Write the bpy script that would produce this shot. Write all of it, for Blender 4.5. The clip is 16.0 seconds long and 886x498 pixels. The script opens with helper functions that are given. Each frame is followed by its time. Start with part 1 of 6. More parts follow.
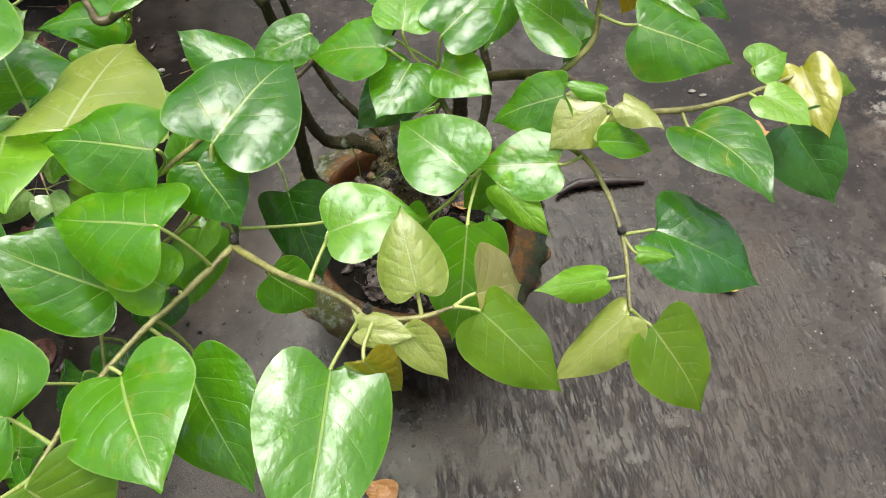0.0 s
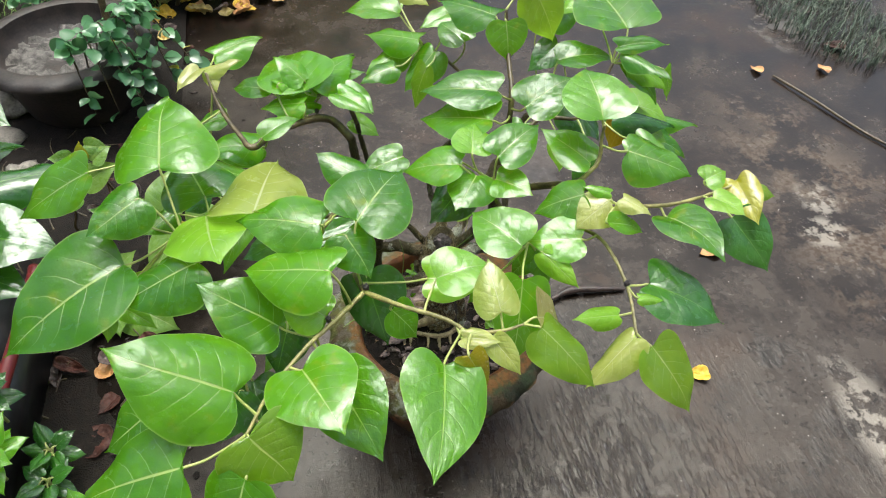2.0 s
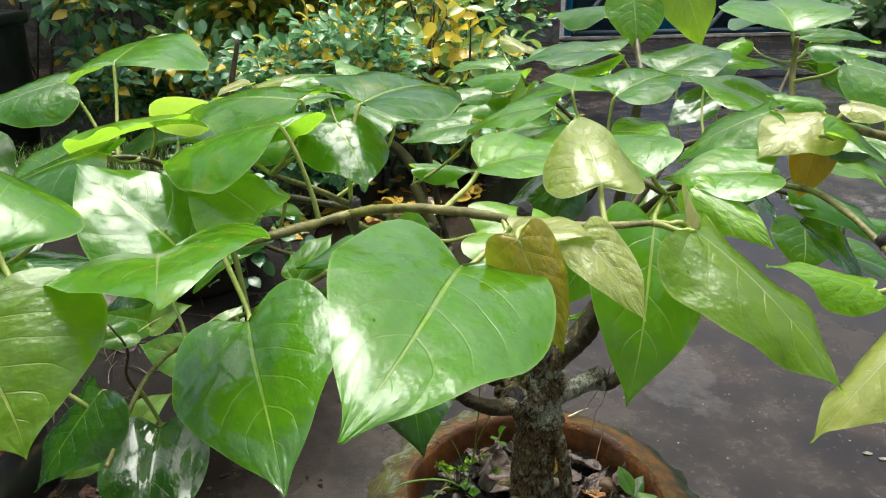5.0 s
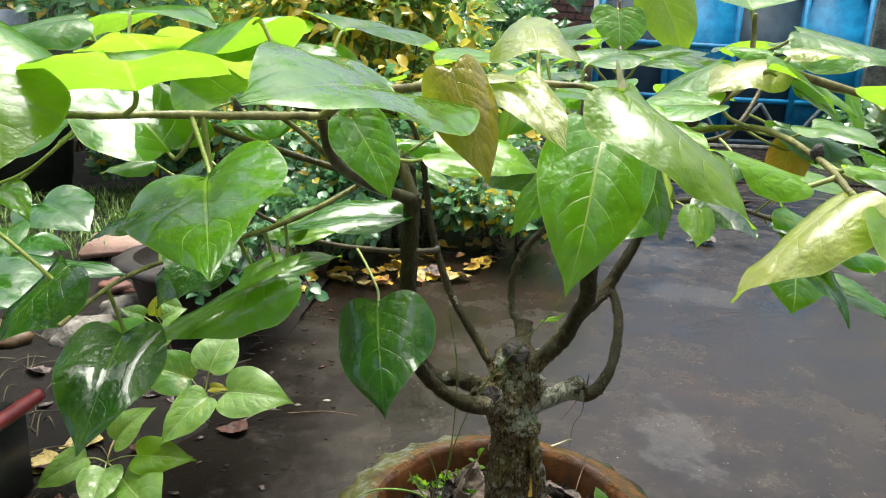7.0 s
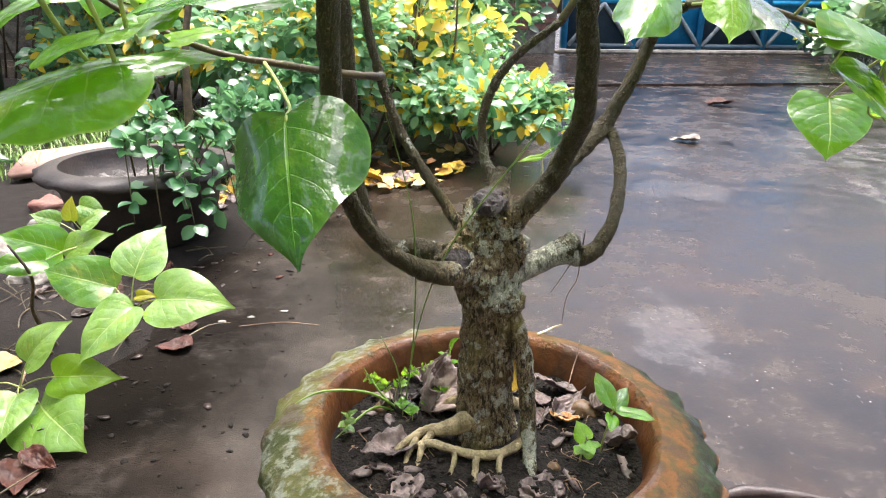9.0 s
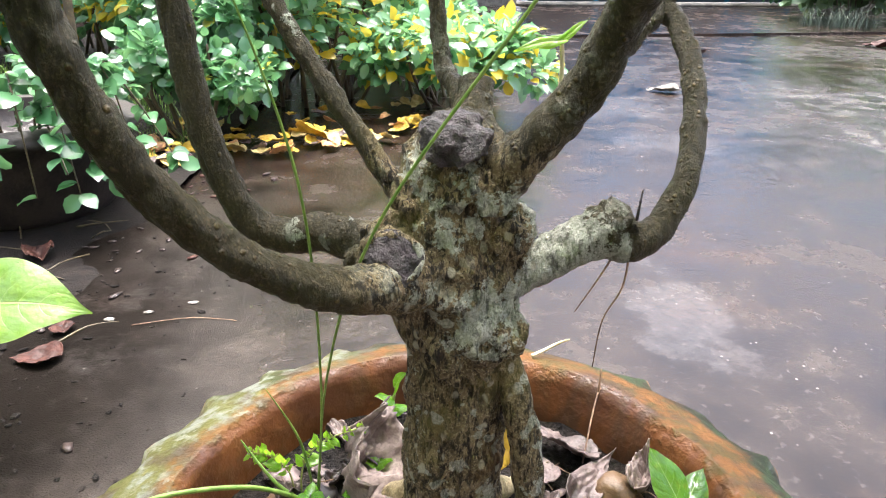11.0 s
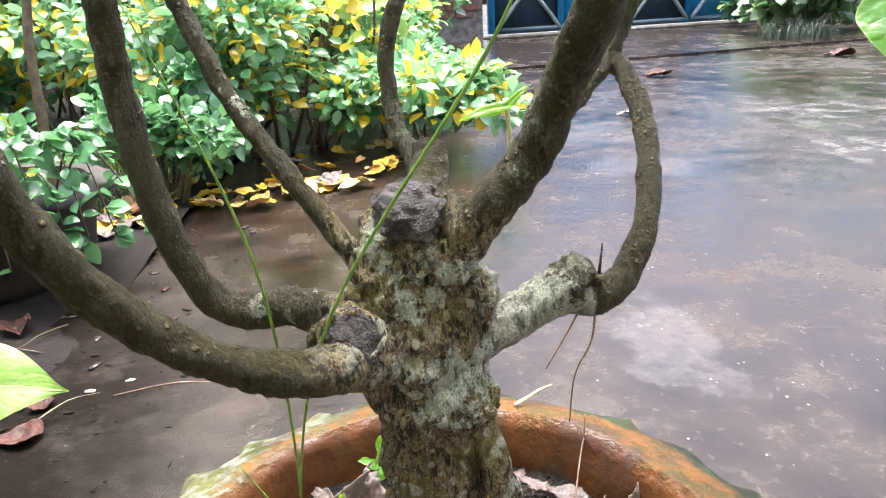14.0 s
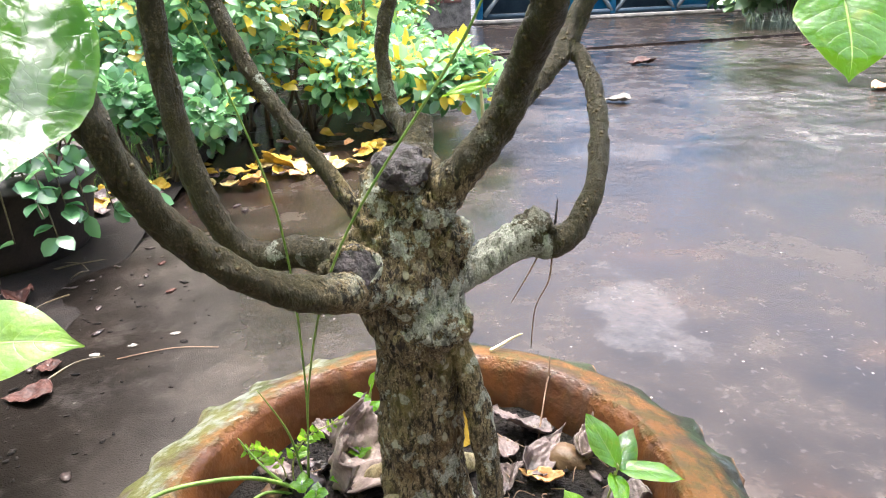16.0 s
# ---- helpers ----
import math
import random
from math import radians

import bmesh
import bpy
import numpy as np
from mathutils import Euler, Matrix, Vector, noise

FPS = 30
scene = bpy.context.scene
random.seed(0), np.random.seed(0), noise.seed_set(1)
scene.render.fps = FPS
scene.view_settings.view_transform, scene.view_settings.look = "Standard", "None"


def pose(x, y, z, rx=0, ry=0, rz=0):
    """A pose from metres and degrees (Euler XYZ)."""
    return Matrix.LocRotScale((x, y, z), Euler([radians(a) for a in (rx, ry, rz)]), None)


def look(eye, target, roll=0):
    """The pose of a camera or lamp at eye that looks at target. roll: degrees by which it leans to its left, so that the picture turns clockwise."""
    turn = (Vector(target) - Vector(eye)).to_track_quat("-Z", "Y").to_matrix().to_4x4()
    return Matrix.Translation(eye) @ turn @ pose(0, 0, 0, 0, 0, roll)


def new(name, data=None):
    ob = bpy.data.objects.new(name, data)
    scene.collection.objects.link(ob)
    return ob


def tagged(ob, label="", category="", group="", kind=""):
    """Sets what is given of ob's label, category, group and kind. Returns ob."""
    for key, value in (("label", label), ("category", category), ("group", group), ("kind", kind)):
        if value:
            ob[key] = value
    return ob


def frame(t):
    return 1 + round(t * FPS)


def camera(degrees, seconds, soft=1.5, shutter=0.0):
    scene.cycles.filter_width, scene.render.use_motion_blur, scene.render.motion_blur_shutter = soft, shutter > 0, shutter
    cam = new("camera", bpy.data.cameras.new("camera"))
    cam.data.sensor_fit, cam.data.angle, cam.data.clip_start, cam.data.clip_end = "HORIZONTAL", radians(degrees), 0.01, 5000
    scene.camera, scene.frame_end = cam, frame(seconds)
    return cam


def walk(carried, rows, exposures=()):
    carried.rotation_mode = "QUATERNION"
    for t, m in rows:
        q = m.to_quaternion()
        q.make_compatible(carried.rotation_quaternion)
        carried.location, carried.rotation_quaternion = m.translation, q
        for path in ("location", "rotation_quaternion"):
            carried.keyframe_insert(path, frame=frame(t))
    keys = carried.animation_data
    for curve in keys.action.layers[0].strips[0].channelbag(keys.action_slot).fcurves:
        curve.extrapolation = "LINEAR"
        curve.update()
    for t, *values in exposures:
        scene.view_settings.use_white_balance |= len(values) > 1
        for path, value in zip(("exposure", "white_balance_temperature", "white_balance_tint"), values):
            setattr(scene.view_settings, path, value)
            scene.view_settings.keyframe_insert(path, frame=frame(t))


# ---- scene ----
cam = camera(67.65, 16.0, soft=1.1)
PATH = [
    (0, (-0.0516, -0.5218, 1.0825), (0.0016, -0.2327, 0.5595), -0.33),
    (0.5, (-0.0577, -0.5384, 1.1339), (-0.0097, -0.2563, 0.6066), 1.32),
    (1, (-0.0891, -0.5775, 1.1854), (-0.0244, -0.2631, 0.6785), 1.58),
    (1.5, (-0.1398, -0.6362, 1.2124), (-0.0540, -0.2735, 0.7422), 2.67),
    (2, (-0.1791, -0.6814, 1.2128), (-0.0793, -0.2970, 0.7630), 3.06),
    (2.5, (-0.2129, -0.7004, 1.2011), (-0.1205, -0.2921, 0.7713), 1.55),
    (3, (-0.1906, -0.6876, 1.1601), (-0.1177, -0.2651, 0.7404), 2.15),
    (3.5, (-0.1376, -0.6458, 1.0716), (-0.0950, -0.2305, 0.6406), 2.68),
    (4, (-0.1147, -0.5935, 0.9323), (-0.0888, -0.1427, 0.5372), 1.50),
    (4.5, (-0.0971, -0.5745, 0.8364), (-0.0787, -0.0517, 0.5426), -0.13),
    (4.7, (-0.1001, -0.5883, 0.8230), (-0.0998, -0.0487, 0.5606), -1.29),
    (6.8, (-0.0672, -0.6710, 0.7238), (-0.0824, -0.0912, 0.5700), 2.45),
    (7, (-0.0620, -0.6631, 0.7127), (-0.0849, -0.0818, 0.5658), 2.92),
    (7.5, (-0.0442, -0.6405, 0.6762), (-0.0591, -0.0639, 0.5108), 2.49),
    (8, (-0.0332, -0.6440, 0.6606), (-0.0479, -0.0716, 0.4811), 3.06),
    (8.5, (-0.0342, -0.6054, 0.6340), (-0.0304, -0.0352, 0.4473), 2.44),
    (9, (-0.0421, -0.5181, 0.5876), (-0.0421, 0.0447, 0.3796), 0.98),
    (9.5, (-0.0395, -0.4242, 0.5519), (-0.0148, 0.1386, 0.3453), 1.29),
    (9.7, (-0.0363, -0.3967, 0.5388), (-0.0120, 0.1618, 0.3208), 0.78),
    (11.8, (-0.0186, -0.2004, 0.4659), (0.0257, 0.3393, 0.2074), 1.03),
    (12, (-0.0165, -0.1944, 0.4554), (0.0343, 0.3376, 0.1827), 0.57),
    (12.5, (-0.0125, -0.1959, 0.4684), (0.0274, 0.3490, 0.2202), -0.63),
    (13, (-0.0164, -0.2367, 0.5085), (0.0007, 0.3287, 0.3082), -2.33),
    (13.5, (-0.0118, -0.2361, 0.5135), (0.0254, 0.3276, 0.3115), -2.50),
    (14, (-0.0128, -0.2484, 0.5135), (0.0338, 0.3114, 0.3026), -2.99),
    (14.5, (-0.0161, -0.2685, 0.5140), (0.0317, 0.2875, 0.2937), -2.33),
    (15, (-0.0210, -0.2921, 0.5095), (0.0267, 0.2616, 0.2834), -2.64),
    (15.5, (-0.0203, -0.3073, 0.5166), (0.0375, 0.2449, 0.2889), -2.56),
    (16, (-0.0187, -0.3155, 0.5202), (0.0395, 0.2384, 0.2971), -2.04),
]
EXPOSURES = [(0.0, 0.8, 6150, 1), (2.5, 0.97, 6100, 1), (3.5, 0.95, 6050, 1), (4.7, 0.8, 6200, 0), (7.0, 1.12, 6300, -1), (8.0, 1.52, 6250, 4), (9.0, 2.03, 6200, 11), (12.0, 2.6, 6050, 11), (12.6, 2.75, 6050, 9), (13.5, 2.58, 6050, 11), (16.0, 2.5, 6050, 11)]
walk(cam, [(t, look(eye, target, roll)) for t, eye, target, roll in PATH], EXPOSURES)

# ---- world and light ----
world = bpy.data.worlds.new("overcast_sky")
scene.world = world
world.use_nodes = True
wn = world.node_tree
sky = wn.nodes.new("ShaderNodeTexSky")
sky.sky_type, sky.sun_disc = "NISHITA", False
sky.sun_elevation, sky.sun_rotation = radians(78), radians(10)
sky.air_density, sky.dust_density, sky.ozone_density = 0.7, 9.0, 0.2
wn.links.new(sky.outputs[0], wn.nodes["Background"].inputs[0])
wn.nodes["Background"].inputs[1].default_value = 0.15
sun_data = bpy.data.lights.new("sun", "SUN")
sun_data.energy, sun_data.angle, sun_data.color = 1.4, radians(40), (1.0, 0.98, 0.95)
sun = new("sun", sun_data)
sun.matrix_world = look((0.036, 0.205, 0.978), (0, 0, 0))


# ---- materials ----
class Nodes:
    """Short hand for building a node tree."""

    def __init__(self, name):
        self.mat = bpy.data.materials.new(name)
        self.mat.use_nodes = True
        self.tree = self.mat.node_tree
        self.bsdf = self.tree.nodes["Principled BSDF"]
        self.out = self.tree.nodes["Material Output"]

    def node(self, kind, feature="", **values):
        n = self.tree.nodes.new("ShaderNode" + kind)
        if feature:
            n.feature = feature
        for key, value in values.items():
            self.put(value, n.inputs[key.replace("_", " ")])
        return n

    def put(self, value, socket):
        if isinstance(value, bpy.types.NodeSocket):
            self.tree.links.new(value, socket)
        elif socket.type == "RGBA" and len(value) == 3:
            socket.default_value = (*value, 1)
        else:
            socket.default_value = value

    def math(self, op, a, b=0.0, c=0.0, clamp=False):
        n = self.tree.nodes.new("ShaderNodeMath")
        n.operation, n.use_clamp = op, clamp
        for value, socket in zip((a, b, c), n.inputs):
            self.put(value, socket)
        return n.outputs[0]

    def noise(self, scale, vector=None, detail=4.0, rough=0.55):
        n = self.node("TexNoise", Scale=scale, Detail=detail, Roughness=rough)
        if vector is not None:
            self.put(vector, n.inputs["Vector"])
        return n.outputs["Fac"]

    def ramp(self, fac, lo, hi, a=0.0, b=1.0):
        n = self.tree.nodes.new("ShaderNodeMapRange")
        n.interpolation_type = "SMOOTHSTEP"
        for value, socket in zip((fac, lo, hi, a, b), n.inputs):
            self.put(value, socket)
        return n.outputs[0]

    def mix(self, fac, a, b, blend="MIX"):
        n = self.tree.nodes.new("ShaderNodeMix")
        n.data_type, n.blend_type = "RGBA", blend
        self.put(fac, n.inputs[0])
        self.put(a, n.inputs[6])
        self.put(b, n.inputs[7])
        return n.outputs[2]

    def coords(self, which="Object", scale=(1, 1, 1)):
        tc = self.tree.nodes.new("ShaderNodeTexCoord")
        mp = self.tree.nodes.new("ShaderNodeMapping")
        mp.inputs["Scale"].default_value = scale
        self.tree.links.new(tc.outputs[which], mp.inputs[0])
        return mp.outputs[0]

    def finish(self, colour, roughness, height=None, strength=0.3, distance=0.002, **more):
        self.put(colour, self.bsdf.inputs["Base Color"])
        self.put(roughness, self.bsdf.inputs["Roughness"])
        for key, value in more.items():
            self.put(value, self.bsdf.inputs[key.replace("_", " ")])
        if height is not None:
            b = self.node("Bump", Strength=strength, Distance=distance, Height=height)
            self.tree.links.new(b.outputs[0], self.bsdf.inputs["Normal"])
        return self.mat


def plain(name, a, b, rough=0.5, scale=30.0, bump=0.2, dist=0.002, **more):
    """Two tones of one stuff, mixed by noise at two scales, with fine relief."""
    s = Nodes(name)
    v = s.coords()
    n1, n2 = s.noise(scale, v), s.noise(scale * 6, v)
    fac = s.math("ADD", s.math("MULTIPLY", n1, 0.65), s.math("MULTIPLY", n2, 0.35))
    col = s.mix(s.ramp(fac, 0.35, 0.65), a, b)
    return s.finish(col, s.math("ADD", rough - 0.1, s.math("MULTIPLY", n1, 0.2)), n2, bump, dist, **more)


def leaf_material(name, dark, light, vein, translucent, rough=0.22, spots=0.0):
    """A wet glossy leaf; UV runs along the midrib, so that the veins follow the blade."""
    s = Nodes(name)
    uv = s.tree.nodes.new("ShaderNodeUVMap")
    sep = s.node("SeparateXYZ", Vector=uv.outputs[0])
    u = s.math("ABSOLUTE", s.math("MULTIPLY_ADD", sep.outputs[0], 2.0, -1.0))
    v = sep.outputs[1]
    info = s.tree.nodes.new("ShaderNodeObjectInfo")
    shift = s.math("MULTIPLY", info.outputs["Random"], 9.0)
    warp = s.node("TexNoise", Scale=5.0, Detail=2.0, Vector=uv.outputs[0])
    wv = s.math("MULTIPLY_ADD", warp.outputs["Fac"], 0.05, -0.025)
    # midrib, side veins and the two long veins from the base
    rib = s.ramp(s.math("ADD", u, s.math("MULTIPLY", wv, 0.25)), s.math("MULTIPLY_ADD", v, -0.018, 0.038), s.math("MULTIPLY_ADD", v, -0.008, 0.015))
    arch = s.math("ADD", s.math("MULTIPLY", s.math("POWER", u, 1.2), -0.30), s.math("ADD", v, wv))
    wave = s.math("ABSOLUTE", s.math("SUBTRACT", s.math("FRACT", s.math("MULTIPLY", arch, 6.0)), 0.5))
    side = s.math("MULTIPLY", s.ramp(wave, 0.042, 0.008), s.ramp(u, 0.92, 0.3, 0.0, 1.0))
    side = s.math("MULTIPLY", side, s.ramp(v, 0.86, 0.72))
    net = s.node("TexVoronoi", Scale=26.0, feature="DISTANCE_TO_EDGE", Vector=uv.outputs[0]).outputs["Distance"]
    netting = s.ramp(net, 0.05, 0.0, 0.0, 0.05)
    veins = s.math("MAXIMUM", s.math("MAXIMUM", rib, s.math("MULTIPLY", side, 0.5)), netting)
    obj = s.coords("Object", (3, 3, 3))
    blotch = s.tree.nodes.new("ShaderNodeTexNoise")
    blotch.noise_dimensions = "4D"
    s.put(obj, blotch.inputs["Vector"])
    s.put(shift, blotch.inputs["W"])
    blotch.inputs["Scale"].default_value = 1.6
    tone = s.math("ADD", s.math("MULTIPLY", blotch.outputs["Fac"], 0.7), s.math("MULTIPLY_ADD", info.outputs["Random"], 0.6, -0.2))
    col = s.mix(s.ramp(tone, 0.1, 0.75), dark, light)
    if spots:
        col = s.mix(s.math("MULTIPLY", s.ramp(blotch.outputs["Fac"], 0.6, 0.72), spots), col, (0.45, 0.33, 0.02))
    col = s.mix(s.math("MULTIPLY", veins, 0.95), col, vein)
    margin = s.ramp(u, 0.965, 0.995)
    col = s.mix(s.math("MULTIPLY", margin, 0.5), col, vein)
    quilt = s.math("MULTIPLY", s.ramp(wave, 0.0, 0.32), s.ramp(u, 0.05, 0.35, 0.0, 1.0))
    pillow = s.math("MULTIPLY_ADD", veins, -0.28, s.math("ADD", s.math("MULTIPLY", s.noise(2.3, obj, 3.0), 1.1), s.math("MULTIPLY", quilt, 0.15)))
    drops = s.node("TexVoronoi", Scale=17.0, Vector=uv.outputs[0]).outputs["Distance"]
    wet = s.ramp(s.noise(3.0, obj), 0.35, 0.65)
    bead = s.math("MULTIPLY", s.ramp(drops, 0.16, 0.02), s.ramp(s.noise(4.0, obj), 0.52, 0.62))
    height = s.math("ADD", pillow, s.math("MULTIPLY", bead, 0.9))
    film = s.tree.nodes.new("ShaderNodeTexNoise")
    film.noise_dimensions = "4D"
    s.put(obj, film.inputs["Vector"])
    s.put(s.math("ADD", shift, 3.7), film.inputs["W"])
    film.inputs["Scale"].default_value, film.inputs["Detail"].default_value, film.inputs["Roughness"].default_value = 2.6, 3.0, 0.5
    s.finish(col, s.math("MULTIPLY_ADD", wet, -0.12, rough + 0.06), height, 0.7, 0.0028, Coat_Weight=s.ramp(film.outputs["Fac"], 0.40, 0.52, 0.15, 1.0), Coat_Roughness=0.04, Coat_IOR=1.62)
    s.bsdf.inputs["Specular IOR Level"].default_value = 0.6
    glow = s.node("BsdfTranslucent", Color=s.mix(max(0.15, translucent * 2.2 - 0.55), col, (0.44, 0.74, 0.04)))
    both = s.tree.nodes.new("ShaderNodeMixShader")
    both.inputs[0].default_value = translucent
    s.tree.links.new(s.bsdf.outputs[0], both.inputs[1])
    s.tree.links.new(glow.outputs[0], both.inputs[2])
    s.tree.links.new(both.outputs[0], s.out.inputs[0])
    return s.mat


VEIN = (0.46, 0.60, 0.16)
LEAF = {
    "g": leaf_material("leaf_green", (0.032, 0.160, 0.003), (0.115, 0.34, 0.006), VEIN, 0.52, spots=0.25),
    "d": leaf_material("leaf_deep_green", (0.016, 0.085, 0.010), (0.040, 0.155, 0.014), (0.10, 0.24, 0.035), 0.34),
    "m": leaf_material("leaf_full_green", (0.040, 0.16, 0.003), (0.085, 0.25, 0.004), (0.26, 0.42, 0.06), 0.40),
    "y": leaf_material("leaf_light_green", (0.14, 0.38, 0.015), (0.26, 0.52, 0.03), (0.52, 0.64, 0.22), 0.55),
    "w": leaf_material("leaf_mottled_pale", (0.055, 0.18, 0.016), (0.21, 0.36, 0.065), (0.40, 0.50, 0.17), 0.42, 0.3, 0.3),
    "p": leaf_material("leaf_young_pale", (0.34, 0.40, 0.08), (0.46, 0.48, 0.13), (0.68, 0.70, 0.34), 0.52),
    "o": leaf_material("leaf_olive", (0.14, 0.27, 0.012), (0.24, 0.36, 0.02), (0.45, 0.52, 0.13), 0.55),
    "a": leaf_material("leaf_amber", (0.32, 0.28, 0.012), (0.40, 0.38, 0.02), (0.5, 0.46, 0.1), 0.45),
    "b": leaf_material("leaf_bronze", (0.30, 0.22, 0.01), (0.36, 0.30, 0.015), (0.45, 0.38, 0.1), 0.42),
    "r": leaf_material("leaf_orange", (0.50, 0.20, 0.005), (0.60, 0.30, 0.01), (0.62, 0.38, 0.06), 0.4),
    "k": leaf_material("leaf_rosy", (0.42, 0.32, 0.14), (0.50, 0.42, 0.2), (0.6, 0.54, 0.3), 0.5),
}


def bark_material():
    """Brown cracked bark with olive moss and pale grey-green lichen plates."""
    s = Nodes("bark")
    v = s.coords("Object")
    long = s.coords("Object", (1, 1, 0.27))
    n1, n2, n3 = s.noise(85.0, v, 6.0, 0.65), s.noise(300.0, long, 8.0, 0.72), s.noise(800.0, v, 5.0, 0.7)
    col = s.mix(s.ramp(n1, 0.38, 0.62), (0.11, 0.077, 0.040), (0.26, 0.195, 0.105))
    col = s.mix(s.ramp(n3, 0.47, 0.66, 0.0, 0.75), col, (0.50, 0.42, 0.26))
    col = s.mix(s.ramp(n2, 0.505, 0.575), col, (0.016, 0.011, 0.006))
    crack = s.noise(480.0, s.coords("Object", (1, 1, 0.34)), 5.0, 0.7)
    col = s.mix(s.ramp(crack, 0.535, 0.585, 0.0, 0.85), col, (0.012, 0.008, 0.005))
    col = s.mix(s.ramp(s.noise(31.0, v, 6.0, 0.65), 0.54, 0.68, 0.0, 0.45), col, (0.17, 0.095, 0.034))
    moss = s.math("MULTIPLY", s.ramp(s.noise(26.0, v, 6.0, 0.65), 0.48, 0.66), 0.5)
    col = s.mix(moss, col, (0.22, 0.19, 0.05))
    limbs = s.math("MAXIMUM", s.ramp(s.math("ABSOLUTE", s.node("SeparateXYZ", Vector=v).outputs[0]), 0.032, 0.05), s.ramp(s.node("SeparateXYZ", Vector=v).outputs[2], 0.425, 0.447))
    col = s.mix(s.math("MULTIPLY", limbs, s.ramp(n3, 0.42, 0.62, 0.97, 0.76)), col, (0.030, 0.0245, 0.0055))
    # small warts
    wart = s.ramp(s.node("TexVoronoi", Scale=230.0, Vector=v).outputs["Distance"], 0.30, 0.1)
    wart = s.math("MULTIPLY", wart, s.ramp(s.noise(90.0, v), 0.45, 0.6))
    col = s.mix(s.math("MULTIPLY", wart, 0.6), col, (0.21, 0.15, 0.06))
    sep = s.node("SeparateXYZ", Vector=v)
    x, y, z = sep.outputs
    # more lichen round the crotch and on the swollen stub
    high = s.math("MULTIPLY", s.ramp(z, 0.335, 0.375), s.ramp(z, 0.445, 0.41))
    high = s.math("MULTIPLY", high, s.ramp(s.math("ABSOLUTE", s.math("ADD", x, -0.028)), 0.062, 0.038))
    low = s.ramp(s.math("ABSOLUTE", x), 0.04, 0.06)
    patch = s.noise(34.0, v, 9.0, 0.72)
    knob = s.math("MULTIPLY", s.math("MULTIPLY", s.ramp(x, -0.035, -0.045), s.ramp(x, -0.09, -0.078)), s.ramp(y, 0.035, 0.045))
    low = s.math("SUBTRACT", low, s.math("MULTIPLY", knob, 1.1))
    warp = s.mix(0.012, v, s.node("TexNoise", Scale=150.0, Detail=4.0, Vector=v).outputs["Color"], "ADD")
    cell = s.node("TexVoronoi", Scale=78.0, Vector=warp).outputs["Distance"]
    fleck = s.math("MULTIPLY", s.ramp(cell, 0.30, 0.25), s.ramp(s.noise(19.0, v, 3.0), 0.40, 0.52))
    lim = s.math("MULTIPLY_ADD", high, -0.118, s.math("MULTIPLY_ADD", low, 0.05, 0.585))
    pale = s.math("MULTIPLY", s.math("MULTIPLY", s.ramp(x, 0.022, 0.036), s.ramp(x, 0.077, 0.070)), s.ramp(z, 0.416, 0.408))
    lim = s.math("MULTIPLY_ADD", pale, -0.11, lim)
    plate = s.ramp(patch, lim, s.math("ADD", lim, 0.014))
    grey = s.math("MAXIMUM", s.math("MULTIPLY", fleck, s.math("MULTIPLY_ADD", low, -0.4, 0.6)), s.math("MULTIPLY", plate, 0.8))
    grey = s.math("MULTIPLY", grey, s.ramp(n2, 0.62, 0.5, 0.35, 1.0))
    stub = s.math("MULTIPLY", s.math("MULTIPLY", s.ramp(x, 0.0, 0.02), s.ramp(x, 0.085, 0.07)), s.ramp(z, 0.41, 0.395))
    bare = s.math("MULTIPLY", limbs, s.math("SUBTRACT", 1.0, s.math("MAXIMUM", stub, knob)))
    grey = s.math("MULTIPLY", grey, s.math("MULTIPLY_ADD", bare, -0.75, 1.0))
    limb = s.math("MULTIPLY", s.ramp(x, -0.024, -0.036), s.math("SUBTRACT", 1.0, knob))
    grey = s.math("MULTIPLY", grey, s.math("MULTIPLY_ADD", limb, -0.75, 1.0))
    col = s.mix(grey, col, s.mix(s.ramp(n3, 0.35, 0.65), (0.34, 0.37, 0.29), (0.66, 0.68, 0.60)))
    dots = s.node("TexVoronoi", Scale=135.0, Vector=s.coords("Object", (1, 1, 0.55))).outputs["Distance"]
    dots = s.math("MULTIPLY", s.ramp(dots, 0.27, 0.17), s.ramp(s.noise(70.0, v, 2.0), 0.47, 0.56))
    dots = s.math("MULTIPLY", dots, s.math("MULTIPLY_ADD", limbs, -0.7, 0.8))
    col = s.mix(dots, col, (0.46, 0.43, 0.32))
    h = s.math("ADD", s.math("MULTIPLY", n2, -0.9), s.math("ADD", s.math("MULTIPLY", n3, 0.6), s.math("MULTIPLY_ADD", grey, 0.15, s.math("MULTIPLY", crack, -0.6))))
    h = s.math("ADD", h, s.math("MULTIPLY", wart, 0.9))
    return s.finish(col, s.math("MULTIPLY_ADD", bare, -0.22, s.math("MULTIPLY_ADD", n1, 0.4, 0.45)), h, 1.0, 0.0050, Specular_IOR_Level=0.33)


def twig_material():
    s = Nodes("twig_bark")
    v = s.coords("Object")
    n = s.noise(60.0, v)
    lent = s.node("TexVoronoi", Scale=260.0, Vector=v).outputs["Distance"]
    col = s.mix(s.ramp(n, 0.3, 0.7), (0.034, 0.025, 0.013), (0.095, 0.072, 0.032))
    col = s.mix(s.ramp(lent, 0.22, 0.12, 0.0, 0.6), col, (0.24, 0.2, 0.12))
    return s.finish(col, 0.42, s.noise(300.0, v), 0.5, 0.001)


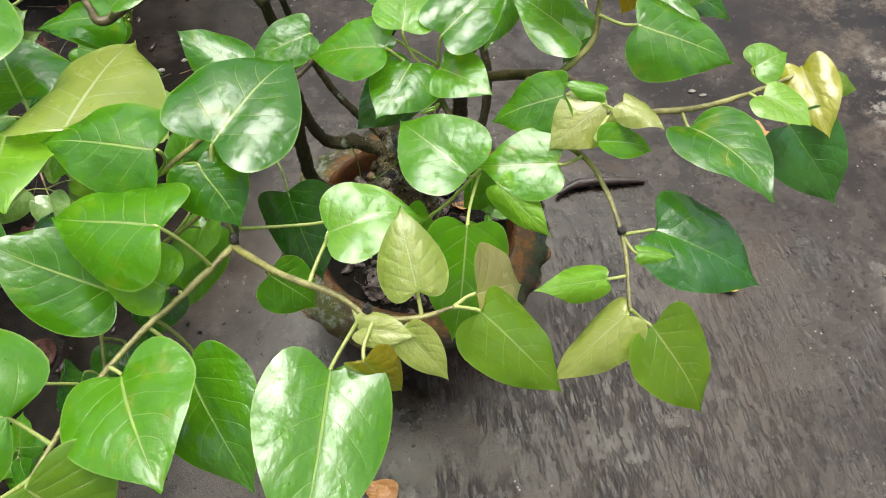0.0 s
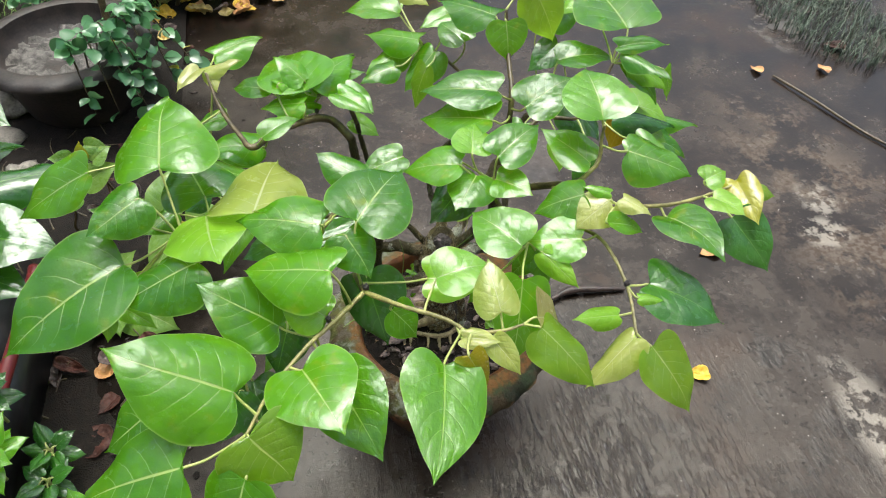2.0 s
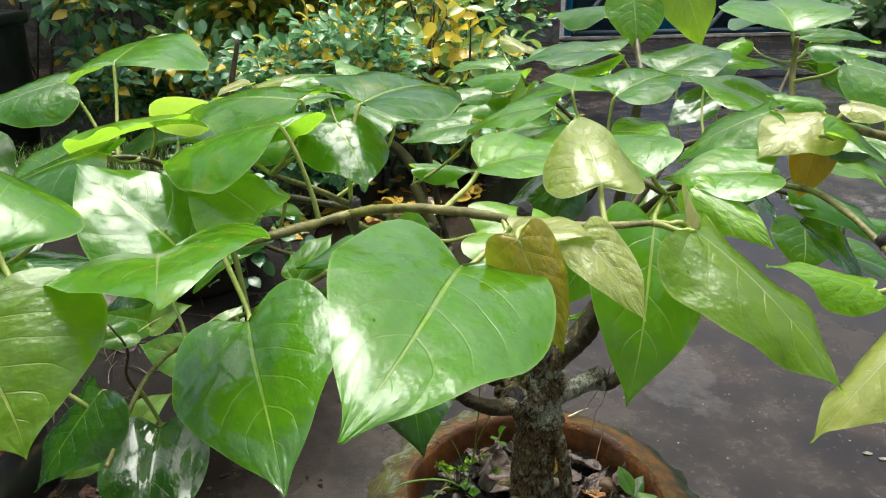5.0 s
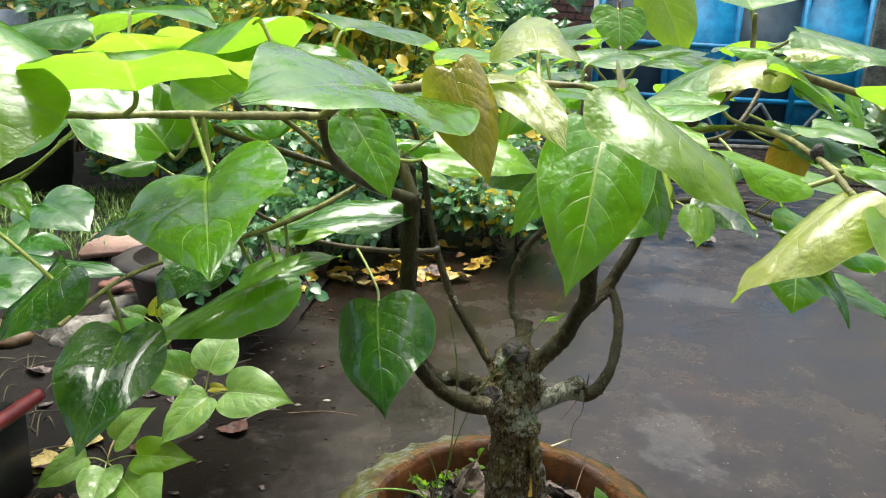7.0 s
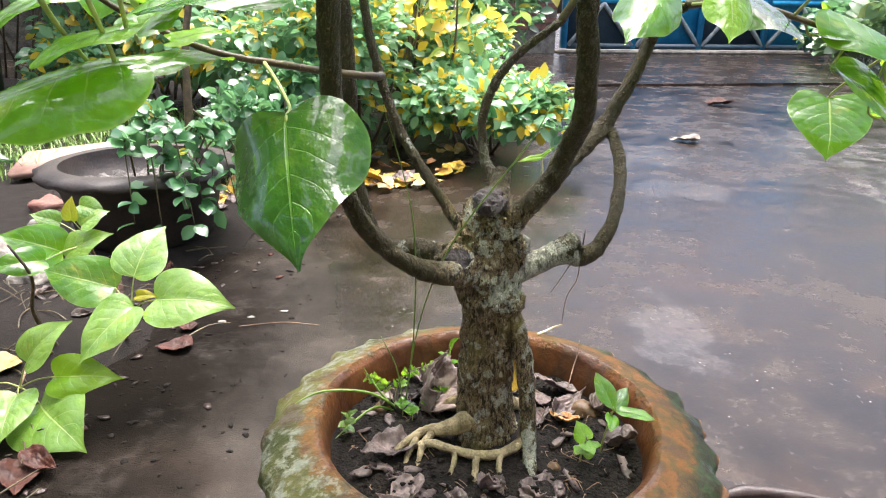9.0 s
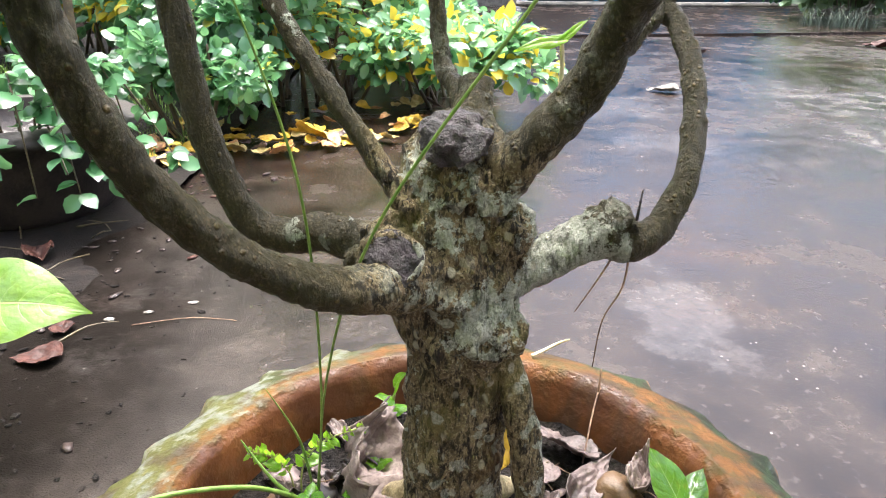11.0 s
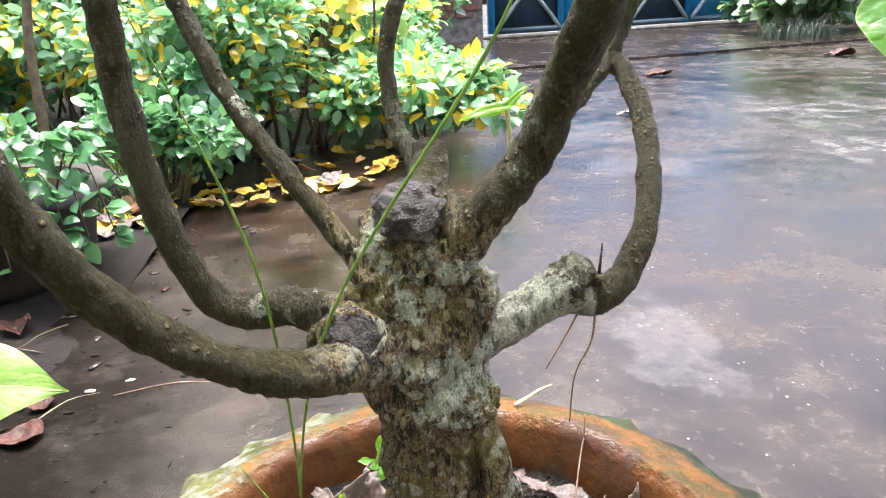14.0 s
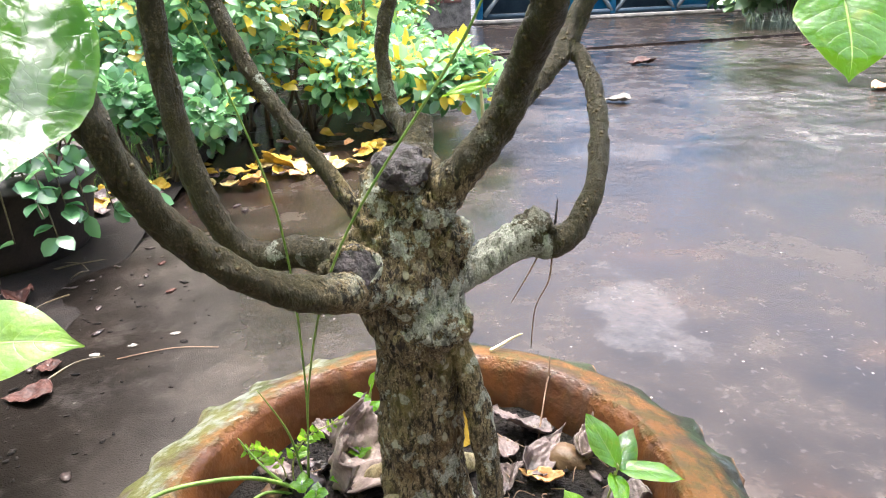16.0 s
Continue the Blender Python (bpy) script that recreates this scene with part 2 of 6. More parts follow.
def concrete_material():
    """Wet worn concrete: smooth films of water between rough, pale, scoured patches."""
    s = Nodes("wet_concrete")
    v = s.coords("Object")
    big, mid, fine = s.noise(1.1, v, 6.0, 0.62), s.noise(6.5, v, 8.0, 0.68), s.noise(60.0, v, 6.0, 0.66)
    grit = s.noise(420.0, v, 3.0)
    col = s.mix(s.ramp(big, 0.35, 0.65), (0.009, 0.0060, 0.0044), (0.024, 0.0168, 0.0125))
    col = s.mix(s.ramp(mid, 0.46, 0.66, 0.0, 0.8), col, (0.036, 0.0268, 0.0203))
    col = s.mix(s.ramp(mid, 0.47, 0.34, 0.0, 0.8), col, (0.005, 0.004, 0.0035))
    col = s.mix(s.ramp(fine, 0.52, 0.68, 0.0, 0.6), col, (0.005, 0.004, 0.0035))
    col = s.mix(s.ramp(fine, 0.44, 0.32, 0.0, 0.5), col, (0.05, 0.043, 0.04))
    # brown tint of leaf litter
    col = s.mix(s.ramp(s.noise(2.6, s.coords("Object", (1, 1.4, 1)), 5.0, 0.6), 0.52, 0.68, 0.0, 0.65), col, (0.034, 0.019, 0.011))
    # pale specks of grit
    speck = s.node("TexVoronoi", Scale=55.0, Vector=v).outputs["Distance"]
    col = s.mix(s.math("MULTIPLY", s.ramp(speck, 0.14, 0.05), s.ramp(s.noise(14.0, v), 0.54, 0.62)), col, (0.24, 0.22, 0.20))
    sep = s.node("SeparateXYZ", Vector=v)
    x, y = sep.outputs[0], sep.outputs[1]

    ragged = s.noise(10.0, v, 5.0, 0.55)

    def spot(cx, cy, rx, ry, edge=0.35, torn=0.0):
        dx = s.math("DIVIDE", s.math("SUBTRACT", x, cx), rx)
        dy = s.math("DIVIDE", s.math("SUBTRACT", y, cy), ry)
        d = s.math("SQRT", s.math("ADD", s.math("MULTIPLY", dx, dx), s.math("MULTIPLY", dy, dy)))
        d = s.math("ADD", d, s.math("MULTIPLY_ADD", mid, 1.3, -0.65))
        d = s.math("ADD", d, s.math("MULTIPLY_ADD", ragged, torn, -0.5 * torn))
        return s.ramp(d, 1.0 + edge, 1.0 - edge)

    # scoured brush marks beside the pot, their wet glints painted in pale
    lines = s.noise(52.0, s.coords("Object", (2.2, 0.3, 1)), 8.0, 0.8)
    broken = s.ramp(s.noise(20.0, v, 8.0, 0.75), 0.41, 0.55)
    brush_glint = s.math("MULTIPLY", s.math("MULTIPLY", s.ramp(lines, 0.515, 0.59), broken), spot(0.30, -0.30, 0.16, 0.30, 0.6))
    # short glossy ridges left by the broom, with a pale tint painting their glints
    ridge = s.noise(46.0, s.coords("Object", (1.9, 0.42, 1)), 5.0, 0.7)
    ridges = s.math("MULTIPLY", s.ramp(ridge, 0.46, 0.66), s.math("MULTIPLY", spot(0.30, -0.48, 0.65, 0.42, 0.5), s.ramp(s.noise(5.0, v, 5.0, 0.65), 0.40, 0.56)))
    col = s.mix(s.math("MULTIPLY", brush_glint, 0.42), col, (0.30, 0.285, 0.28))
    col = s.mix(s.math("MULTIPLY", ridges, 0.14), col, (0.10, 0.097, 0.108))
    # short pale scratches and the sparkle of wet ground, painted into the colour
    scratch_glint = s.noise(95.0, s.coords("Object", (1.0, 0.45, 1)), 3.0, 0.6)
    scratch_glint = s.math("MULTIPLY", s.ramp(scratch_glint, 0.645, 0.70), s.ramp(s.noise(3.3, v, 4.0), 0.44, 0.62))
    col = s.mix(s.math("MULTIPLY", scratch_glint, 0.18), col, (0.30, 0.285, 0.28))
    # pale cement stains
    pale = s.math("MAXIMUM", spot(0.41, 0.64, 0.075, 0.14, 0.3, 2.6), s.math("MAXIMUM", spot(0.80, 1.70, 0.16, 0.12, 0.16, 2.4), spot(0.73, 2.30, 0.22, 0.22, 0.16, 2.4)))
    col = s.mix(s.math("MULTIPLY", pale, s.ramp(fine, 0.7, 0.35, 0.10, 0.14)), col, (0.24, 0.225, 0.215))
    flake = s.math("MAXIMUM", s.math("MAXIMUM", spot(1.54, 1.62, 0.16, 0.14, 0.5), spot(1.85, 2.4, 0.35, 0.4, 0.6)), s.math("MAXIMUM", spot(1.55, 1.68, 0.16, 0.22), spot(1.5, 1.17, 0.10, 0.16)))
    flake = s.math("MULTIPLY", flake, s.ramp(s.noise(9.0, v, 6.0, 0.7), 0.5, 0.58))
    col = s.mix(s.math("MULTIPLY", flake, 0.22), col, (0.34, 0.32, 0.29))
    rust = s.math("MULTIPLY", spot(1.16, 0.30, 0.2, 0.5, 0.5), s.ramp(s.noise(9.0, v, 8.0, 0.7), 0.46, 0.58))
    col = s.mix(s.math("MULTIPLY", rust, 0.5), col, s.mix(s.ramp(fine, 0.4, 0.6), (0.06, 0.036, 0.018), (0.15, 0.12, 0.09)))
    worn = s.math("MAXIMUM", s.math("MAXIMUM", spot(1.12, 0.35, 0.05, 0.06), spot(1.07, 0.23, 0.06, 0.05)), spot(0.86, -0.28, 0.05, 0.16, 0.5))
    worn = s.math("MULTIPLY", worn, s.ramp(s.noise(24.0, v, 7.0, 0.7), 0.46, 0.54))
    col = s.mix(s.math("MULTIPLY", worn, 0.55), col, (0.30, 0.27, 0.23))
    # bed soil; its right-hand spots also paint in dark reflections of shrubs and basin
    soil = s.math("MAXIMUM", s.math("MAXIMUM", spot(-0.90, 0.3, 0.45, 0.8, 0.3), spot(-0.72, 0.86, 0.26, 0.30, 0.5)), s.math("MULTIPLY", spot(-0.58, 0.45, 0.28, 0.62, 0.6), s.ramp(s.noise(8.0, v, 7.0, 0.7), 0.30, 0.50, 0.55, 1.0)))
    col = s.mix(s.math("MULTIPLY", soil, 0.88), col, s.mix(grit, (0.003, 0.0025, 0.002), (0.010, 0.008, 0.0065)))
    film = s.ramp(s.math("ADD", s.math("MULTIPLY", mid, 0.55), s.math("MULTIPLY", big, 0.45)), 0.36, 0.62)
    rough = s.math("MULTIPLY_ADD", film, 0.22, 0.10)
    rough = s.math("ADD", rough, s.math("MULTIPLY", brush_glint, 0.25))
    rough = s.math("ADD", rough, s.math("MULTIPLY", soil, 0.4), clamp=True)
    h = s.math("ADD", s.math("MULTIPLY", mid, 0.26), s.math("ADD", s.math("MULTIPLY", fine, 0.15), s.math("MULTIPLY", s.math("MULTIPLY", grit, s.math("ADD", film, s.math("MULTIPLY", soil, 3.0))), 0.14)))
    h = s.math("ADD", h, s.math("ADD", s.math("MULTIPLY", brush_glint, 0.2), s.math("MULTIPLY", ridges, 0.26)))
    return s.finish(col, rough, h, 0.9, 0.006, Specular_IOR_Level=s.math("MULTIPLY_ADD", soil, -0.34, 0.37, clamp=True), Specular_Tint=(0.97, 0.945, 0.90))


def pot_material():
    """Glazed terracotta: orange inside, moss and grey lime on the broad rim, dark wet streaks."""
    s = Nodes("mossy_terracotta")
    v = s.coords("Object")
    n1, n2, n3 = s.noise(16.0, v, 5.0, 0.6), s.noise(75.0, v, 5.0, 0.6), s.noise(7.0, v, 3.0)
    col = s.mix(s.ramp(n1, 0.35, 0.65), (0.066, 0.023, 0.008), (0.17, 0.063, 0.018))
    col = s.mix(s.ramp(n2, 0.5, 0.66, 0.0, 0.7), col, (0.10, 0.045, 0.016))
    sep = s.node("SeparateXYZ", Vector=v)
    x, y, z = sep.outputs
    r = s.math("SQRT", s.math("ADD", s.math("MULTIPLY", x, x), s.math("MULTIPLY", y, y)))
    rr = s.math("ADD", r, s.math("ADD", s.math("MULTIPLY_ADD", n1, 0.04, -0.02), s.math("MULTIPLY_ADD", n2, 0.012, -0.006)))
    moss = s.math("MULTIPLY", s.ramp(rr, 0.149, 0.158), s.ramp(z, 0.12, 0.19))
    green = s.mix(s.ramp(n2, 0.4, 0.65), (0.013, 0.019, 0.008), (0.05, 0.066, 0.026))
    n4 = s.noise(130.0, v, 4.0, 0.6)
    lime = s.mix(s.ramp(n2, 0.47, 0.62), s.mix(s.ramp(n1, 0.4, 0.6), (0.03, 0.042, 0.011), (0.08, 0.088, 0.024)), (0.15, 0.165, 0.135))
    leftish = s.ramp(s.math("ADD", x, s.math("MULTIPLY_ADD", n3, 0.14, -0.07)), -0.02, -0.09)
    deep = s.mix(s.ramp(n1, 0.42, 0.58), (0.007, 0.015, 0.009), (0.014, 0.038, 0.016))
    deep = s.mix(s.ramp(s.noise(28.0, v, 4.0, 0.65), 0.55, 0.64, 0.0, 0.7), deep, (0.055, 0.075, 0.085))
    deep = s.mix(s.ramp(n4, 0.50, 0.62, 0.0, 0.7), deep, (0.006, 0.009, 0.006))
    rim = s.mix(leftish, deep, lime)
    # ochre algae between the lip and the green edge
    ochre = s.mix(s.ramp(n2, 0.42, 0.6), (0.15, 0.062, 0.014), (0.07, 0.048, 0.012))
    rim = s.mix(s.ramp(s.math("MULTIPLY_ADD", leftish, 0.016, rr), 0.188, 0.178, 0.0, 0.8), rim, ochre)
    crust = s.math("MULTIPLY", s.ramp(n4, 0.50, 0.60), s.ramp(s.noise(24.0, v, 3.0), 0.45, 0.6))
    rim = s.mix(s.math("MULTIPLY", crust, 0.55), rim, s.mix(leftish, (0.012, 0.015, 0.010), (0.24, 0.25, 0.21)))
    col = s.mix(s.math("MULTIPLY", moss, 0.92), col, rim)
    streak = s.noise(30.0, s.coords("Object", (1, 1, 0.15)), 4.0)
    col = s.mix(s.ramp(streak, 0.50, 0.64, 0.0, 0.75), col, (0.05, 0.03, 0.018))
    edge = s.math("MULTIPLY", s.ramp(s.math("ADD", r, s.math("MULTIPLY_ADD", n2, 0.006, -0.003)), 0.2035, 0.2065), s.ramp(n1, 0.38, 0.5))
    col = s.mix(s.math("MULTIPLY", edge, 0.75), col, (0.29, 0.16, 0.085))
    h = s.math("ADD", s.math("MULTIPLY", n1, 0.6), s.math("ADD", s.math("MULTIPLY", n2, 0.5), s.math("MULTIPLY", s.math("MULTIPLY", n4, moss), 0.7)))
    return s.finish(col, s.math("MULTIPLY_ADD", moss, 0.30, 0.34), h, 0.9, 0.0042, Specular_IOR_Level=s.math("MULTIPLY_ADD", moss, -0.25, 0.45))


BARK, TWIG, CONCRETE, POT = bark_material(), twig_material(), concrete_material(), pot_material()
YOUNGWOOD = plain("young_twig_bark", (0.10, 0.09, 0.03), (0.27, 0.25, 0.09), 0.42, 70, 0.5, 0.001)
GREENWOOD = plain("green_stem", (0.24, 0.30, 0.07), (0.36, 0.38, 0.13), 0.38, 80)
SOIL = plain("wet_soil", (0.004, 0.003, 0.0024), (0.016, 0.0115, 0.0085), 0.75, 60, 0.9, 0.006, Specular_IOR_Level=0.22)
ROOT = plain("root_bark", (0.13, 0.10, 0.045), (0.36, 0.30, 0.17), 0.5, 90, 0.8, 0.002)
CUT = plain("old_cut_wood", (0.008, 0.006, 0.007), (0.085, 0.068, 0.076), 0.5, 160, 0.9, 0.003)
DEAD = plain("dead_leaf", (0.04, 0.028, 0.025), (0.17, 0.125, 0.115), 0.5, 45, 0.5)
DEADDARK = plain("rotten_leaf", (0.014, 0.009, 0.008), (0.06, 0.04, 0.034), 0.4, 50, 0.6)
DEADPALE = plain("dry_pale_leaf", (0.12, 0.085, 0.075), (0.31, 0.245, 0.22), 0.6, 45, 0.5)
DEADRED = plain("fallen_leaf_red", (0.026, 0.009, 0.006), (0.065, 0.021, 0.013), 0.6, 40, 0.4, Specular_IOR_Level=0.3)
DEADTAN = plain("fallen_leaf_tan", (0.34, 0.15, 0.05), (0.5, 0.27, 0.1), 0.4, 40, 0.4)
YELLOW = plain("fallen_leaf_yellow", (0.42, 0.25, 0.012), (0.62, 0.42, 0.05), 0.4, 40, 0.3)
PALEYELLOW = plain("fallen_leaf_pale_yellow", (0.34, 0.24, 0.06), (0.5, 0.40, 0.16), 0.4, 40, 0.3)
STONE = plain("pebble_stone", (0.06, 0.035, 0.015), (0.135, 0.08, 0.038), 0.5, 50, 0.4)
IRONPOT = plain("dark_fired_clay", (0.010, 0.008, 0.007), (0.035, 0.025, 0.021), 0.58, 22, 0.5)
ASH = plain("grey_ash", (0.035, 0.032, 0.029), (0.16, 0.148, 0.135), 0.8, 55, 0.9, 0.006)
LIME = plain("rough_white_stone", (0.10, 0.09, 0.075), (0.28, 0.255, 0.22), 0.7, 25, 0.7, 0.004)
BRICK = plain("old_brick", (0.10, 0.045, 0.035), (0.22, 0.10, 0.075), 0.7, 18, 0.6, 0.004)
PLASTER = plain("unseen_wall_plaster", (0.30, 0.28, 0.25), (0.48, 0.45, 0.41), 0.8, 3, 0.4, 0.004)
MORTAR = plain("mossy_plaster", (0.07, 0.065, 0.055), (0.24, 0.22, 0.19), 0.75, 9, 0.7, 0.004)
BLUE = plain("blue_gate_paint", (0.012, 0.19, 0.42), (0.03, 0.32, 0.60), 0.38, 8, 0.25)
# gate sheet and bottom rail in shade, the shade put into the paint colour
GATESHADE = plain("gate_sheet_shadowed", (0.02, 0.045, 0.07), (0.045, 0.08, 0.11), 0.5, 7, 0.3)
BRACE = plain("weathered_brace", (0.14, 0.17, 0.18), (0.3, 0.33, 0.33), 0.5, 12, 0.3)
REDPIPE = plain("red_plastic", (0.11, 0.012, 0.014), (0.19, 0.022, 0.022), 0.35, 20, 0.1)
TERRA = plain("pink_tile", (0.36, 0.22, 0.17), (0.5, 0.33, 0.27), 0.6, 14, 0.4)
BLACKPLASTIC = plain("black_plastic", (0.006, 0.006, 0.007), (0.02, 0.02, 0.022), 0.35, 12, 0.2)
GREYCAN = plain("blue_grey_sheet", (0.14, 0.18, 0.25), (0.26, 0.3, 0.38), 0.5, 9, 0.2)
GRASS = plain("grass_blade", (0.10, 0.20, 0.03), (0.22, 0.34, 0.07), 0.45, 90, 0.1)
DRYGRASS = plain("grey_green_grass", (0.03, 0.052, 0.032), (0.10, 0.135, 0.09), 0.55, 60, 0.1)
TANTWIG = plain("tan_twig", (0.12, 0.07, 0.04), (0.3, 0.19, 0.12), 0.55, 60, 0.3)
WHITEROOT = plain("pale_root", (0.5, 0.42, 0.25), (0.65, 0.58, 0.4), 0.45, 60, 0.1)


def shrub_material(name, dark, light, yellow, share):
    s = Nodes(name)
    g = s.tree.nodes.new("ShaderNodeNewGeometry")
    rnd = g.outputs["Random Per Island"]
    col = s.mix(rnd, dark, light)
    pick = s.math("FRACT", s.math("MULTIPLY", rnd, 17.31))
    col = s.mix(s.math("LESS_THAN", pick, share), col, yellow)
    s.finish(col, 0.34, s.noise(120.0, s.coords()), 0.4, 0.001, Coat_Weight=0.9, Coat_Roughness=0.2, Coat_IOR=1.6)
    glow = s.node("BsdfTranslucent", Color=s.mix(0.3, col, (0.34, 0.60, 0.24)))
    both = s.tree.nodes.new("ShaderNodeMixShader")
    both.inputs[0].default_value = 0.4
    s.tree.links.new(s.bsdf.outputs[0], both.inputs[1])
    s.tree.links.new(glow.outputs[0], both.inputs[2])
    s.tree.links.new(both.outputs[0], s.out.inputs[0])
    return s.mat


SHRUB = shrub_material("shrub_leaf", (0.05, 0.20, 0.07), (0.28, 0.52, 0.26), (0.76, 0.54, 0.02), 0.18)
SHRUBDARK = shrub_material("shrub_leaf_dark", (0.025, 0.11, 0.035), (0.12, 0.30, 0.12), (0.5, 0.42, 0.03), 0.03)
SUCCULENT = shrub_material("thick_grey_green_leaf", (0.07, 0.14, 0.05), (0.2, 0.3, 0.14), (0.3, 0.36, 0.12), 0.05)
YELLOWSHRUB = shrub_material("yellowing_leaf", (0.16, 0.30, 0.04), (0.42, 0.50, 0.08), (0.80, 0.56, 0.02), 0.62)
CROTON = shrub_material("yellow_mottled_leaf", (0.12, 0.28, 0.04), (0.34, 0.5, 0.08), (0.78, 0.58, 0.02), 0.34)


# ---- building helpers ----
def thing(name, label, category, group="", kind="", at=(0, 0, 0)):
    ob = new(name)
    ob.empty_display_size = 0.05
    ob.location = at
    return tagged(ob, label, category, group, kind)


def mesh_of(name, bm, *mats, smooth=True):
    me = bpy.data.meshes.new(name)
    bm.to_mesh(me)
    bm.free()
    for m in mats:
        me.materials.append(m)
    for p in me.polygons:
        p.use_smooth = smooth
    return me


def part(name, bm, material, parent, label="", smooth=True):
    """One mesh part; its mesh is given in world coordinates."""
    ob = new(name, mesh_of(name, bm, material, smooth=smooth))
    ob.parent = parent
    if parent is not None:
        chain, p = Matrix(), parent
        while p is not None:
            chain = p.matrix_basis @ chain
            p = p.parent
        ob.matrix_parent_inverse = chain.inverted()
    return tagged(ob, label) if label else ob


def spline(points, radii, steps=5):
    """Catmull-Rom through the points; radii are carried along."""
    ps, out = [Vector(p) for p in points], []
    if isinstance(radii, (int, float)):
        radii = [radii] * len(ps)
    elif len(radii) == 2 and len(ps) > 2:
        radii = [radii[0] + (radii[1] - radii[0]) * i / (len(ps) - 1) for i in range(len(ps))]
    for i in range(len(ps) - 1):
        a, b, c, d = ps[max(i - 1, 0)], ps[i], ps[i + 1], ps[min(i + 2, len(ps) - 1)]
        for k in range(steps):
            t = k / steps
            q = 0.5 * (2 * b + (c - a) * t + (2 * a - 5 * b + 4 * c - d) * t * t + (3 * b - a - 3 * c + d) * t ** 3)
            out.append((q, radii[i] * (1 - t) + radii[i + 1] * t))
    out.append((ps[-1], radii[-1]))
    return out


def tube(bm, points, radii, segs=10, steps=5, lump=0.0, freq=30.0, cap=True, rough=0.0):
    """A rounded limb along the points, with a lumpy skin."""
    path = spline(points, radii, steps)
    rings, side = [], None
    for i, (p, r) in enumerate(path):
        way = (path[min(i + 1, len(path) - 1)][0] - path[max(i - 1, 0)][0]).normalized()
        if side is None:
            side = way.orthogonal().normalized()
        side = (side - way * side.dot(way)).normalized()
        up = way.cross(side)
        ring = []
        for k in range(segs):
            a = 2 * math.pi * k / segs
            d = side * math.cos(a) + up * math.sin(a)
            q = p + d * r
            if lump:
                q += d * r * lump * (noise.noise(q * freq) + 0.5 * noise.noise(q * freq * 2.7))
            if rough:
                w = Vector((q.x * 190, q.y * 190, q.z * 85))
                q += d * rough * (noise.noise(w) + 0.6 * noise.noise(w * 2.3) - 1.2 * max(0.0, 0.18 - abs(noise.noise(w * 0.8))) / 0.18)
            ring.append(bm.verts.new(q))
        rings.append(ring)
    for a, b in zip(rings, rings[1:]):
        for k in range(segs):
            bm.faces.new((a[k], a[(k + 1) % segs], b[(k + 1) % segs], b[k]))
    if cap:
        for ring, (p, r), s in ((rings[0], path[0], 0), (rings[-1], path[-1], 1)):
            way = (path[-1][0] - path[-2][0]).normalized() if s else (path[0][0] - path[1][0]).normalized()
            tip = bm.verts.new(p + way * r * 0.5)
            for k in range(segs):
                bm.faces.new((ring[k], ring[(k + 1) % segs], tip) if s else (ring[(k + 1) % segs], ring[k], tip))
    return bm


def roughen(bm, amount):
    """Fissured relief along the normals."""
    bm.normal_update()
    moves = []
    for v in bm.verts:
        w = Vector((v.co.x * 170, v.co.y * 170, v.co.z * 120))
        moves.append(v.normal * amount * (noise.noise(w) + 0.7 * noise.noise(w * 2.1) - 1.3 * max(0.0, 0.2 - abs(noise.noise(w * 0.7))) / 0.2))
    for v, d in zip(bm.verts, moves):
        v.co += d
    return bm


def blob(bm, centre, radius, squash=(1, 1, 1), sub=3, lump=0.25, freq=20.0, turn=(0, 0, 0)):
    got = bmesh.ops.create_icosphere(bm, subdivisions=sub, radius=1.0)["verts"]
    m = pose(*centre, *turn)
    for v in got:
        n = 1 + lump * noise.noise(v.co * 1.7 + Vector(centre) * freq) + 0.4 * lump * noise.noise(v.co * 4.1 + Vector(centre) * freq)
        v.co = m @ Vector((v.co.x * radius * squash[0] * n, v.co.y * radius * squash[1] * n, v.co.z * radius * squash[2] * n))
    return bm


def box(bm, x0, y0, z0, x1, y1, z1, bevel=0.0):
    made = bmesh.ops.create_cube(bm, size=1.0, matrix=Matrix.LocRotScale(((x0 + x1) / 2, (y0 + y1) / 2, (z0 + z1) / 2), None, (x1 - x0, y1 - y0, z1 - z0)))["verts"]
    if bevel:
        edges = list({e for v in made for e in v.link_edges})
        bmesh.ops.bevel(bm, geom=edges, offset=bevel, segments=2, affect="EDGES")
    return bm


# outline of a heart-shaped blade with a drip tip: half width along its length
WIDE = ((0.0, 0.0), (0.012, 0.30), (0.03, 0.50), (0.06, 0.69), (0.10, 0.835), (0.16, 0.945), (0.24, 1.0), (0.34, 0.985), (0.46, 0.895), (0.58, 0.745), (0.69, 0.56), (0.78, 0.385), (0.85, 0.235), (0.90, 0.13), (0.94, 0.066), (0.97, 0.03), (1.0, 0.0))


def half_width(s):
    """Smooth curve through the outline's points."""
    for i, ((a, x), (b, y)) in enumerate(zip(WIDE, WIDE[1:])):
        if s <= b:
            t = (s - a) / (b - a)
            (a0, x0), (b1, y1) = WIDE[max(i - 1, 0)], WIDE[min(i + 2, len(WIDE) - 1)]
            m0, m1 = (y - x0) / max(1e-6, b - a0) * (b - a), (y1 - x) / max(1e-6, b1 - a) * (b - a)
            return (2 * t ** 3 - 3 * t * t + 1) * x + (t ** 3 - 2 * t * t + t) * m0 + (3 * t * t - 2 * t ** 3) * y + (t ** 3 - t * t) * m1
    return 0.0


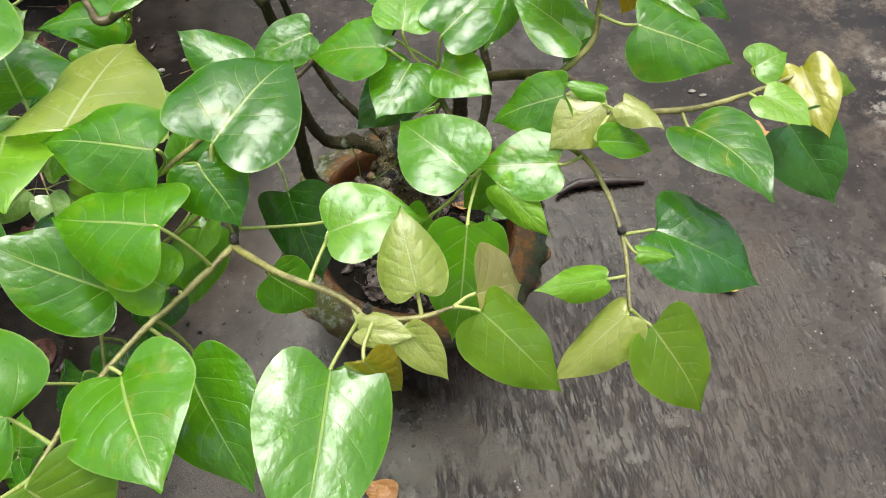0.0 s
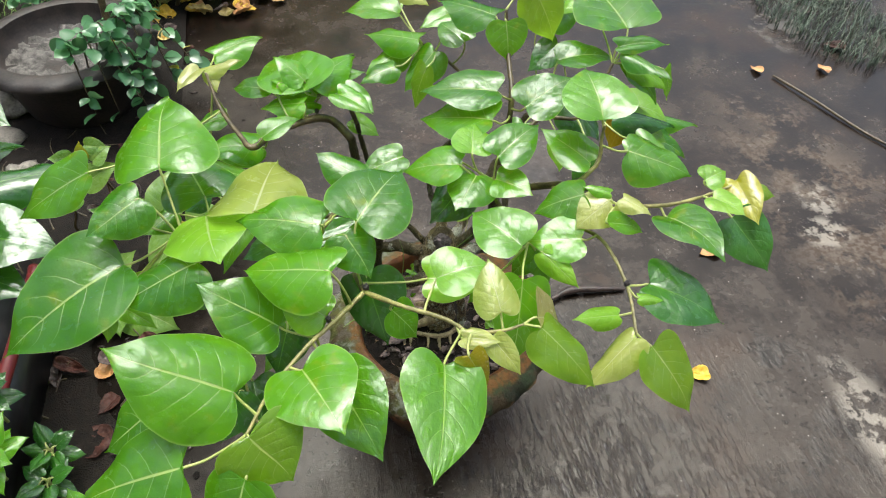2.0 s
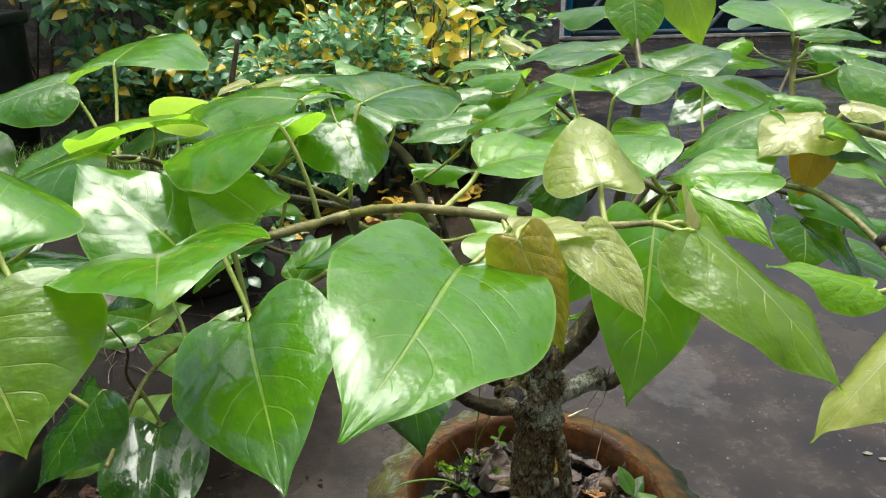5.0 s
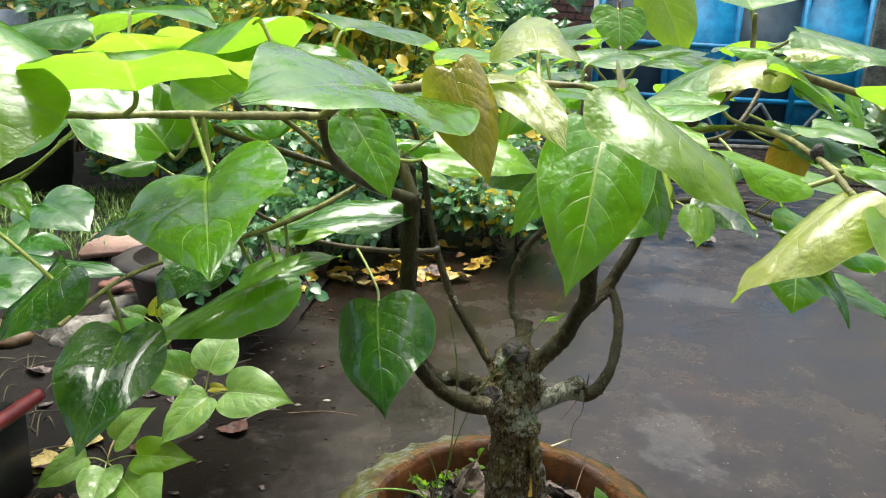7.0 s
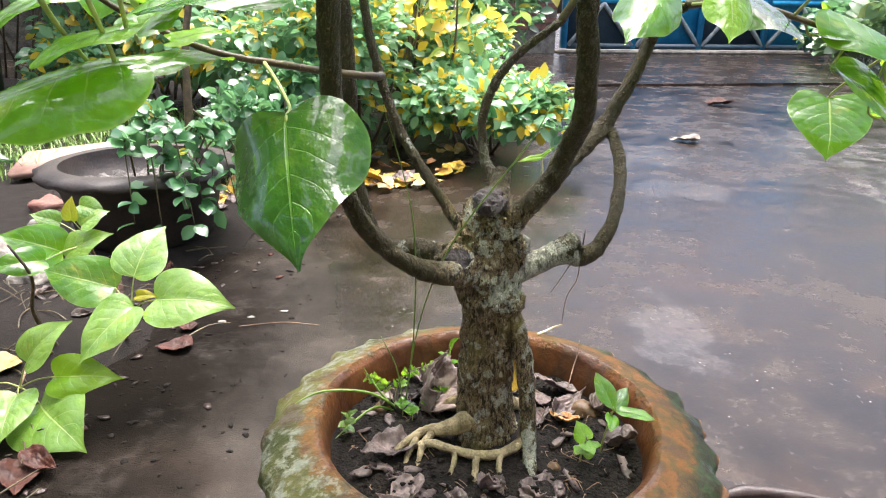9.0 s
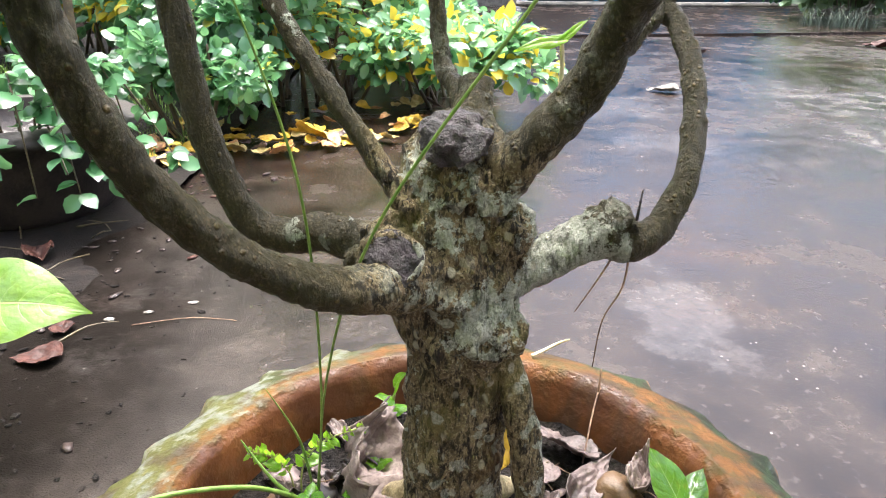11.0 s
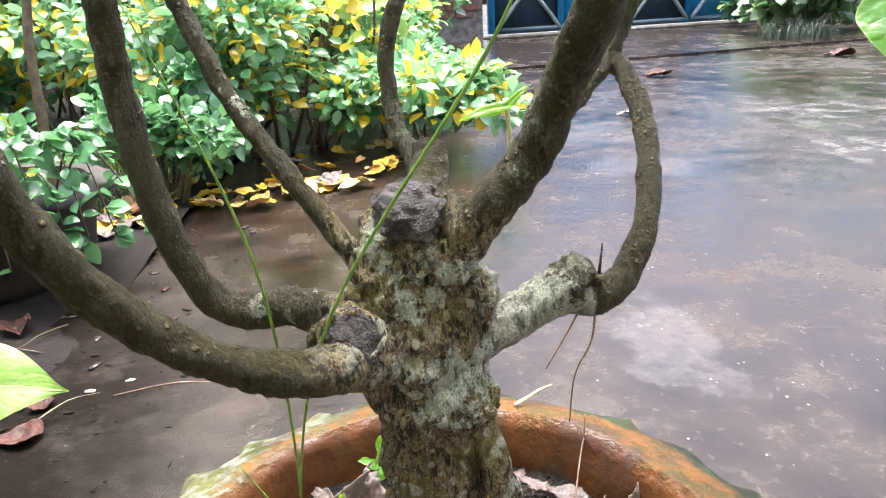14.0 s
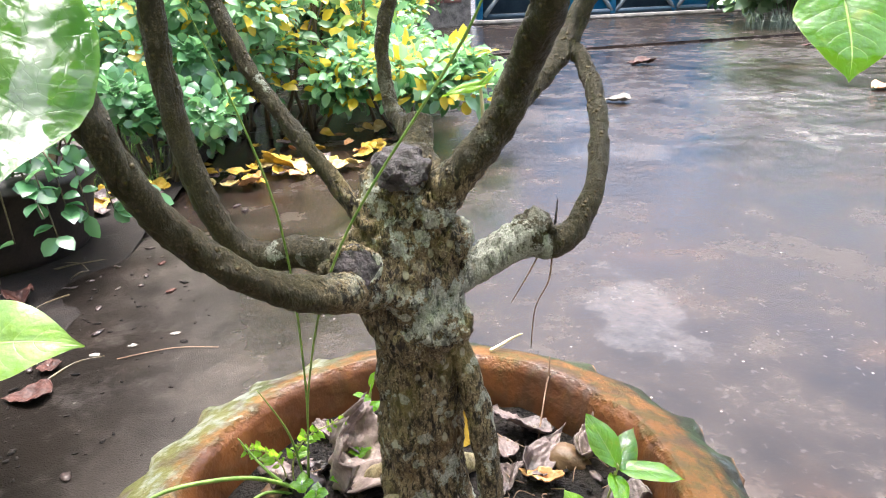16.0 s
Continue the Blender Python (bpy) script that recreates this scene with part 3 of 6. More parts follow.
def blade_mesh(name, arch, fold, curl, wave, seed, heart=0.16, long=False):
    """A leaf blade one unit long and wide, base at the origin and tip at (0, 1, 0), a thin curved sheet."""
    rng = random.Random(seed)
    bm = bmesh.new()
    uv = bm.loops.layers.uv.new("UVMap")
    rows = [0, 0.006, 0.015, 0.03, 0.05, 0.075, 0.105, 0.14, 0.18, 0.22, 0.27, 0.32, 0.38, 0.44, 0.5, 0.56, 0.62, 0.68, 0.73, 0.78, 0.82, 0.86, 0.895, 0.925, 0.955, 0.98, 1.0]
    cols = 14
    phase, phase2 = rng.uniform(0, 6.3), rng.uniform(0, 6.3)
    grid, where = [], {}
    for s in rows:
        row = []
        h = half_width(s) if not long else math.sin(math.pi * min(1, s * 1.02)) ** 0.8 * 0.95 * (1 - 0.3 * s)
        for k in range(cols + 1):
            u = 2 * k / cols - 1
            x = 0.5 * h * u
            y = s - 1.1 * heart * min(1.0, h / 0.8) * abs(u) ** 1.8 * math.exp(-s * 8) + 0.02 * (1 - s) * math.sin(phase) * abs(u)
            z = arch * 4 * s * (1 - s) + fold * abs(x) * (1.2 - s) - curl * (2 * abs(x)) ** 2.2
            z += wave * abs(u) ** 2 * math.sin(s * 11 + phase + (1.5 if u > 0 else 0)) + 0.4 * wave * u * math.sin(s * 5 + phase2) + 0.35 * wave * u * u * math.sin(s * 23 + phase2)
            z -= 0.10 * max(0.0, s - 0.7) ** 1.5
            x += 0.05 * math.sin(s * 3.1) * s * math.sin(phase2)
            if s == 1.0:
                x, y, z = 0.0, 1.0, 0.0
            row.append((x, y, z, u * 0.5 + 0.5, s))
        grid.append(row)
    skin = [[bm.verts.new((x, y, z)) for x, y, z, _, _ in row] for row in grid]

    def face(vs, uvs):
        try:
            f = bm.faces.new(vs)
        except ValueError:
            return
        for loop, c in zip(f.loops, uvs):
            loop[uv].uv = c

    for i in range(len(rows) - 1):
        for k in range(cols):
            idx = [(i, k), (i, k + 1), (i + 1, k + 1), (i + 1, k)]
            face([skin[a][b] for a, b in idx], [grid[a][b][3:5] for a, b in idx])
    bmesh.ops.remove_doubles(bm, verts=bm.verts, dist=1e-5)
    me = bpy.data.meshes.new(name)
    bm.to_mesh(me)
    bm.free()
    for p in me.polygons:
        p.use_smooth = True
    return me


BLADES = [
    dict(arch=0.05, fold=0.22, curl=0.10, wave=0.018, seed=1, heart=0.21),
    dict(arch=0.03, fold=0.10, curl=0.22, wave=0.025, seed=2, heart=0.17),
    dict(arch=0.08, fold=0.30, curl=0.16, wave=0.020, seed=3, heart=0.27),
    dict(arch=0.06, fold=-0.05, curl=0.12, wave=0.030, seed=4, heart=0.18),
    dict(arch=0.04, fold=0.16, curl=0.28, wave=0.022, seed=5, heart=0.23),
    dict(arch=0.10, fold=0.25, curl=0.08, wave=0.015, seed=6, heart=0.14),
]
blade_cache = {}


def blade(kind, variant, long=False):
    key = (kind, variant, long)
    if key not in blade_cache:
        me = blade_mesh("leaf_blade", **BLADES[variant], long=long)
        me.materials.append(LEAF[kind])
        blade_cache[key] = me
    return blade_cache[key]


def leaf_matrix(base, tip, width, roll, lean=0.28):
    base, tip = Vector(base), Vector(tip)
    way = tip - base
    size = way.length
    y = way.normalized()
    up = Vector((0, -lean, 1))
    up = up - y * up.dot(y)
    if up.length < 0.25:
        up = Vector((0, -1, 0.3)) - y * Vector((0, -1, 0.3)).dot(y)
    z = up.normalized()
    z.rotate(Matrix.Rotation(radians(roll), 3, y))
    x = y.cross(z)
    m = Matrix((x, y, z)).transposed().to_4x4()
    return Matrix.Translation(base) @ m @ Matrix.Diagonal((size * width * 1.1, size, size, 1))


def put_leaf(owner, base, tip, width, roll, kind, rng, long=False, name="leaf", lean=0.28):
    variant = rng.randrange(len(BLADES))
    ob = new(name, blade(kind[0], int(kind[1]) if len(kind) > 1 else variant, long))
    ob.parent = owner
    ob.matrix_parent_inverse = owner.matrix_basis.inverted()
    ob.matrix_basis = leaf_matrix(base, tip, width, roll + rng.uniform(-8, 8), lean)
    return ob

# ---- ground ----
bm = bmesh.new()
bmesh.ops.create_grid(bm, x_segments=8, y_segments=8, size=60)
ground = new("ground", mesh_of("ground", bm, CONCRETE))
tagged(ground, "wet worn grey-brown concrete yard with pale stains", "ground", kind="structure")

# clods of dirt washed out of the bed
rng = random.Random(77)
bm = bmesh.new()
for _ in range(330):
    x, y = rng.gauss(-0.58, 0.17), rng.gauss(0.5, 0.3)
    if x > -0.3:
        continue
    size = rng.uniform(0.0015, 0.004) * (1.8 if rng.random() < 0.06 else 1.0)
    blob(bm, (x, y, size * 0.15), size, (1.3, rng.uniform(0.5, 1.0), 0.4), 1, 0.9, 30, (0, 0, rng.uniform(0, 180)))
tagged(new("dirt_clods", mesh_of("dirt_clods", bm, SOIL)), "dark clods of dirt strewn over wet concrete", "dirt", kind="stuff")

# raised rear slab in front of the gate
bm = box(bmesh.new(), -1.2, 4.6, -0.03, 9.0, 9.6, 0.018, 0.006)
for v in bm.verts:
    v.co.y += 0.2 * v.co.x if v.co.y < 6 else 0.0
tagged(new("pavement", mesh_of("pavement", bm, CONCRETE, smooth=False)), "paler raised concrete slab before the gate", "pavement", kind="structure")


# ---- the pot ----
def lathe(bm, profile, segs, ripple=None):
    rings = []
    for i, (r, z) in enumerate(profile):
        ring = []
        for k in range(segs):
            a = 2 * math.pi * k / segs
            dr, dz = ripple(i, a) if ripple else (0, 0)
            ring.append(bm.verts.new(((r + dr) * math.cos(a), (r + dr) * math.sin(a), z + dz)))
        rings.append(ring)
    for a, b in zip(rings, rings[1:]):
        for k in range(segs):
            bm.faces.new((a[k], a[(k + 1) % segs], b[(k + 1) % segs], b[k]))
    return rings


POT_PROFILE = ((0.0, 0.012), (0.112, 0.012), (0.122, 0.0), (0.128, 0.004), (0.138, 0.05), (0.150, 0.12), (0.158, 0.165), (0.164, 0.178),
               (0.186, 0.190), (0.199, 0.200), (0.2035, 0.208), (0.203, 0.2165), (0.198, 0.223), (0.186, 0.231), (0.173, 0.236), (0.162, 0.2395),
               (0.155, 0.2405), (0.150, 0.238), (0.1475, 0.232), (0.145, 0.215), (0.141, 0.19), (0.134, 0.14), (0.0, 0.135))


def pot_ripple(i, a):
    scallop = math.sin(a * 26 + 0.6 * math.sin(a * 3))
    rough = noise.noise(Vector((math.cos(a) * 4, math.sin(a) * 4, i * 0.31)))
    fine = noise.noise(Vector((math.cos(a) * 15, math.sin(a) * 15, i * 0.9)))
    if 8 <= i <= 12:
        return 0.0038 * scallop * (0.8 + rough) + 0.0026 * rough + 0.0042 * fine, 0.0016 * scallop + 0.0034 * fine
    return 0.0014 * rough + 0.0006 * fine, 0.001 * rough


pot = thing("flower_pot", "round terracotta pot with a mossy scalloped rim on wet concrete", "flower pot")
bm = bmesh.new()
lathe(bm, POT_PROFILE[:9], 208, pot_ripple)
part("pot_wall", bm, POT, pot)
bm = bmesh.new()
lathe(bm, POT_PROFILE[8:17], 208, lambda i, a: pot_ripple(i + 8, a))
part("pot_rim", bm, POT, pot, "broad mossy scalloped rim")
bm = bmesh.new()
lathe(bm, POT_PROFILE[16:], 208, lambda i, a: pot_ripple(i + 16, a))
part("inner_wall", bm, POT, pot, "wet orange inner wall")

# soil filling the pot
bm = bmesh.new()
rings = []
for i in range(19):
    r = 0.1445 * i / 18
    ring = []
    for k in range(72):
        a = 2 * math.pi * k / 72
        x, y = r * math.cos(a), r * math.sin(a)
        z = 0.203 + 0.006 * noise.noise(Vector((x * 22, y * 22, 0))) + 0.004 * noise.noise(Vector((x * 70, y * 70, 3))) + 0.01 * math.exp(-((x / 0.07) ** 2 + ((y - 0.01) / 0.07) ** 2)) - 0.012 * max(0, -y / 0.14)
        ring.append(bm.verts.new((x, y, z)))
    rings.append(ring)
for a, b in zip(rings, rings[1:]):
    for k in range(72):
        bm.faces.new((a[k], b[k], b[(k + 1) % 72], a[(k + 1) % 72]))
bmesh.ops.remove_doubles(bm, verts=bm.verts, dist=1e-6)
soil = new("potting_soil", mesh_of("potting_soil", bm, SOIL))
tagged(soil, "dark wet soil filling the terracotta pot", "soil", kind="stuff")

# scraps of rotting leaf on the soil
rng = random.Random(15)
bm = bmesh.new()
for _ in range(70):
    a, r = rng.uniform(0, 6.283), 0.138 * math.sqrt(rng.random())
    if r < 0.04:
        continue
    blob(bm, (r * math.cos(a), r * math.sin(a), 0.206 - 0.01 * max(0, -r * math.sin(a) / 0.14)), rng.uniform(0.004, 0.011), (1.3, rng.uniform(0.4, 0.8), 0.22), 2, 0.7, 40, (rng.uniform(-30, 30), rng.uniform(-30, 30), rng.uniform(0, 180)))
tagged(new("leaf_scraps", mesh_of("leaf_scraps", bm, DEAD)), "dark scraps of rotting leaf on the pot soil", "litter", kind="stuff")

# crumbs of soil
rng = random.Random(5)
bm = bmesh.new()
for _ in range(520):
    a, r = rng.uniform(0, 6.283), 0.138 * math.sqrt(rng.random())
    blob(bm, (r * math.cos(a), r * math.sin(a), 0.205 + 0.003 * rng.random()), rng.uniform(0.001, 0.0032), (1, rng.uniform(0.5, 1), 0.6), 1, 0.7)
tagged(new("soil_crumbs", mesh_of("soil_crumbs", bm, SOIL)), "small dark crumbs of wet soil in the pot", "soil", kind="stuff")


# ---- the tree ----
tree = thing("fig_tree", "potted sacred fig with a knobbly grey trunk and glossy heart-shaped leaves", "tree")
bm = bmesh.new()
tube(bm, [(0.002, 0.014, 0.175), (0.002, 0.014, 0.205), (0.000, 0.014, 0.225), (-0.001, 0.013, 0.265), (0.000, 0.012, 0.31), (0.000, 0.011, 0.345), (-0.004, 0.010, 0.372), (-0.006, 0.012, 0.395), (-0.004, 0.014, 0.412), (-0.003, 0.012, 0.430), (-0.005, 0.008, 0.440)],
     [0.038, 0.032, 0.027, 0.0245, 0.0245, 0.0262, 0.031, 0.027, 0.025, 0.021, 0.013], 110, 18, 0.12, 45, rough=0.0016)
for at, size, sq in (((-0.024, -0.003, 0.385), 0.021, (1.1, 0.8, 0.95)), ((0.010, 0.004, 0.394), 0.021, (1.0, 0.8, 1.1)), ((0.003, 0.002, 0.416), 0.017, (1.1, 0.9, 0.9)), ((-0.012, 0.008, 0.405), 0.019, (1.0, 0.9, 1.0)), ((0.004, -0.006, 0.352), 0.021, (1.1, 0.75, 1.2))):
    knob = blob(bmesh.new(), at, size, sq, 5, 0.32, 33)
    roughen(knob, 0.0021)
    lump = bpy.data.meshes.new("lump")
    knob.to_mesh(lump)
    knob.free()
    bm.from_mesh(lump)
    bpy.data.meshes.remove(lump)
part("trunk", bm, BARK, tree)
bm = bmesh.new()
tube(bm, [(0.010, 0.004, 0.362), (0.019, -0.001, 0.340), (0.0265, -0.0055, 0.315), (0.0325, -0.007, 0.285), (0.0365, -0.010, 0.245), (0.038, -0.02, 0.216), (0.039, -0.046, 0.194)], [0.005, 0.0065, 0.0076, 0.008, 0.0075, 0.0072, 0.0055], 30, 14, 0.12, 70, rough=0.0008)
part("aerial_root", bm, BARK, tree, "aerial root running down beside the trunk")
for pts, rad in (
    ([(0.034, -0.004, 0.232), (0.032, -0.016, 0.219), (0.014, -0.027, 0.213), (-0.008, -0.030, 0.212), (-0.03, -0.024, 0.213), (-0.05, -0.016, 0.214), (-0.068, -0.014, 0.208)], [0.0038, 0.0044, 0.0046, 0.0045, 0.004, 0.0038, 0.0025]),
    ([(-0.012, 0.0, 0.232), (-0.032, -0.002, 0.221), (-0.052, 0.0, 0.216), (-0.066, -0.004, 0.212), (-0.082, -0.014, 0.204)], [0.011, 0.0078, 0.0056, 0.004, 0.0025]),
    ([(-0.05, -0.004, 0.216), (-0.058, -0.018, 0.211), (-0.062, -0.036, 0.202)], [0.004, 0.0034, 0.002]),
    ([(-0.064, -0.008, 0.212), (-0.071, -0.024, 0.206), (-0.073, -0.04, 0.198)], [0.0032, 0.0028, 0.0018]),
    ([(-0.008, -0.030, 0.212), (-0.011, -0.044, 0.206), (-0.010, -0.066, 0.194)], [0.0038, 0.003, 0.0018]),
    ([(0.012, -0.028, 0.213), (0.010, -0.04, 0.207), (0.014, -0.056, 0.197)], [0.0034, 0.0026, 0.0016]),
    ([(-0.028, -0.024, 0.213), (-0.03, -0.038, 0.206), (-0.036, -0.05, 0.199)], [0.0032, 0.0026, 0.0016]),
    ([(-0.018, 0.03, 0.228), (-0.036, 0.046, 0.214), (-0.052, 0.07, 0.201)], [0.0095, 0.006, 0.003]),
    ([(0.02, 0.034, 0.226), (0.036, 0.05, 0.213), (0.05, 0.068, 0.202)], [0.009, 0.0055, 0.003]),
):
    part("root", tube(bmesh.new(), pts, rad, 16, 9, 0.2, 90, rough=0.0005), ROOT, tree)

LIMB_PATHS = [
    # front left limb, back left limb, thin left limb
    ([(-0.006, 0.004, 0.384), (-0.026, -0.014, 0.3825), (-0.048, -0.034, 0.3885), (-0.072, -0.046, 0.4025), (-0.098, -0.059, 0.432), (-0.111, -0.071, 0.465), (-0.117, -0.078, 0.497), (-0.116, -0.083, 0.531), (-0.115, -0.09, 0.58), (-0.113, -0.086, 0.612)], [0.017, 0.0135, 0.0092, 0.0074, 0.0068, 0.0068, 0.007, 0.007, 0.0072, 0.0085]),
    ([(-0.012, 0.02, 0.388), (-0.04, 0.04, 0.376), (-0.066, 0.055, 0.376), (-0.085, 0.058, 0.373), (-0.103, 0.058, 0.384), (-0.118, 0.057, 0.425), (-0.125, 0.058, 0.483), (-0.124, 0.054, 0.53), (-0.126, 0.05, 0.58), (-0.13, 0.05, 0.62)], [0.013, 0.010, 0.0105, 0.0088, 0.0078, 0.0073, 0.0070, 0.0066, 0.0062, 0.006]),
    ([(-0.008, 0.016, 0.395), (-0.024, 0.028, 0.403), (-0.034, 0.034, 0.415), (-0.06, 0.041, 0.453), (-0.083, 0.053, 0.49), (-0.105, 0.07, 0.55), (-0.118, 0.083, 0.62)], [0.01, 0.0065, 0.0055, 0.0048, 0.0045, 0.004, 0.0036]),
    # thin limb behind, thick right limb, right limb that carries the loop
    ([(0.002, 0.03, 0.415), (0.004, 0.05, 0.432), (0.002, 0.07, 0.444), (-0.005, 0.086, 0.455), (-0.007, 0.094, 0.495), (0.014, 0.1, 0.538), (0.059, 0.1, 0.576)], [0.008, 0.007, 0.0055, 0.0046, 0.0044, 0.0043, 0.004]),
    ([(0.004, 0.01, 0.405), (0.014, 0.0, 0.422), (0.027, -0.008, 0.439), (0.043, -0.012, 0.462), (0.052, -0.02, 0.487), (0.056, -0.045, 0.517), (0.052, -0.06, 0.559), (0.045, -0.072, 0.602)], [0.014, 0.0112, 0.0090, 0.0083, 0.0081, 0.0079, 0.0076, 0.007]),
    ([(0.02, 0.02, 0.42), (0.045, 0.045, 0.436), (0.075, 0.076, 0.458), (0.105, 0.103, 0.481), (0.118, 0.107, 0.505), (0.132, 0.11, 0.531), (0.148, 0.11, 0.573), (0.17, 0.11, 0.591)], [0.008, 0.0072, 0.007, 0.0085, 0.0068, 0.006, 0.0058, 0.005]),
    # swollen right stub with its loop
    ([(0.008, 0.01, 0.368), (0.028, 0.01, 0.376), (0.048, 0.012, 0.385), (0.064, 0.014, 0.3895), (0.078, 0.015, 0.3865), (0.092, 0.02, 0.394), (0.107, 0.035, 0.416), (0.117, 0.068, 0.449), (0.115, 0.094, 0.474), (0.106, 0.103, 0.482)], [0.012, 0.0096, 0.0092, 0.0098, 0.0092, 0.0072, 0.0060, 0.0055, 0.0055, 0.006]),
    # stub of a lopped limb behind
    ([(0.0, 0.03, 0.42), (0.007, 0.05, 0.436), (0.010, 0.062, 0.449)], [0.010, 0.0092, 0.0082]),
]
for pts, rad in LIMB_PATHS:
    part("limb", tube(bmesh.new(), pts, rad, 30, 16, 0.13, 75, rough=0.0008), BARK, tree)
# jagged collar where the right stub was broken off, with the loop springing from under it
bm = bmesh.new()
rim_rng = random.Random(8)
tube(bm, [(0.040, 0.011, 0.3815), (0.052, 0.0125, 0.3885), (0.063, 0.0135, 0.3945), (0.0715, 0.014, 0.4005)], [0.0094, 0.0098, 0.0098, 0.0088], 30, 12, 0.18, 90, rough=0.0011)
for v in bm.verts:
    if v.co.x > 0.070:
        v.co += Vector((rim_rng.uniform(-0.002, 0.0022), rim_rng.uniform(-0.001, 0.001), rim_rng.uniform(-0.002, 0.0016)))
part("broken_stub", bm, BARK, tree, "pale lichened stub with a broken end")
# old cuts, dark and rimmed
for at, size, way in (((-0.0306, -0.0240, 0.3965), 0.0106, (-0.12, -0.9, 0.4)), ((-0.006, -0.005, 0.4395), 0.0125, (-0.1, -0.62, 0.78))):
    way = Vector(way).normalized()
    e1 = way.cross(Vector((0, 0, 1))).normalized()
    e2 = e1.cross(way)
    c = Vector(at)
    ring = [c + (e1 * math.cos(k * math.pi / 6) * 1.15 + e2 * math.sin(k * math.pi / 6) * 0.9) * size for k in range(13)]
    if size < 0.012:
        ring = [q - way * 0.0012 for q in ring]
        part("scar_collar", tube(bmesh.new(), ring, size * 0.16, 16, 8, 0.22, 90, False, 0.0005), BARK, tree)
    bm = bmesh.new()
    blob(bm, (0, 0, 0), size * 1.02, (1.12, 0.9, 0.22 if size < 0.012 else 0.62), 5, 0.3, 60)
    roughen(bm, 0.0007)
    bmesh.ops.transform(bm, matrix=Matrix.Translation(c - way * 0.001) @ Matrix((e1, e2, way)).transposed().to_4x4(), verts=bm.verts)
    part("pruning_scar", bm, CUT, tree, "dark old pruning scar")
bm = bmesh.new()
for pts in ([(0.07, 0.012, 0.384), (0.062, 0.008, 0.372), (0.052, 0.006, 0.356)], [(0.076, 0.012, 0.384), (0.074, 0.01, 0.366), (0.066, 0.008, 0.35), (0.064, 0.008, 0.325)]):
    tube(bm, pts, [0.0006, 0.0003], 5, 6, 0)
part("rootlet", bm, TANTWIG, tree)
bm = bmesh.new()
tube(bm, [(0.077, 0.012, 0.398), (0.078, 0.012, 0.412)], [0.0008, 0.0004], 5, 2)
part("spur", bm, CUT, tree)

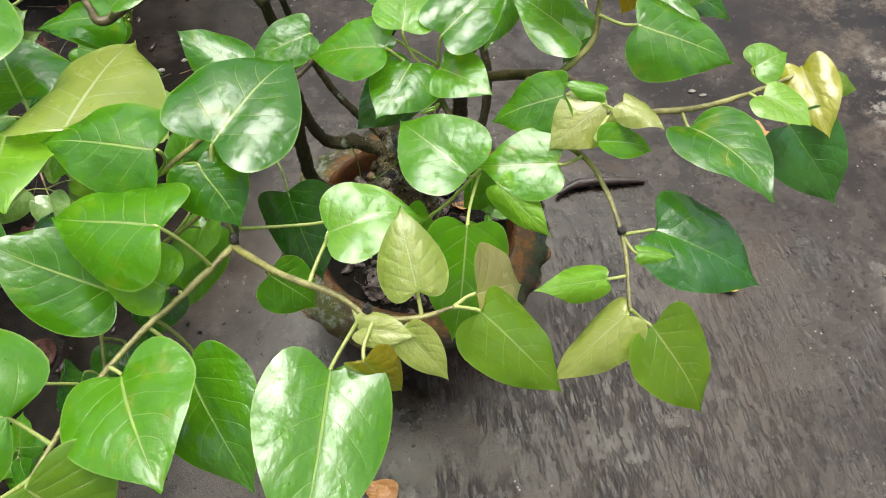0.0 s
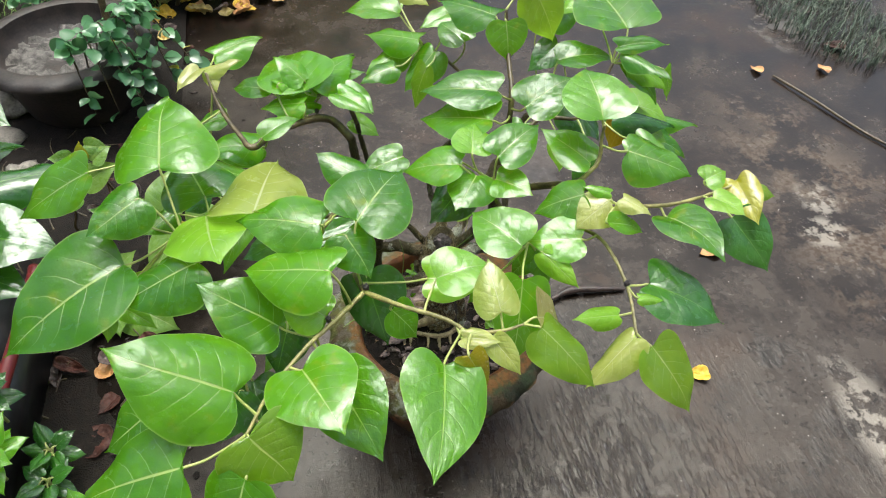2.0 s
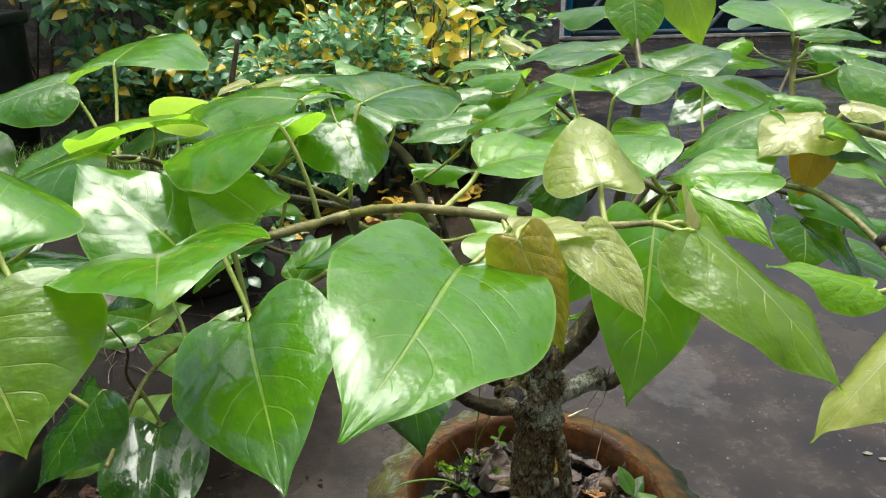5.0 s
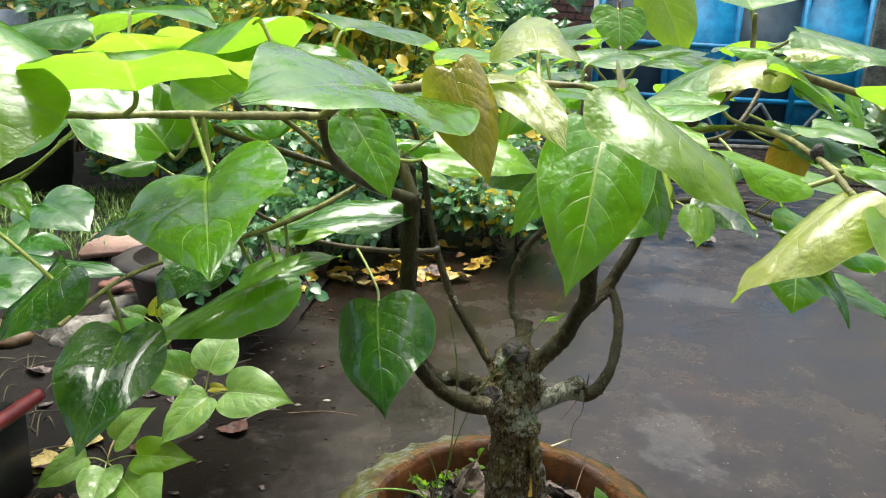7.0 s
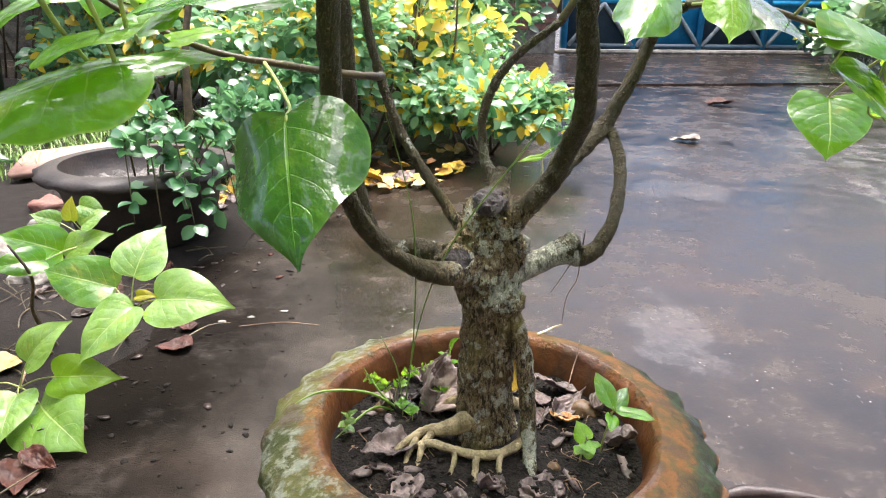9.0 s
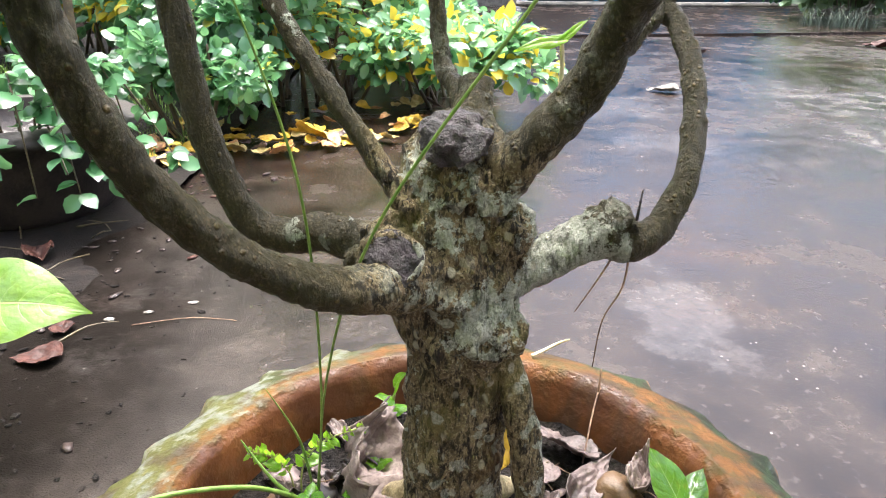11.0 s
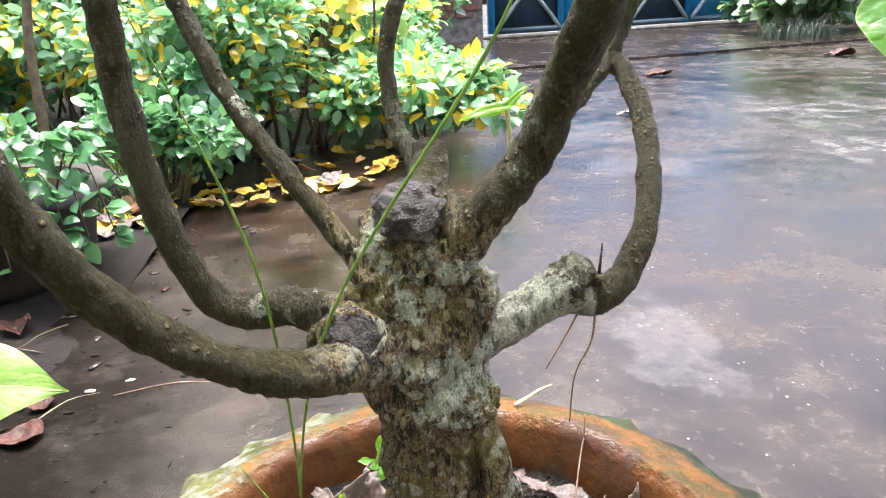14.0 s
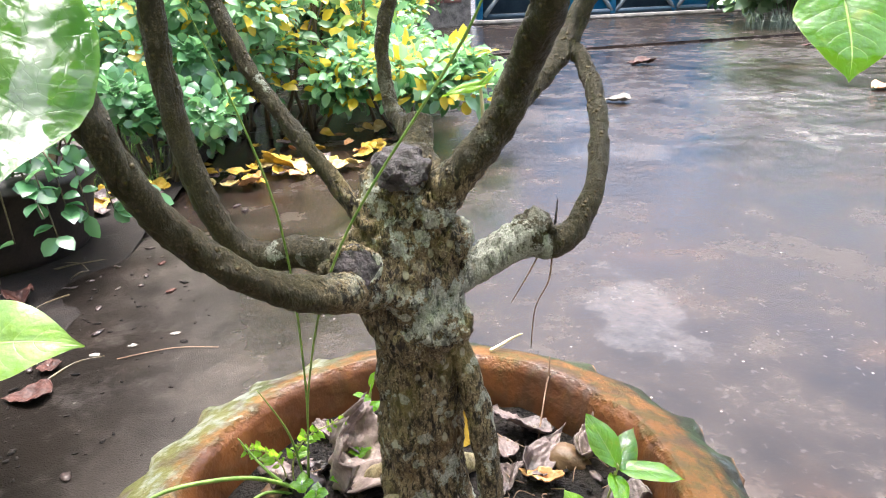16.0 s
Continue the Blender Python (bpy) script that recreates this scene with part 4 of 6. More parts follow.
TWIGS = [
    ([(-0.113, -0.086, 0.610), (-0.147, -0.148, 0.633), (-0.156, -0.220, 0.658), (-0.152, -0.276, 0.690)], (0.0056, 0.0029)),
    ([(-0.152, -0.276, 0.690), (-0.120, -0.311, 0.705), (-0.085, -0.336, 0.710), (-0.067, -0.355, 0.713), (-0.040, -0.362, 0.714), (-0.015, -0.359, 0.714)], (0.0027, 0.0014)),
    ([(-0.152, -0.276, 0.690), (-0.185, -0.306, 0.690), (-0.213, -0.330, 0.690), (-0.247, -0.369, 0.690), (-0.268, -0.410, 0.695)], (0.0027, 0.0016)),
    ([(0.045, -0.072, 0.600), (0.078, -0.130, 0.660), (0.100, -0.180, 0.705), (0.108, -0.220, 0.728), (0.117, -0.244, 0.730)], (0.0052, 0.0032)),
    ([(0.117, -0.244, 0.730), (0.186, -0.238, 0.715), (0.241, -0.228, 0.712), (0.298, -0.211, 0.710)], (0.0028, 0.0013)),
    ([(0.100, -0.180, 0.705), (0.128, -0.169, 0.723), (0.133, -0.156, 0.750), (0.130, -0.160, 0.770)], (0.003, 0.0015)),
    ([(0.086, -0.16, 0.685), (0.08, -0.215, 0.69), (0.106, -0.258, 0.695), (0.114, -0.314, 0.684), (0.105, -0.365, 0.674)], (0.0025, 0.0015)),
    ([(0.045, -0.070, 0.598), (0.085, -0.035, 0.635), (0.122, -0.002, 0.660), (0.173, -0.029, 0.680), (0.213, 0.002, 0.735)], (0.0045, 0.002)),
    ([(0.045, -0.072, 0.600), (0.055, -0.060, 0.670), (0.065, -0.039, 0.724), (0.074, 0.020, 0.755), (0.072, 0.040, 0.800)], (0.005, 0.002)),
    ([(0.052, -0.066, 0.64), (0.03, -0.12, 0.675), (0.012, -0.17, 0.69), (0.03, -0.24, 0.688)], (0.004, 0.002)),
    ([(-0.113, -0.086, 0.606), (-0.170, -0.110, 0.635), (-0.250, -0.140, 0.662), (-0.310, -0.160, 0.690), (-0.333, -0.169, 0.695)], (0.0038, 0.0018)),
    ([(-0.17, -0.11, 0.635), (-0.19, -0.17, 0.67), (-0.21, -0.215, 0.695)], (0.003, 0.0016)),
    ([(-0.13, 0.05, 0.62), (-0.162, 0.061, 0.650), (-0.223, 0.007, 0.679), (-0.253, -0.033, 0.689), (-0.266, -0.013, 0.690), (-0.289, 0.039, 0.695), (-0.308, 0.115, 0.700)], (0.006, 0.0018)),
    ([(-0.118, 0.083, 0.62), (-0.135, 0.083, 0.667), (-0.169, 0.072, 0.680)], (0.0036, 0.0018)),
    ([(-0.147, -0.148, 0.633), (-0.200, -0.185, 0.605), (-0.288, -0.235, 0.576), (-0.275, -0.345, 0.578)], (0.0024, 0.0014)),
    ([(0.170, 0.110, 0.591), (0.217, 0.110, 0.594), (0.279, 0.110, 0.579), (0.368, 0.120, 0.552)], (0.004, 0.002)),
    ([(0.059, 0.100, 0.576), (0.075, 0.100, 0.620), (0.030, 0.130, 0.670), (-0.010, 0.150, 0.695)], (0.004, 0.0018)),
    ([(-0.097, 0.062, 0.530), (-0.103, 0.044, 0.531), (-0.132, 0.012, 0.537), (-0.160, -0.015, 0.544), (-0.206, -0.040, 0.555), (-0.25, -0.06, 0.578), (-0.28, -0.075, 0.60)], (0.0037, 0.0018)),
    ([(-0.113, -0.086, 0.612), (-0.122, -0.08, 0.632), (-0.128, -0.075, 0.646)], (0.006, 0.0042)),
]
twig_points = []
for pts, rad in TWIGS:
    part("twig", tube(bmesh.new(), pts, list(rad), 12, 9, 0.16, 120, rough=0.0003), YOUNGWOOD if rad[0] < 0.0036 else TWIG, tree)
    twig_points += [p for p, _ in spline(pts, list(rad), 6)]

leaf_rng = random.Random(11)


def leaf(base, tip, width, roll, kind):
    """A heart-shaped leaf from its stalk's end to its drip tip, with the stalk to the nearest twig."""
    ob = put_leaf(tree, base, tip, width, roll, kind, leaf_rng)
    b = Vector(base)
    way = (Vector(tip) - b).normalized()
    under = -ob.matrix_basis.col[2].to_3d().normalized()

    def cost(p):
        d = p - b
        return d.length + 0.35 * max(0.0, d.dot(way)) + 0.25 * max(0.0, d.z) + (0.03 if d.length < 0.012 else 0.0)

    root = min(twig_points, key=cost)
    gap = root - b
    bend = under * 0.10 * gap.length - way * 0.05 * gap.length
    pts = [root, root - gap * 0.35 + bend * 0.8, b + gap * 0.2 + bend + under * 0.0015, b + under * 0.0012, b + way * 0.006 + under * 0.0006]
    part("leaf_stalk", tube(bmesh.new(), pts, [0.0016, 0.0013, 0.0012, 0.0013, 0.0007], 7, 5), GREENWOOD, ob)


leaf((-0.094, -0.381, 0.705), (-0.126, -0.487, 0.706), 0.66, -20, 'm0')
leaf((-0.218, -0.360, 0.701), (-0.188, -0.437, 0.716), 0.9, 0, 'g2')
leaf((-0.192, -0.345, 0.662), (-0.159, -0.430, 0.636), 0.74, 22, 'm0')
leaf((-0.264, -0.418, 0.705), (-0.236, -0.444, 0.665), 1.3, 10, 'o')
leaf((-0.275, -0.379, 0.714), (-0.368, -0.347, 0.761), 0.80, 0, 'g')
leaf((-0.239, -0.284, 0.665), (-0.309, -0.254, 0.715), 0.75, 0, 'g')
leaf((-0.193, -0.305, 0.700), (-0.235, -0.277, 0.717), 0.85, 0, 'y')
leaf((-0.387, -0.198, 0.690), (-0.509, -0.253, 0.640), 0.72, 0, 'g')
leaf((-0.308, -0.229, 0.714), (-0.391, -0.240, 0.680), 0.78, 0, 'g')
leaf((-0.300, -0.166, 0.715), (-0.282, -0.252, 0.733), 1, 0, 'y')
leaf((-0.307, -0.114, 0.694), (-0.329, -0.045, 0.700), 1.1, 0, 'g')
leaf((-0.338, -0.128, 0.754), (-0.331, -0.022, 0.765), 0.95, 0, 'g')
leaf((-0.358, -0.162, 0.745), (-0.411, -0.189, 0.727), 0.85, 0, 'g')
leaf((-0.451, -0.009, 0.660), (-0.554, -0.013, 0.600), 0.55, 0, 'g')
leaf((-0.249, -0.192, 0.736), (-0.225, -0.062, 0.691), 0.7, 0, 'p')
leaf((-0.184, -0.228, 0.743), (-0.268, -0.195, 0.730), 0.68, 0, 'g')
leaf((-0.184, -0.285, 0.741), (-0.265, -0.243, 0.710), 0.72, 0, 'g')
leaf((-0.163, -0.234, 0.731), (-0.144, -0.269, 0.700), 0.95, 0, 'g')
leaf((-0.151, -0.228, 0.740), (-0.092, -0.153, 0.735), 0.85, 0, 'g')
leaf((-0.083, -0.296, 0.721), (-0.027, -0.291, 0.720), 0.9, 0, 'y')
leaf((0.014, -0.258, 0.706), (-0.024, -0.198, 0.703), 0.85, 0, 'g')
leaf((-0.007, -0.151, 0.710), (-0.042, -0.194, 0.702), 0.95, 0, 'g')
leaf((0.014, -0.157, 0.707), (0.047, -0.194, 0.710), 0.85, 0, 'g')
leaf((-0.025, -0.143, 0.722), (-0.085, -0.118, 0.699), 0.75, 0, 'g')
leaf((-0.009, -0.112, 0.660), (-0.058, -0.141, 0.630), 0.8, 0, 'd')
leaf((-0.011, -0.140, 0.733), (0.004, -0.090, 0.737), 0.85, 0, 'y')
leaf((0.026, -0.091, 0.738), (-0.049, -0.031, 0.704), 0.62, 0, 'g')
leaf((0.017, -0.147, 0.730), (0.077, -0.108, 0.739), 0.7, 0, 'g')
leaf((0.041, -0.054, 0.750), (-0.047, -0.020, 0.738), 0.65, 0, 'g')
leaf((0.071, 0.032, 0.790), (0.071, 0.013, 0.745), 1.05, 0, 'g')
leaf((0.071, -0.071, 0.735), (0.142, -0.040, 0.750), 0.75, 0, 'g')
leaf((0.130, -0.153, 0.774), (0.135, -0.077, 0.788), 1, 0, 'g')
leaf((0.120, -0.167, 0.724), (0.075, -0.118, 0.741), 0.7, 0, 'g')
leaf((0.149, -0.190, 0.756), (0.217, -0.219, 0.735), 0.75, 0, 'g')
leaf((0.244, -0.209, 0.715), (0.274, -0.201, 0.718), 1, 0, 'y')
leaf((0.282, -0.213, 0.713), (0.282, -0.273, 0.700), 0.6, 30, 'a')
leaf((0.303, -0.216, 0.700), (0.335, -0.225, 0.690), 0.7, 0, 'o')
leaf((0.235, -0.240, 0.720), (0.256, -0.275, 0.722), 0.85, 0, 'y')
leaf((0.180, -0.252, 0.711), (0.206, -0.327, 0.718), 0.75, 0, 'g')
leaf((0.263, -0.251, 0.695), (0.300, -0.301, 0.649), 0.7, 25, 'd')
leaf((0.113, -0.238, 0.735), (0.073, -0.254, 0.713), 0.85, 0, 'p')
leaf((0.114, -0.232, 0.740), (0.088, -0.220, 0.742), 0.5, 0, 'y')
leaf((0.124, -0.245, 0.742), (0.146, -0.268, 0.736), 0.7, 0, 'p')
leaf((0.103, -0.264, 0.729), (0.150, -0.260, 0.701), 0.42, 0, 'g')
leaf((0.091, -0.224, 0.734), (0.043, -0.211, 0.700), 0.8, 0, 'g')
leaf((0.079, -0.262, 0.707), (0.023, -0.247, 0.700), 0.85, 0, 'g')
leaf((0.035, -0.267, 0.701), (0.066, -0.305, 0.680), 0.5, 35, 'y')
leaf((-0.036, -0.351, 0.729), (-0.037, -0.302, 0.748), 0.74, 0, 'p')
leaf((0.009, -0.288, 0.689), (-0.012, -0.342, 0.610), 0.58, 0, 'g')
leaf((0.000, -0.364, 0.713), (0.048, -0.410, 0.664), 0.58, -15, 'o')
leaf((0.101, -0.369, 0.672), (0.050, -0.391, 0.628), 0.50, 25, 'p')
leaf((0.119, -0.376, 0.665), (0.153, -0.430, 0.612), 0.72, 0, 'o')
leaf((0.095, -0.341, 0.675), (0.041, -0.347, 0.690), 0.42, 0, 'y')
leaf((0.141, -0.310, 0.677), (0.215, -0.357, 0.649), 0.72, 0, 'd')
leaf((0.122, -0.329, 0.682), (0.147, -0.335, 0.678), 0.55, 0, 'y')
leaf((-0.073, -0.361, 0.711), (-0.040, -0.374, 0.714), 0.55, 0, 'p')
leaf((-0.047, -0.368, 0.713), (-0.025, -0.396, 0.688), 0.55, 15, 'p')
leaf((-0.073, -0.385, 0.717), (-0.055, -0.392, 0.672), 0.55, 30, 'b')
leaf((-0.129, -0.303, 0.691), (-0.105, -0.312, 0.648), 0.75, 0, 'g')
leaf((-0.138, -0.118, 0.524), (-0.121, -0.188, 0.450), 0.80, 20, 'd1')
leaf((-0.345, -0.326, 0.640), (-0.423, -0.344, 0.585), 0.8, 0, 'g')
leaf((-0.319, -0.424, 0.687), (-0.414, -0.420, 0.645), 0.8, 0, 'g')
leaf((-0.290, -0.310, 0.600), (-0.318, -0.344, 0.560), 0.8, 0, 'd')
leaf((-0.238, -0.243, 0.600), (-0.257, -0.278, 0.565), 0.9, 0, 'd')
leaf((-0.272, -0.441, 0.681), (-0.293, -0.475, 0.625), 0.85, 0, 'g')
leaf((-0.297, 0.161, 0.700), (-0.231, 0.194, 0.700), 0.7, 0, 'g')
leaf((-0.309, 0.122, 0.700), (-0.260, 0.126, 0.710), 0.45, 0, 'p')
leaf((-0.317, 0.128, 0.700), (-0.348, 0.093, 0.690), 0.5, 0, 'p')
leaf((-0.305, 0.126, 0.700), (-0.298, 0.099, 0.680), 0.6, 0, 'p')
leaf((-0.182, 0.067, 0.708), (-0.218, 0.093, 0.731), 0.75, 0, 'g')
leaf((-0.165, 0.114, 0.680), (-0.109, 0.148, 0.690), 0.55, 0, 'g')
leaf((-0.178, 0.107, 0.670), (-0.095, 0.117, 0.680), 0.5, 0, 'g')
leaf((-0.135, 0.083, 0.677), (-0.096, 0.042, 0.664), 0.7, 0, 'g')
leaf((-0.173, 0.079, 0.664), (-0.244, 0.068, 0.670), 0.5, 0, 'g')
leaf((-0.239, -0.035, 0.705), (-0.193, -0.010, 0.707), 0.55, 0, 'g')
leaf((-0.244, -0.004, 0.665), (-0.319, 0.000, 0.660), 0.5, 0, 'g')
leaf((-0.139, -0.126, 0.709), (-0.181, -0.092, 0.720), 0.75, 0, 'g')
leaf((-0.125, -0.069, 0.660), (-0.068, -0.056, 0.650), 0.4, 0, 'g')
leaf((-0.031, 0.231, 0.700), (-0.113, 0.264, 0.690), 0.6, 0, 'g')
leaf((-0.018, 0.140, 0.708), (-0.088, 0.199, 0.690), 0.5, 0, 'g')
leaf((-0.039, 0.161, 0.680), (-0.096, 0.141, 0.660), 0.7, 0, 'g')
leaf((0.002, 0.127, 0.695), (-0.046, 0.101, 0.650), 0.7, 0, 'g')
leaf((0.040, 0.105, 0.720), (0.012, 0.154, 0.725), 0.8, 0, 'g')
leaf((0.067, 0.064, 0.780), (0.006, 0.134, 0.770), 0.6, 0, 'g')
leaf((0.110, 0.057, 0.820), (0.148, 0.054, 0.740), 0.7, 40, 'o')
leaf((0.237, 0.165, 0.740), (0.194, 0.155, 0.720), 0.6, 0, 'y')
leaf((0.243, 0.038, 0.760), (0.238, 0.175, 0.760), 0.75, 0, 'g')
leaf((0.217, 0.007, 0.755), (0.292, 0.009, 0.750), 0.35, 0, 'g')
leaf((0.228, -0.001, 0.750), (0.266, -0.060, 0.745), 0.42, 0, 'g')
leaf((0.233, -0.006, 0.740), (0.291, -0.020, 0.700), 0.45, 0, 'y')
leaf((0.289, -0.001, 0.720), (0.306, -0.005, 0.670), 0.5, 0, 'y')
leaf((0.229, 0.007, 0.730), (0.280, -0.024, 0.680), 0.5, 0, 'g')
leaf((-0.029, 0.228, 0.740), (0.012, 0.210, 0.720), 0.6, 0, 'p')
leaf((0.032, 0.166, 0.730), (-0.015, 0.150, 0.720), 0.6, 0, 'g')
leaf((-0.016, 0.085, 0.700), (-0.034, 0.076, 0.640), 0.55, 20, 'o')
leaf((0.196, 0.142, 0.680), (0.145, 0.123, 0.650), 0.7, 0, 'd')
leaf((0.152, 0.035, 0.725), (0.232, 0.031, 0.720), 0.6, 0, 'g')
leaf((0.236, -0.040, 0.670), (0.291, -0.060, 0.642), 0.78, 0, 'y')
leaf((0.162, -0.087, 0.660), (0.140, -0.099, 0.630), 0.6, 0, 'd')
leaf((0.231, -0.032, 0.674), (0.223, -0.031, 0.615), 0.60, 20, 'r')
leaf((0.210, -0.050, 0.690), (0.300, -0.052, 0.660), 0.4, 0, 'd')
leaf((-0.013, -0.258, 0.660), (-0.037, -0.258, 0.620), 0.7, 0, 'g')
leaf((0.041, -0.236, 0.660), (0.017, -0.237, 0.630), 0.7, 0, 'g')
leaf((-0.319, -0.034, 0.630), (-0.364, -0.031, 0.600), 0.7, 0, 'd')
leaf((-0.379, -0.114, 0.660), (-0.429, -0.096, 0.640), 0.5, 0, 'g')
leaf((-0.414, -0.190, 0.620), (-0.376, -0.215, 0.600), 0.5, 0, 'y')
leaf((-0.421, -0.200, 0.620), (-0.431, -0.216, 0.590), 0.6, 0, 'y')
leaf((-0.323, -0.168, 0.600), (-0.355, -0.182, 0.580), 0.8, 0, 'd')
leaf((0.000, -0.352, 0.712), (0.042, -0.325, 0.655), 0.75, 10, 'k')
leaf((0.047, -0.230, 0.672), (0.059, -0.250, 0.622), 0.85, 0, 'g')
leaf((0.293, 0.120, 0.568), (0.330, 0.090, 0.556), 0.85, 0, 'd')
leaf((0.369, 0.110, 0.545), (0.451, 0.090, 0.532), 0.42, 0, 'g')
leaf((0.386, 0.120, 0.488), (0.454, 0.100, 0.457), 0.42, 0, 'g')
leaf((0.276, 0.050, 0.628), (0.338, 0.020, 0.611), 0.85, 0, 'y')
leaf((-0.084, -0.255, 0.670), (-0.016, -0.262, 0.661), 0.72, 0, 'y')
leaf((0.319, 0.120, 0.536), (0.379, 0.070, 0.463), 0.5, 0, 'd')
leaf((0.373, 0.130, 0.493), (0.460, 0.100, 0.453), 0.5, 0, 'g')
leaf((0.301, 0.120, 0.589), (0.401, 0.080, 0.525), 0.48, 0, 'g')
leaf((0.214, 0.100, 0.600), (0.251, 0.050, 0.562), 1.0, 0, 'd')
leaf((0.173, 0.020, 0.599), (0.165, -0.010, 0.564), 0.75, 0, 'y')
leaf((0.128, 0.060, 0.602), (0.091, 0.000, 0.561), 0.6, 0, 'g')
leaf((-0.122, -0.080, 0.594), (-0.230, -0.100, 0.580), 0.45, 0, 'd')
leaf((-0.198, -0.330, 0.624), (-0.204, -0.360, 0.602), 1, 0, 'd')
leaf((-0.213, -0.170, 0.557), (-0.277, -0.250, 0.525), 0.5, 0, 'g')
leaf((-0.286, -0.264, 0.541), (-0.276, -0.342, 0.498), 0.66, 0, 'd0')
leaf((-0.124, 0.100, 0.612), (-0.086, 0.080, 0.593), 0.7, 0, 'y')
leaf((-0.313, -0.100, 0.621), (-0.335, -0.120, 0.594), 0.6, 0, 'y')
leaf((-0.324, 0.050, 0.594), (-0.240, 0.000, 0.593), 0.4, 0, 'g')
leaf((-0.276, -0.050, 0.594), (-0.313, -0.120, 0.566), 0.4, 0, 'g')
leaf((0.386, 0.235, 0.497), (0.373, 0.194, 0.434), 1.05, 0, 'g0')
leaf((-0.176, 0.070, 0.700), (-0.107, 0.148, 0.688), 0.5, 0, 'g')
leaf((-0.184, 0.058, 0.700), (-0.205, 0.165, 0.688), 0.85, 0, 'g')
leaf((-0.227, 0.078, 0.690), (-0.279, 0.109, 0.678), 0.6, 0, 'g')
leaf((-0.187, 0.044, 0.690), (-0.243, 0.059, 0.678), 0.6, 0, 'g')
leaf((-0.247, -0.005, 0.670), (-0.328, 0.007, 0.658), 0.55, 0, 'g')
leaf((-0.143, 0.058, 0.690), (-0.100, 0.020, 0.678), 0.6, 0, 'g')
leaf((-0.216, 0.062, 0.710), (-0.167, 0.100, 0.698), 0.5, 0, 'y')
leaf((-0.191, 0.053, 0.670), (-0.235, 0.049, 0.658), 0.55, 0, 'y')
leaf((-0.290, 0.072, 0.660), (-0.334, 0.065, 0.648), 0.7, 0, 'g')
leaf((-0.081, -0.093, 0.700), (-0.137, -0.102, 0.688), 0.7, 0, 'g')
leaf((-0.021, -0.104, 0.700), (-0.071, -0.113, 0.688), 0.75, 0, 'g')
leaf((-0.059, 0.093, 0.700), (-0.110, 0.077, 0.688), 0.6, 0, 'g')
leaf((0.170, 0.162, 0.720), (0.262, 0.207, 0.708), 0.6, 0, 'g')
leaf((0.211, -0.099, 0.690), (0.240, -0.158, 0.678), 0.6, 0, 'g')
leaf((-0.360, -0.067, 0.630), (-0.395, -0.088, 0.618), 0.7, 0, 'g')
leaf((-0.240, -0.129, 0.620), (-0.283, -0.138, 0.608), 0.7, 0, 'd')
leaf((-0.205, -0.170, 0.571), (-0.228, -0.215, 0.558), 0.62, 0, 'y')
leaf((-0.230, -0.100, 0.568), (-0.203, -0.060, 0.597), 0.6, 0, 'g')
leaf((-0.225, -0.060, 0.561), (-0.186, -0.050, 0.568), 0.62, 0, 'y')
leaf((-0.225, -0.130, 0.548), (-0.177, -0.080, 0.553), 0.42, 0, 'g')

# small shoot standing in the fork behind the thick limb
for tip, width in (((0.017, 0.005, 0.470), 0.28), ((0.047, 0.010, 0.482), 0.22)):
    ob = put_leaf(tree, (0.036, 0.007, 0.474), tip, width, 0, "y2", random.Random(3), lean=1.0)
    if tip[0] < 0.03:
        part("leaf_stalk", tube(bmesh.new(), [(0.034, 0.004, 0.446), (0.0375, 0.009, 0.458), (0.036, 0.007, 0.474)], [0.0011, 0.0009], 7, 5), WHITEROOT, ob)

# buds and scars on the twigs
for at in ((-0.067, -0.352, 0.717), (-0.150, -0.274, 0.695), (-0.19, -0.305, 0.694), (0.114, -0.312, 0.687), (0.112, -0.232, 0.735), (-0.172, 0.062, 0.662)):
    bm = bmesh.new()
    blob(bm, at, 0.0036, (0.9, 0.9, 1.3), 2, 0.35, 30)
    part("bud", bm, CUT, tree)


